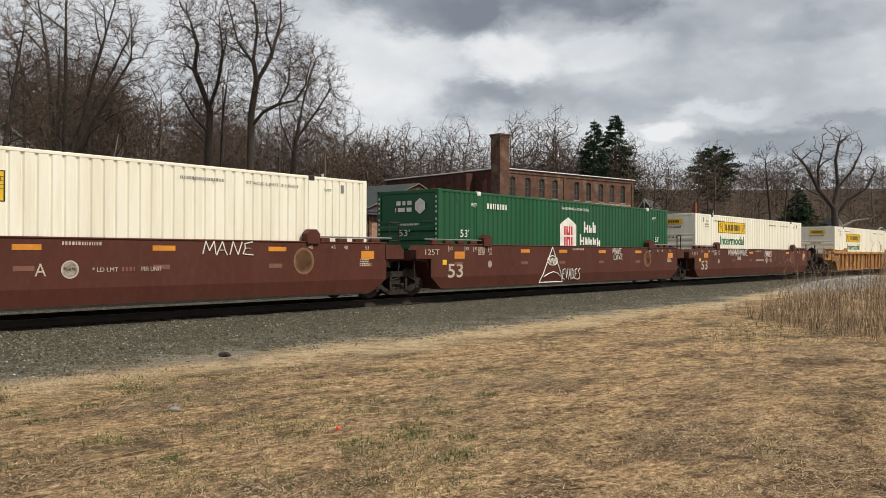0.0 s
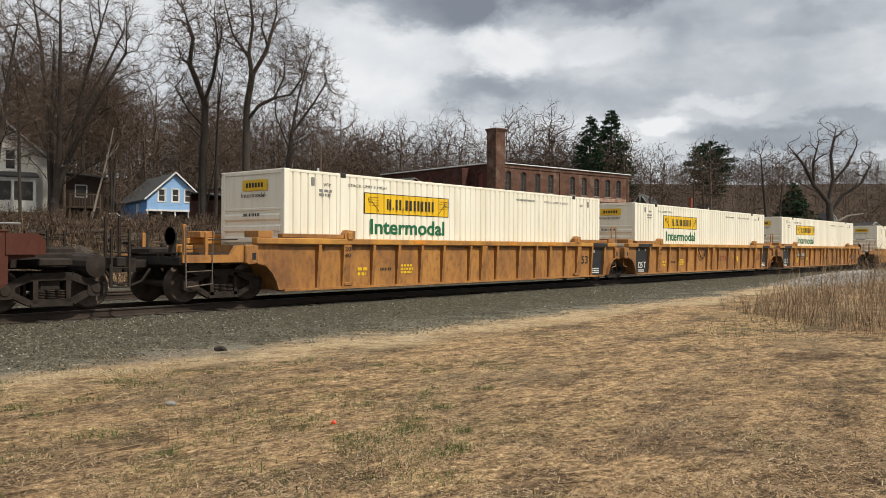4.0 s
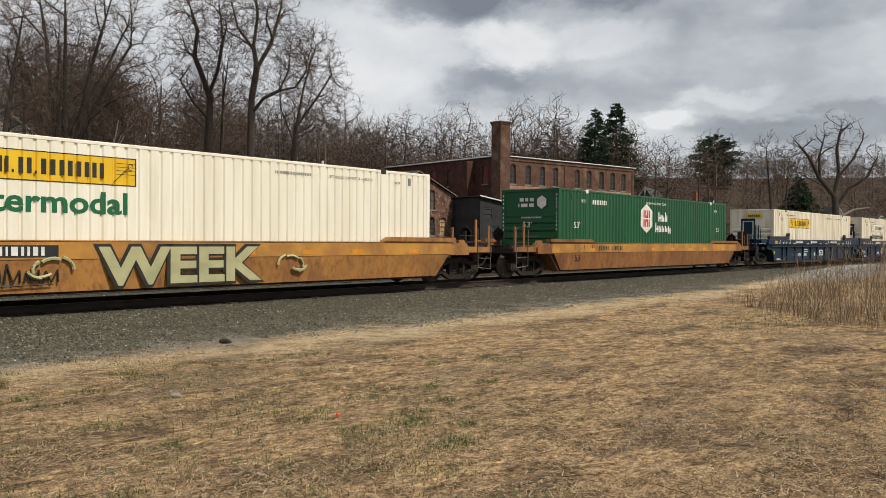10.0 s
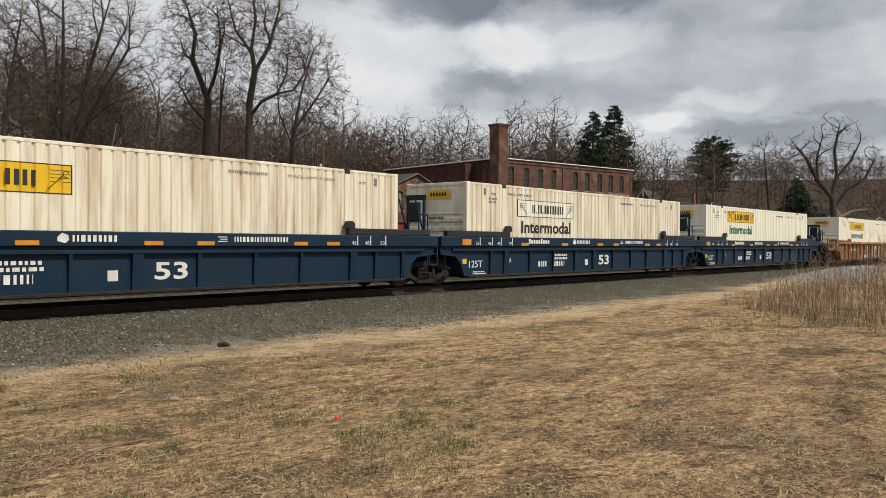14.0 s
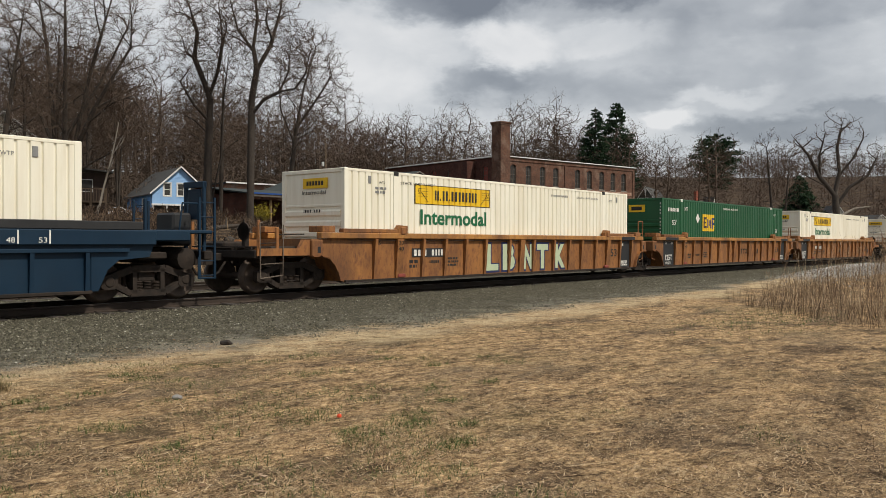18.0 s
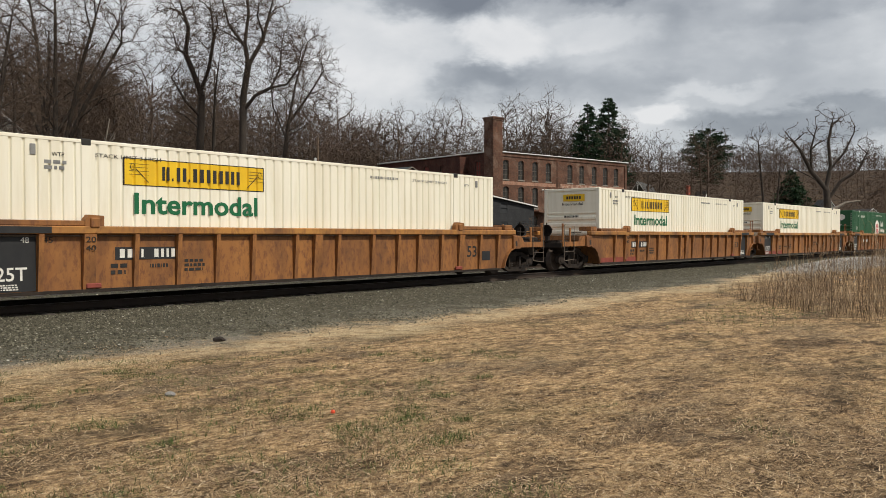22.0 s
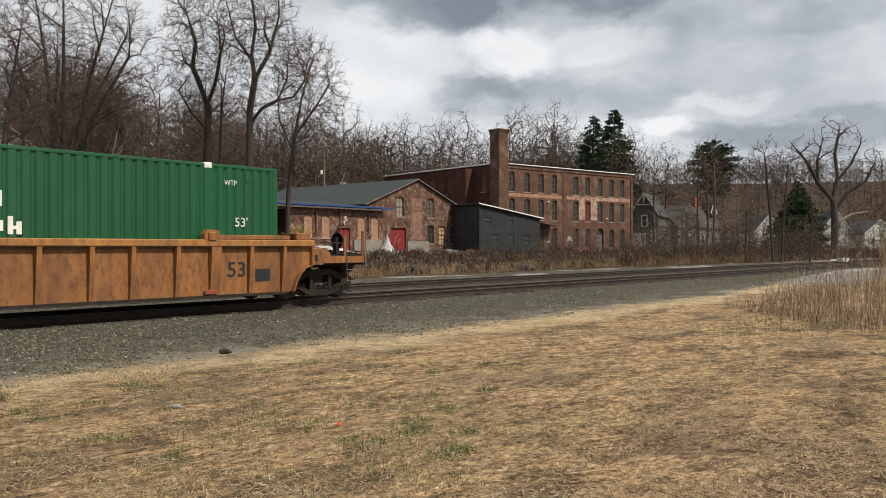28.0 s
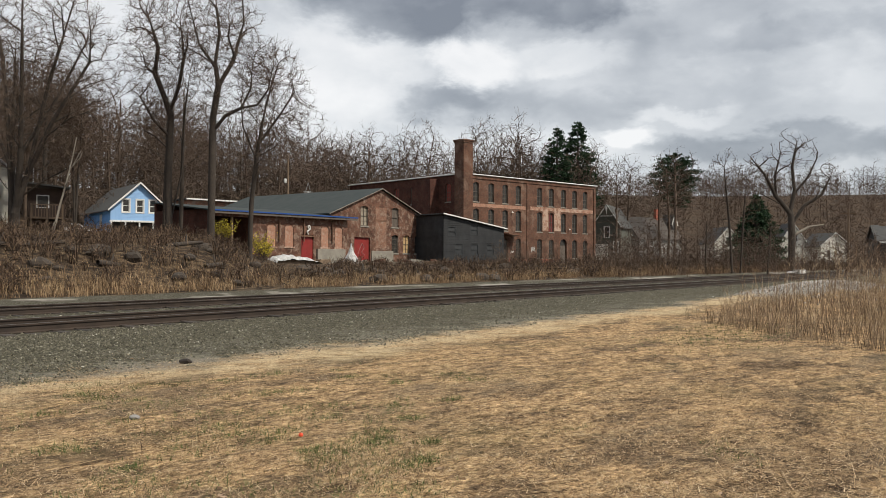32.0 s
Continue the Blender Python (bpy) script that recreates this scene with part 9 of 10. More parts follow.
    stand("bare_woods", "bare trees standing beside the houses", 18, polar(21, 29, 150, 200), 15, 21, M_TWIG, protos)
    stand("far_woods", "brown bare woods on the far hillside", 400, polar(2, 50, 205, 420), 11, 16, M_TWIGR, small)
    stand("far_woods", "brown bare woods on the far hillside", 300, polar(-4, 34, 360, 540), 12, 17, M_TWIGR, small)
    stand("far_woods", "low brown growth along the ridge", 260, polar(-2, 32, 430, 570), 5, 9, M_TWIGR, small)
    stand("understorey", "thin bare saplings under the trees", 210, polar(46, 67, 112, 160), 6.0, 14.0, M_TWIG, small)
    stand("scrub", "bare scrub before the mill and the houses", 90, polar(12, 33, 62, 112), 1.2, 3.0, M_TWIG, small)
    stand("scrub", "tall bare scrub veiling the houses", 230, polar(8, 27, 84, 132), 2.0, 5.2, M_TWIGR, small)


def blades(name, label, pts, hmin, hmax, wid, lean, material, seed, category="grass", tris=1, flat=False):
    """Thin blades or stalks as one sheet of stuff; pts: n x 3 roots."""
    rs = np.random.RandomState(seed)
    n = len(pts)
    a = rs.rand(n) * 2 * np.pi
    h = rs.uniform(hmin, hmax, n)
    ln = np.clip(rs.normal(lean, lean * (0.45 if lean < 1.1 else 0.10), n), 0, 1.54)
    d = np.stack([np.cos(a) * np.sin(ln), np.sin(a) * np.sin(ln), np.cos(ln)], 1)
    s = np.stack([-np.sin(a), np.cos(a), np.zeros(n)], 1)
    w = wid * rs.uniform(0.6, 1.4, n)
    p = pts
    mid = p + d * (h * 0.55)[:, None]
    droop = d + np.stack([np.cos(a) * 0.35, np.sin(a) * 0.35, -0.25 * np.ones(n)], 1)
    tip = mid + droop * (h * 0.45)[:, None]
    if flat:
        v = np.stack([p - s * w[:, None] / 2, p + s * w[:, None] / 2, tip], 1).reshape(-1, 3)
        t = np.arange(3 * n).reshape(-1, 3)
    else:
        v = np.stack([p - s * w[:, None] / 2, p + s * w[:, None] / 2, mid + s * w[:, None] * 0.4, mid - s * w[:, None] * 0.4, tip], 1).reshape(-1, 3)
        o = (np.arange(n) * 5)[:, None]
        t = np.concatenate([o + [0, 1, 2], o + [0, 2, 3], o + [3, 2, 4]])
    ob = new(name, np_mesh(name, v, t, material))
    return tagged(ob, label, category, kind="stuff")


def on_ground(x, y, dz=0.0):
    return np.stack([x, y, ground_z(x, y) + dz], 1)


def track_u(x, y):
    return y + 0.5 * BEND * np.clip(x, 0, 600) ** 2


STRAW = [(0.0, (0.035, 0.022, 0.013)), (0.25, (0.13, 0.081, 0.043)), (0.55, (0.37, 0.245, 0.13)), (0.85, (0.56, 0.405, 0.235)), (1.0, (0.74, 0.59, 0.40))]


def build_field():
    rs = np.random.RandomState(2)
    straw = island_mat("dry_straw", STRAW)
    green = island_mat("green_grass", [(0.0, (0.035, 0.055, 0.015)), (0.6, (0.075, 0.11, 0.03)), (1.0, (0.17, 0.18, 0.07))])

    def field(n, dmin, dmax, amin=8, amax=72):
        a = np.radians(rs.uniform(amin, amax, n))
        d = dmin * (dmax / dmin) ** rs.rand(n)
        x, y = d * np.cos(a), d * np.sin(a)
        return x, y
    x, y = field(330000, 2.2, 30)
    u = track_u(x, y)
    dens = 0.42 + 0.5 * fbm(x * 0.55, y * 0.9, 5) + 0.35 * fbm(x * 2.1, y * 2.6, 6) + 0.2 * fbm(x * 6, y * 7, 9)
    keep = (u < 10.7 + 0.9 * fbm(x * 0.5, y * 0.5, 7)) & (dens + rs.uniform(-0.35, 0.35, len(x)) > 0.35)
    blades("dry_grass", "matted tan dry grass and straw", on_ground(x, y, 0.004)[keep], 0.03, 0.115, 0.0052, 1.42, straw, 3, flat=True)
    # tangled stems standing a little off the ground
    x, y = field(110000, 2.2, 26)
    u = track_u(x, y)
    keep = (u < 10.6) & (fbm(x * 1.7, y * 1.9, 33) + 0.5 * fbm(x * 6, y * 6, 34) > -0.05)
    blades("dry_grass", "tangled tufts of dry grass", on_ground(x, y)[keep], 0.025, 0.085, 0.0048, 1.12, straw, 31, flat=True)
    x, y = field(11000, 2.2, 20)
    u = track_u(x, y)
    keep = (u < 10.4) & (fbm(x * 0.9, y * 1.3, 12) > 0.12)
    blades("dry_grass", "upright dry grass stems", on_ground(x, y)[keep], 0.05, 0.15, 0.0034, 0.75, straw, 4)
    x, y = field(70000, 2.2, 18)
    u = track_u(x, y)
    keep = (u < 9) & (fbm(x * 1.3, y * 1.5, 21) + 0.25 * fbm(x * 4, y * 4, 3) > 0.10 + 0.014 * np.hypot(x, y) + 0.35 * smooth01(0.8, 1.9, x / np.maximum(y, 0.1)))
    blades("green_grass", "sparse short green grass", on_ground(x, y)[keep], 0.02, 0.075, 0.0055, 0.8, green, 5, flat=True)
    # green tufts, each a little cushion
    tx, ty = field(120, 2.6, 12, 34, 70)
    reps = rs.randint(60, 190, len(tx))
    cx, cy, sg = np.repeat(tx, reps), np.repeat(ty, reps), np.repeat(rs.uniform(0.05, 0.16, len(tx)), reps)
    cx, cy = cx + rs.normal(0, 1, len(cx)) * sg * 1.5, cy + rs.normal(0, 1, len(cy)) * sg
    blades("green_grass", "small cushions of fresh green grass", on_ground(cx, cy), 0.03, 0.085, 0.0055, 0.7, green, 52, flat=True)
    # bleached verge along the stones
    s = rs.uniform(2, 40, 46000)
    u = 10.2 + rs.normal(0, 1.05, len(s)) + 0.8 * fbm(s * 0.6, s * 0, 3)
    tuft = fbm(s * 1.9, u * 2.6, 13) + 0.5 * fbm(s * 5, u * 6, 14) > -0.12 + 0.35 * smooth01(10.6, 12.5, u)
    s, u = s[tuft], u[tuft]
    xx, yy = s, u - 0.5 * BEND * s ** 2
    blades("dry_grass", "bleached straw along the ballast edge", on_ground(xx, yy), 0.04, 0.12, 0.0045, 1.42, flat=True, seed=6, material=island_mat("bleached_straw", [(0.0, (0.30, 0.21, 0.12)), (0.5, (0.58, 0.44, 0.26)), (1.0, (0.74, 0.61, 0.41))]))
    # long single stalks lying in the field
    k = Kit()
    r2 = random.Random(4)
    for i in range(190):
        a, d = radians(r2.uniform(10, 70)), 2.6 * (12 / 2.6) ** r2.random()
        px, py = d * math.cos(a), d * math.sin(a)
        t, ln = r2.uniform(0, 6.28), r2.uniform(0.12, 0.42)
        z = float(ground_z(px, py))
        up = r2.uniform(0.0, 0.5)
        k.tube((px, py, z + 0.012), (px + ln * math.cos(t), py + ln * math.sin(t), z + 0.02 + ln * up * 0.5), 0.0024, 0.0014, 4)
    tagged(part("stalks", k, straw), "loose pale straw stalks on the field", "straw", kind="stuff")
    # a lone tussock by the stones
    tx, ty = 3.86, 9.14
    a, d = rs.rand(700) * 6.28, np.abs(rs.normal(0, 0.09, 700))
    blades("tussock", "round tan tussock of dry grass", on_ground(tx + d * np.cos(a), ty + d * np.sin(a)), 0.06, 0.16, 0.003, 0.5, island_mat("tussock_straw", [(0.0, (0.06, 0.045, 0.02)), (1.0, (0.36, 0.27, 0.14))]), 44)
    # dead leaves
    n = 420
    x, y = field(n, 2.4, 14)
    p = on_ground(x, y, 0.012)
    a = rs.rand(n) * 6.28
    sz = rs.uniform(0.010, 0.030, n)
    V = np.stack([p + np.stack([np.cos(a + q) * sz * f, np.sin(a + q) * sz * f, rs.uniform(0, 0.02, n)], 1) for q, f in ((0, 1.3), (1.4, 0.8), (3.1, 1.1), (4.6, 0.75))], 1).reshape(-1, 3)
    o = (np.arange(n) * 4)[:, None]
    ob = new("dead_leaves", np_mesh("dead_leaves", V, np.concatenate([o + [0, 1, 2], o + [0, 2, 3]]), island_mat("leaf_litter", [(0.0, (0.10, 0.06, 0.035)), (0.7, (0.24, 0.155, 0.09)), (1.0, (0.40, 0.29, 0.20))])))
    tagged(ob, "scattered brown dead leaves", "leaves", kind="stuff")


def build_stones():
    """Ballast stones round and between the tracks."""
    rs = np.random.RandomState(7)
    n = 95000
    s = 3.0 * (75 / 3.0) ** rs.rand(n)
    u = np.where(rs.rand(n) < 0.70, rs.uniform(9.9, 16.4, n), rs.uniform(16.4, 26.0, n))
    keep = (u > 10.9 + 1.1 * fbm(s * 0.5, u * 0.0, 7) + 0.6 * fbm(s * 2.3, u * 2.0, 8) + rs.normal(0, 0.5, n))
    s, u = s[keep], u[keep]
    x, y = s, u - 0.5 * BEND * s ** 2
    base = ground_z(x, y)
    n = len(x)
    r = rs.uniform(0.008, 0.022, n) * (1 + 0.008 * s) * np.where(rs.rand(n) < 0.05, 1.7, 1.0)
    octa = np.array([(1, 0, 0), (0, 1, 0), (-1, 0, 0), (0, -1, 0), (0, 0, 0.8), (0, 0, -0.6)], float)
    peak = octa[:5]
    jit = peak[None] * rs.uniform(0.6, 1.3, (n, 5, 1)) + rs.normal(0, 0.2, (n, 5, 3))
    a = rs.rand(n) * 6.28
    c, sn = np.cos(a)[:, None], np.sin(a)[:, None]
    rot = np.stack([jit[..., 0] * c - jit[..., 1] * sn, jit[..., 0] * sn + jit[..., 1] * c, jit[..., 2]], -1)
    V = (rot * r[:, None, None] + np.stack([x, y, base + r * 0.15], 1)[:, None, :]).reshape(-1, 3)
    f4 = np.array([(0, 1, 4), (1, 2, 4), (2, 3, 4), (3, 0, 4)])
    f = np.array([(0, 1, 4), (1, 2, 4), (2, 3, 4), (3, 0, 4), (1, 0, 5), (2, 1, 5), (3, 2, 5), (0, 3, 5)])
    T = (np.arange(n)[:, None, None] * 5 + f4[None]).reshape(-1, 3)
    ob = new("ballast", np_mesh("ballast", V, T, island_mat("ballast_stone", [(0.0, (0.032, 0.029, 0.020)), (0.6, (0.098, 0.090, 0.063)), (0.97, (0.18, 0.167, 0.122)), (1.0, (0.42, 0.40, 0.34))])))
    tagged(ob, "loose grey crushed stone ballast", "gravel", kind="stuff")
    # pale mound of gravel on the far side of the weeds
    n = 5000
    x, y = rs.normal(41.5, 4.2, n), rs.normal(8.6, 1.0, n)
    r = rs.uniform(0.02, 0.05, n)
    V = ((octa[None] * rs.uniform(0.6, 1.3, (n, 6, 1)) + rs.normal(0, 0.15, (n, 6, 3))) * r[:, None, None] + np.stack([x, y, ground_z(x, y) + r * 0.3], 1)[:, None, :]).reshape(-1, 3)
    T = (np.arange(n)[:, None, None] * 6 + f[None]).reshape(-1, 3)
    ob = new("gravel_heap", np_mesh("gravel_heap", V, T, island_mat("pale_gravel", [(0.0, (0.20, 0.185, 0.16)), (0.6, (0.36, 0.34, 0.31)), (1.0, (0.52, 0.50, 0.47))])))
    tagged(ob, "low heap of pale gravel behind the weeds", "gravel", kind="stuff")


def build_weeds():
    """Tall dry weeds beside the field."""
    rs = np.random.RandomState(15)
    segs = []
    n = 2700
    y = -2.5 + 10.3 * rs.rand(n)
    xb = np.interp(y, [-3, 0, 3.5, 6, 7.8], [12.8, 14.6, 17.2, 19.6, 21.8])
    off = rs.rand(n) ** 1.5
    x = xb + 26 * off
    hmax = np.interp(off, [0, 0.05, 0.16, 0.4, 1], [0.5, 0.9, 1.5, 1.85, 2.1])
    clump = fbm(x * 1.1, y * 1.3, 19)
    for i in range(n):
        if clump[i] < -0.22 and rs.rand() < 0.7:
            continue
        h = hmax[i] * (rs.uniform(0.2, 0.6) if rs.rand() < 0.66 else rs.uniform(0.6, 1.05))
        z = float(ground_z(x[i], y[i]))
        lx, ly = rs.normal(0, 0.15, 2)
        p0 = (x[i], y[i], z)
        p1 = (x[i] + lx * h * 0.4, y[i] + ly * h * 0.4, z + h * 0.55)
        p2 = (x[i] + lx * h * 1.1, y[i] + ly * h * 1.1, z + h)
        segs += [(p0, p1, 0.0052, 0.0042), (p1, p2, 0.0042, 0.0025)]
        for j in range(rs.randint(2, 6)):
            f = rs.uniform(0.0, 0.95)
            q = tuple(p1[k] + (p2[k] - p1[k]) * f for k in range(3))
            a, l = rs.rand() * 6.28, rs.uniform(0.05, 0.14)
            segs.append((q, (q[0] + l * h * math.cos(a), q[1] + l * h * math.sin(a), q[2] + 1.3 * l * h), 0.0034, 0.0022))
    v, t = tubes_mesh(segs, 3, 1)
    ob = new("tall_weeds", np_mesh("tall_weeds", v, t, island_mat("weed_stalk", [(0.0, (0.10, 0.064, 0.042)), (0.5, (0.23, 0.155, 0.098)), (0.9, (0.44, 0.33, 0.21)), (1.0, (0.66, 0.54, 0.38))])))
    tagged(ob, "tall dry brown weed stalks", "weeds", kind="stuff")
    m = 30000
    y = -3.0 + 11.0 * rs.rand(m)
    x = np.interp(y, [-3, 0, 3.5, 6, 7.8], [12.4, 14.2, 16.8, 19.2, 21.3]) + 28 * rs.rand(m) ** 1.5
    blades("dry_grass", "rank dry grass among the weeds", on_ground(x, y)[fbm(x * 0.9, y * 1.1, 4) + 0.5 * fbm(x * 2.7, y * 3.1, 5) > -0.05], 0.10, 0.70, 0.0050, 0.42, island_mat("weed_grass", [(0.0, (0.055, 0.037, 0.025)), (0.5, (0.165, 0.113, 0.071)), (1.0, (0.42, 0.31, 0.20))]), 17)
    m = 1500
    x, y = rs.normal(17.8, 1.9, m), rs.normal(5.6, 0.7, m)
    blades("green_grass", "patch of green grass at the edge of the weeds", on_ground(x, y), 0.03, 0.09, 0.009, 0.9, island_mat("green_grass", [(0, (0.03, 0.05, 0.015)), (1, (0.12, 0.13, 0.05))]), 18)


def build_bank():
    """Brush, dead grass and brambles on the bank behind the tracks."""
    rs = np.random.RandomState(25)
    tan = island_mat("bank_grass", [(0.0, (0.07, 0.043, 0.024)), (0.5, (0.23, 0.145, 0.08)), (1.0, (0.50, 0.36, 0.21))])
    n = 42000
    s = rs.uniform(4, 100, n)
    u = 29.1 + 0.7 * smooth01(30, 42, s) + np.abs(rs.normal(0, 1.9, n)) + 0.5 * fbm(s * 0.5, s * 0, 2)
    x, y = s, u - 0.5 * BEND * s ** 2
    blades("dry_grass", "tall tan grass along the foot of the bank", on_ground(x, y)[fbm(s * 0.9, u * 1.2, 8) > -0.05], 0.2, 0.85, 0.011, 0.38, tan, 26)
    n = 22000
    s = rs.uniform(8, 75, n)
    u = rs.uniform(30, 58, n)
    x, y = s, u - 0.5 * BEND * s ** 2
    keep = (fbm(x * 0.35, y * 0.4, 31) > -0.05) & ~((x / y > 0.84) & (u > 40))
    blades("dry_grass", "brown dead grass and stems on the bank", on_ground(x, y)[keep], 0.2, 0.8, 0.018, 0.6, island_mat("bank_litter", [(0.0, (0.03, 0.021, 0.014)), (0.6, (0.10, 0.066, 0.04)), (1.0, (0.27, 0.19, 0.11))]), 27)

    def brush(name, label, count, s0, s1, u0, u1, h0, h1, stems, material, seed, arch=0.5, yard=True):
        r = np.random.RandomState(seed)
        segs = []
        for i in range(count):
            s, u = r.uniform(s0, s1), r.uniform(u0, u1)
            x, y = s, u - 0.5 * BEND * s * s
            if yard and 0.85 < x / y < 1.03 and u > 36:
                continue
            z = float(ground_z(x, y))
            h = r.uniform(h0, h1)
            for j in range(stems):
                a, l = r.rand() * 6.28, r.uniform(0.5, 1.1) * h
                ox, oy = r.normal(0, 0.25 * h, 2)
                sp = arch * r.rand()
                p0 = (x + ox, y + oy, z - 0.05)
                p1 = (p0[0] + math.cos(a) * l * sp * 0.5, p0[1] + math.sin(a) * l * sp * 0.5, z + l * 0.6)
                p2 = (p1[0] + math.cos(a) * l * sp * 0.8, p1[1] + math.sin(a) * l * sp * 0.8, p1[2] + l * (0.45 - 0.5 * sp))
                segs += [(p0, p1, 0.013, 0.010), (p1, p2, 0.010, 0.006)]
                b = r.rand() * 6.28
                segs.append((p1, (p1[0] + 0.25 * l * math.cos(b), p1[1] + 0.25 * l * math.sin(b), p1[2] + 0.3 * l), 0.008, 0.005))
        ob = new(name, np_mesh(name, *tubes_mesh(segs, 3, 1, 2), material))
        tagged(ob, label, "bushes", kind="stuff")
    bm = island_mat("bramble", [(0.0, (0.022, 0.015, 0.011)), (0.5, (0.065, 0.043, 0.030)), (1.0, (0.17, 0.115, 0.075))])
    brush("brambles", "tangled brown brambles on the bank", 430, 6, 78, 30.2, 42, 0.4, 1.1, 20, bm, 41, 0.9)
    brush("brambles", "brown brush along the top of the bank", 200, 14, 46, 40, 56, 0.4, 1.1, 16, bm, 42, 0.7)
    brush("brambles", "low brush in the yard before the shops", 170, 46, 90, 42, 58, 0.25, 0.7, 16, bm, 45, 0.7)
    brush("scrub", "bare scrub beyond the tracks", 420, 70, 170, 30, 52, 0.5, 1.5, 18, bm, 43, 0.5)
    brush("scrub", "reddish brush beyond the far track", 200, 60, 150, 28.4, 33, 0.4, 1.3, 14, island_mat("red_brush", [(0.0, (0.045, 0.028, 0.019)), (1.0, (0.20, 0.13, 0.08))]), 44, 0.5)
    # dead logs and slabs of soil on the bank
    r2 = random.Random(9)
    for i in range(14):
        s, u = r2.uniform(13, 62), r2.uniform(31.5, 40)
        x, y = s, u - 0.5 * BEND * s * s
        z = float(ground_z(x, y))
        L, a = r2.uniform(0.9, 2.6), r2.uniform(-0.5, 0.5)
        lg = thing("log", "dark rotting log lying in the brush", "log", pose(x, y, z + 0.10, 0, r2.uniform(-8, 8), math.degrees(a)), group="logs on the bank")
        segs = [((-L / 2, 0, 0), (0, 0.05, 0.02), 0.13, 0.12), ((0, 0.05, 0.02), (L / 2, 0, 0), 0.12, 0.09), ((0.1, 0, 0.1), (0.3, 0.2, 0.5), 0.06, 0.03)]
        part("trunk", np_mesh("log", *tubes_mesh(segs, 9, 0.01), M_BARK, True), None, lg)
    for i in range(70):
        s, u = r2.uniform(10, 66), r2.uniform(30.5, 39)
        x, y = s, u - 0.5 * BEND * s * s
        bmh = bmesh.new()
        bmesh.ops.create_icosphere(bmh, subdivisions=2, radius=1)
        for v in bmh.verts:
            v.co *= 1 + 0.25 * noise.noise(v.co * 1.7 + Vector((i * 3.1, 0, 0)))
            v.co = Vector((v.co.x * r2.uniform(0.98, 1.02) * 0.75, v.co.y * 0.5, v.co.z * 0.38))
        me = bpy.data.meshes.new("boulder")
        bmh.to_mesh(me)
        bmh.free()
        me.materials.append(mat("dark_rock", (0.035, 0.027, 0.021), (0.07, 0.055, 0.042), 2.5, 0.95, 0, 0.6, 9))
        ob = new("boulder", me)
        ob.matrix_basis = pose(x, y, float(ground_z(x, y)) + 0.1, 0, 0, r2.uniform(0, 180)) @ Matrix.Scale(r2.uniform(0.3, 1.05), 4)
        tagged(ob, "dark mossy rock in the bank", "rock", "rocks of the bank")
    # yellow flowering bushes
    for (x, y, h, sd) in ((41.0, 51.0, 2.0, 1), (42.6, 48.6, 2.4, 2), (44.0, 50.0, 1.6, 3)):
        r = np.random.RandomState(sd)
        b = thing("flowering_bush", "yellow early flowering bush on the bank", "bush", pose(x, y, float(ground_z(x, y))))
        segs, V = [], []
        for j in range(60):
            a, l = r.rand() * 6.28, h * r.uniform(0.6, 1.1)
            sp = r.uniform(0.1, 0.55)
            p0, p1 = (r.normal(0, 0.2), r.normal(0, 0.2), 0), None
            p1 = (p0[0] + math.cos(a) * l * sp, p0[1] + math.sin(a) * l * sp, l * 0.85)
            segs.append((p0, p1, 0.012, 0.006))
            c = np.array(p0) + (np.array(p1) - np.array(p0)) * r.uniform(0.35, 1.0, (26, 1)) + r.normal(0, 0.07, (26, 3))
            V.append(c)
        c = np.concatenate(V)
        n = len(c)
        d1, d2 = r.normal(0, 0.05, (n, 3)), r.normal(0, 0.05, (n, 3))
        tri = np.stack([c, c + d1, c + d2], 1).reshape(-1, 3)
        part("stem", np_mesh("stem", *tubes_mesh(segs, 3, 1), M_TWIG), None, b)
        part("blossom", np_mesh("blossom", tri, np.arange(3 * n).reshape(-1, 3), island_mat("blossom", [(0.0, (0.18, 0.15, 0.03)), (0.5, (0.42, 0.34, 0.03)), (1.0, (0.62, 0.50, 0.06))])), None, b)


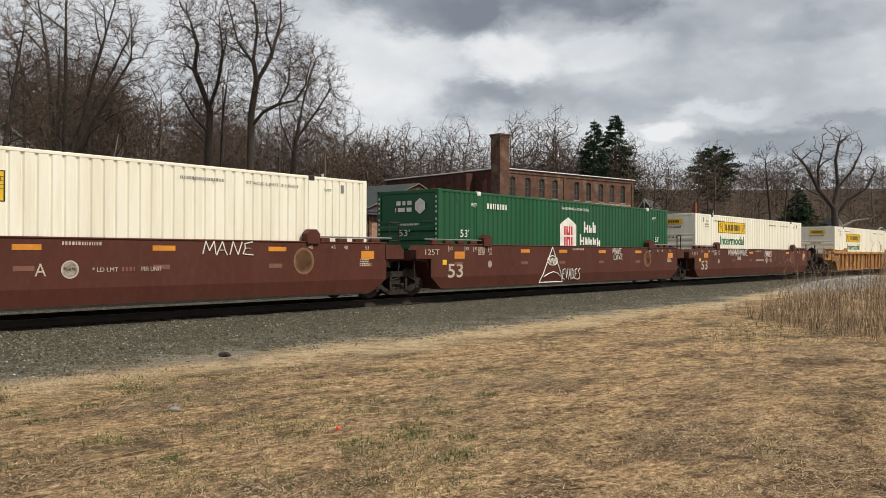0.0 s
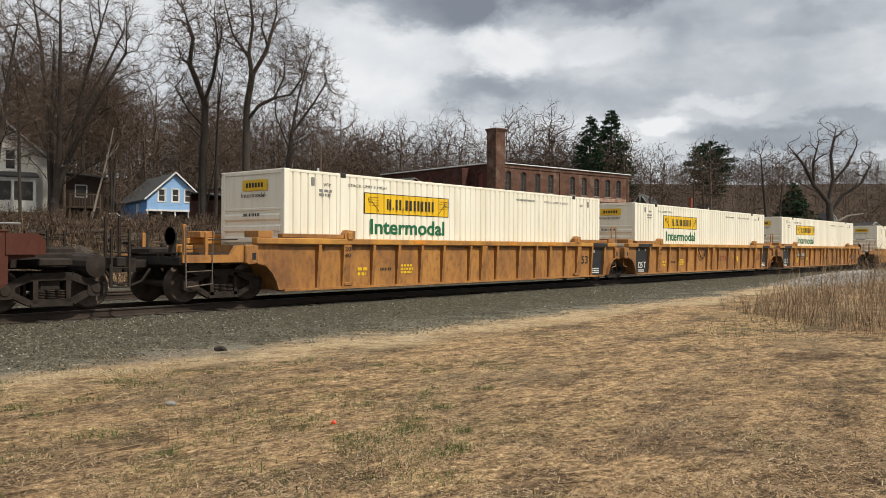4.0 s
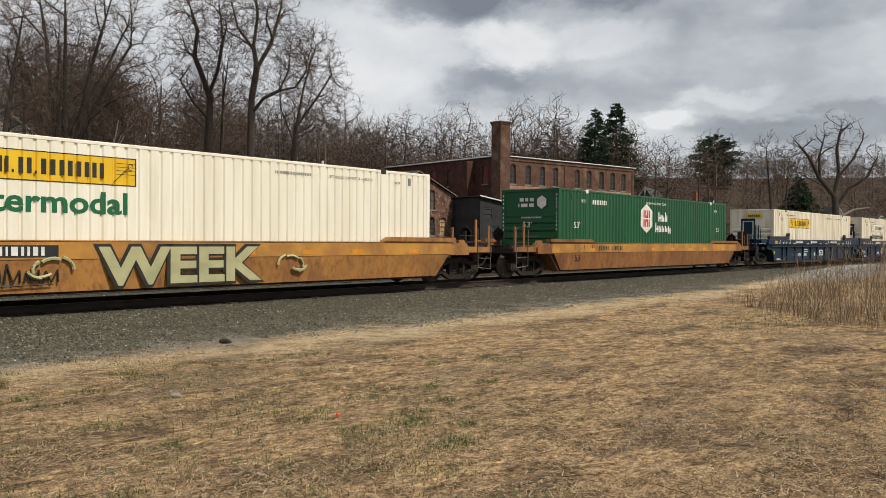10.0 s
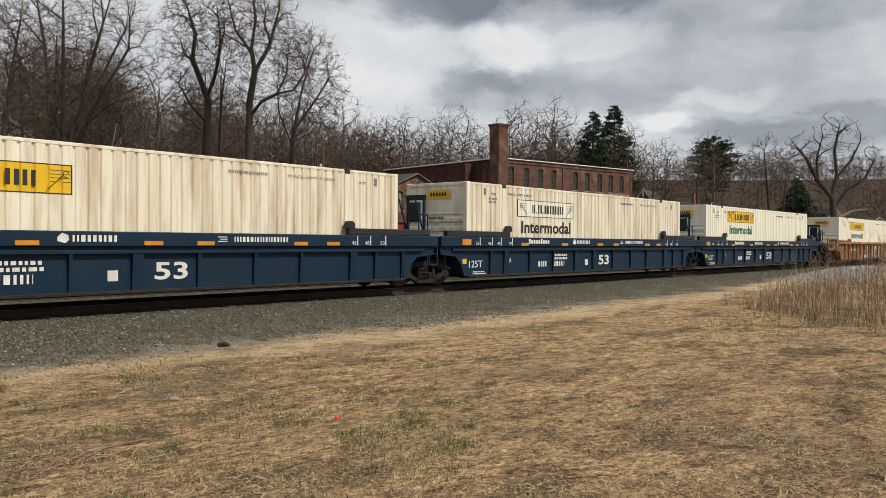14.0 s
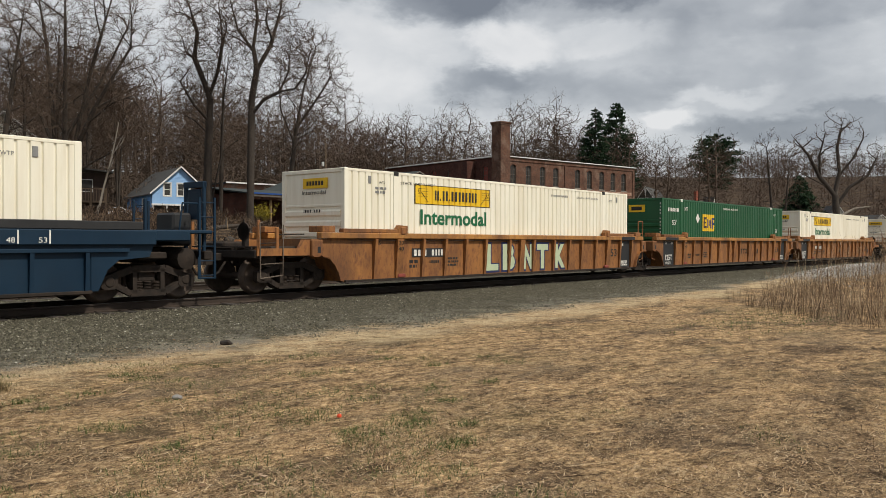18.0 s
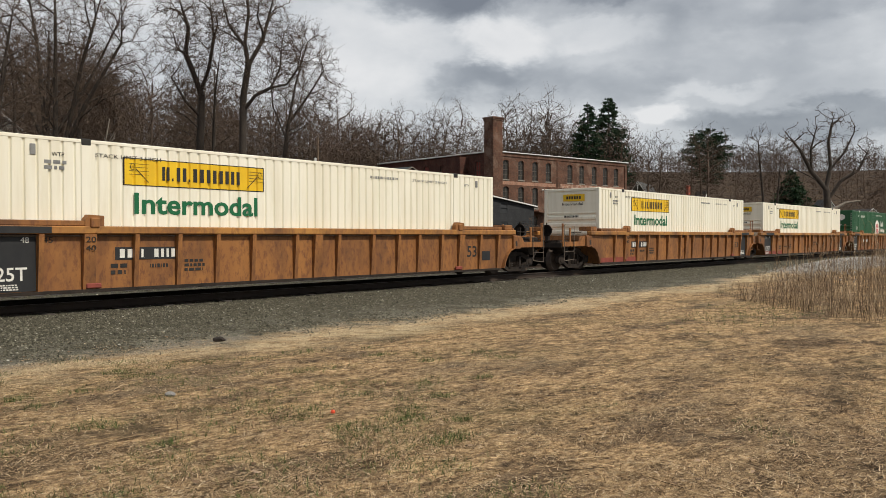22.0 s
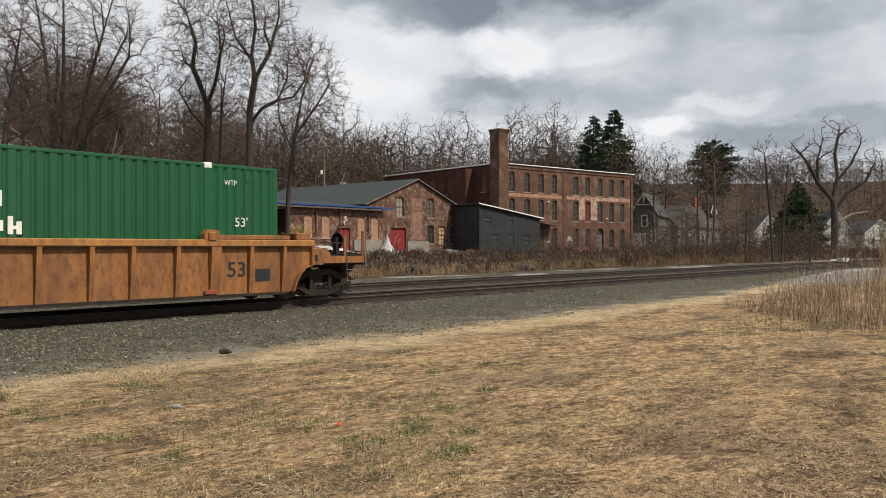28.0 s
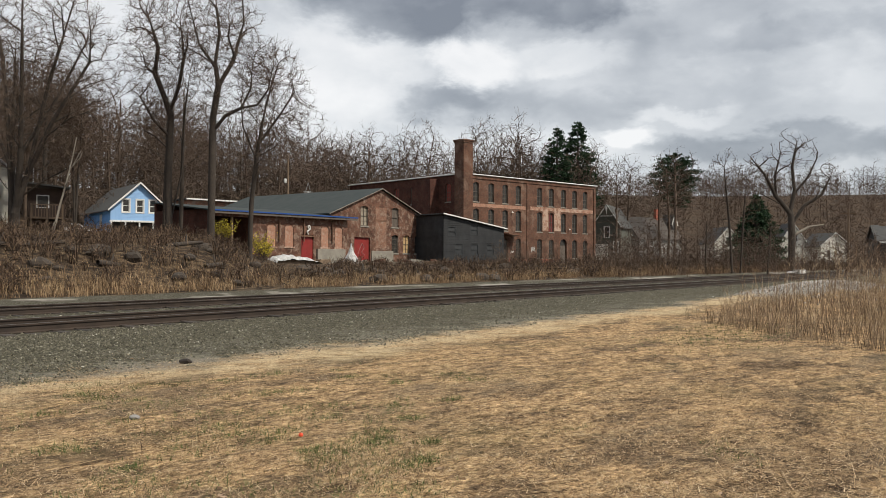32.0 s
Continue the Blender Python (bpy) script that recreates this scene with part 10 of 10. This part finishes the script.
def build_clutter():
    """Sheeted heap, cone, wall slabs, litter."""
    rs = random.Random(3)
    # white sheet over a heap
    n, m = 22, 10
    V, F = [], []
    for i in range(n):
        for j in range(m):
            x, y = i / (n - 1) * 5.0, j / (m - 1) * 2.4
            e = math.sin(math.pi * i / (n - 1)) ** 0.4 * math.sin(math.pi * (0.12 + 0.8 * j / (m - 1))) ** 0.7
            z = (1.0 - 0.1 * x) * e + 0.20 * noise.noise(Vector((x * 1.9, y * 1.9, 0))) + 0.10 * noise.noise(Vector((x * 5, y * 5, 2)))
            V.append((x, y, max(z, 0.02)))
    for i in range(n - 1):
        for j in range(m - 1):
            F.append((i * m + j, (i + 1) * m + j, (i + 1) * m + j + 1, i * m + j + 1))
    hz = float(ground_z(51.5, 54.6))
    t = thing("sheeted_heap", "heap under a crumpled dirty white sheet", "heap", pose(49.8, 54.9, hz, 0, 0, -8))
    part("sheet", Kit().add(V, F), mat("white_sheet", (0.58, 0.58, 0.57), (0.30, 0.30, 0.29), 2.5, 0.6, 0, 0.6, c3=(0.2, 0.19, 0.18)), t, smooth=True)
    part("heap", Kit().box(0.3, 4.6, 0.3, 2.0, -0.3, 0.35, 0.15), M_WOOD, t)
    z = float(ground_z(58.9, 54.3))
    c = thing("white_tent", "small pointed white cover beside the heap", "cover", pose(58.6, 54.3, z))
    part("cover", Kit().lathe([(0.95, -0.1), (0.7, 0.5), (0.35, 1.0), (0.12, 1.6), (0.04, 2.0)], (0, 0, 0), "z", 9), mat("white_sheet", (0.62, 0.62, 0.60)), c)
    for i in range(14):
        x, y = rs.uniform(55, 74), rs.uniform(50, 57)
        k = Kit().box(-rs.uniform(0.3, 1.0), rs.uniform(0.3, 1.0), -0.25, 0.25, 0, rs.uniform(0.15, 0.5), 0.03)
        ob = part("rubble_block", k, [M_CONC, M_BRICKL, M_WOOD][i % 3])
        ob.matrix_basis = pose(x, y, float(ground_z(x, y)) - 0.04, 0, rs.uniform(-8, 8), rs.uniform(0, 180))
        tagged(ob, ["grey concrete rubble block", "broken brick rubble", "weathered timber balk"][i % 3] + " in the yard scrub", "rubble", "rubble in the yard")
    # white heap of litter right of the tracks
    z = float(ground_z(92, 21))
    for i in range(7):
        x, y = 95 + rs.gauss(0, 1.3), 23.0 + rs.gauss(0, 0.5)
        ob = part("white_block", Kit().box(-0.35, 0.35, -0.25, 0.25, 0, 0.35, 0.08), M_TRIM)
        ob.matrix_basis = pose(x, y, float(ground_z(x, y)) - 0.02 + 0.18 * (i % 2), rs.uniform(-10, 10), 0, rs.uniform(0, 180))
        tagged(ob, "broken white block in a small heap", "rubble", "white rubble heap")
    # white parked car glimpsed beside the blue house
    cx, cy = 52.5, 92.0
    car = thing("parked_car", "pale grey car parked beside the blue house", "car", pose(cx, cy, float(ground_z(cx, cy)), 0, 0, -30))
    paint = mat("car_paint", (0.55, 0.56, 0.57), (0.5, 0.5, 0.51), 2, 0.3)
    part("body", Kit().prism([(-2.1, 0.35), (2.1, 0.35), (2.15, 0.8), (1.2, 0.95), (0.6, 1.42), (-1.2, 1.42), (-1.8, 0.98), (-2.15, 0.85)], -0.85, 0.85), paint, car)
    part("side_glass", Kit().prism([(-1.5, 0.98), (0.95, 0.98), (0.5, 1.34), (-1.1, 1.34)], -0.865, 0.865), M_GLASS, car)
    for x in (-1.3, 1.3):
        for y in (-0.8, 0.8):
            part("wheel", Kit().lathe([(0.05, -0.1), (0.32, -0.1), (0.32, 0.1), (0.05, 0.1)], (x, y, 0.32), "y", 14), M_BLACKP, car)
    # poles and street lamp beyond the field on the right
    for x, y, h in ((118, 22.5, 8.5), (122, 18.6, 7.0)):
        p = thing("utility_pole", "weathered wooden utility pole", "pole", pose(x, y, float(ground_z(x, y)) - 0.3))
        part("shaft", Kit().tube((0, 0, 0), (0, 0, h), 0.16, 0.11, 9), M_WOOD, p)
        part("crossarm", Kit().box(-0.07, 0.07, -0.9, 0.9, h - 0.7, h - 0.55), M_WOOD, p)
    # orange ball and grey stones in the field
    bx, by = 5.28, 5.49
    ob = part("orange_cap", Kit().lathe([(0.003, 0.0), (0.019, 0.0), (0.022, 0.010), (0.018, 0.025), (0.006, 0.031)], (0, 0, 0), "z", 14), mat("orange_plastic", (0.85, 0.09, 0.03), (0.75, 0.08, 0.03), 3, 0.5), smooth=True)
    ob.matrix_basis = pose(bx, by, float(ground_z(bx, by)))
    tagged(ob, "bright orange plastic cap lying in the grass", "cap")
    for (x, y, s, lab) in ((4.84, 7.36, 0.055, "pale grey stone in the dry grass"), (7.84, 10.62, 0.095, "dark lump of coal-black stone at the ballast edge")):
        bmh = bmesh.new()
        bmesh.ops.create_icosphere(bmh, subdivisions=2, radius=s)
        for v in bmh.verts:
            v.co *= 1 + 0.3 * noise.noise(v.co * 14)
            v.co.z *= 0.55
        me = bpy.data.meshes.new("stone")
        bmh.to_mesh(me)
        bmh.free()
        me.materials.append(mat("stone_grey", (0.26, 0.25, 0.235), (0.19, 0.18, 0.17), 8, 0.9) if s < 0.09 else M_GRIME_SHADE)
        ob = new("stone", me)
        ob.matrix_basis = pose(x, y, float(ground_z(x, y)) + 0.02, 0, 0, 30)
        tagged(ob, lab, "stone")


build_near_trees()
build_conifers()
build_woods()
build_field()
build_stones()
build_weeds()
build_bank()
build_clutter()


def motions():
    """Train and containers run along the bend; wheels roll."""
    for s, u, b in zip(UNIT_S, UNITS, BOXES):
        rows = [(t, train_pose(run(s, t))) for t in range(33)]
        walk(u, rows)
        walk(b, rows)
    place = dict(zip(UNITS, UNIT_S))
    for w, x, u in SPINS:
        at = w.matrix_basis.copy()
        s = place[u]
        near = [i / FPS for i in range(32 * FPS + 1) if -6 < run(s, i / FPS) + x < 80]
        ts = sorted({0.0, 32.0, *near})
        ref = near[0] if near else 0.0
        turn = lambda t: math.degrees((run(s, t) - run(s, ref)) / 0.42)
        walk(w, [(t, at @ pose(0, 0, 0, 0, turn(min(max(t, ref), near[-1] if near else ref)), 0)) for t in ts])


motions()
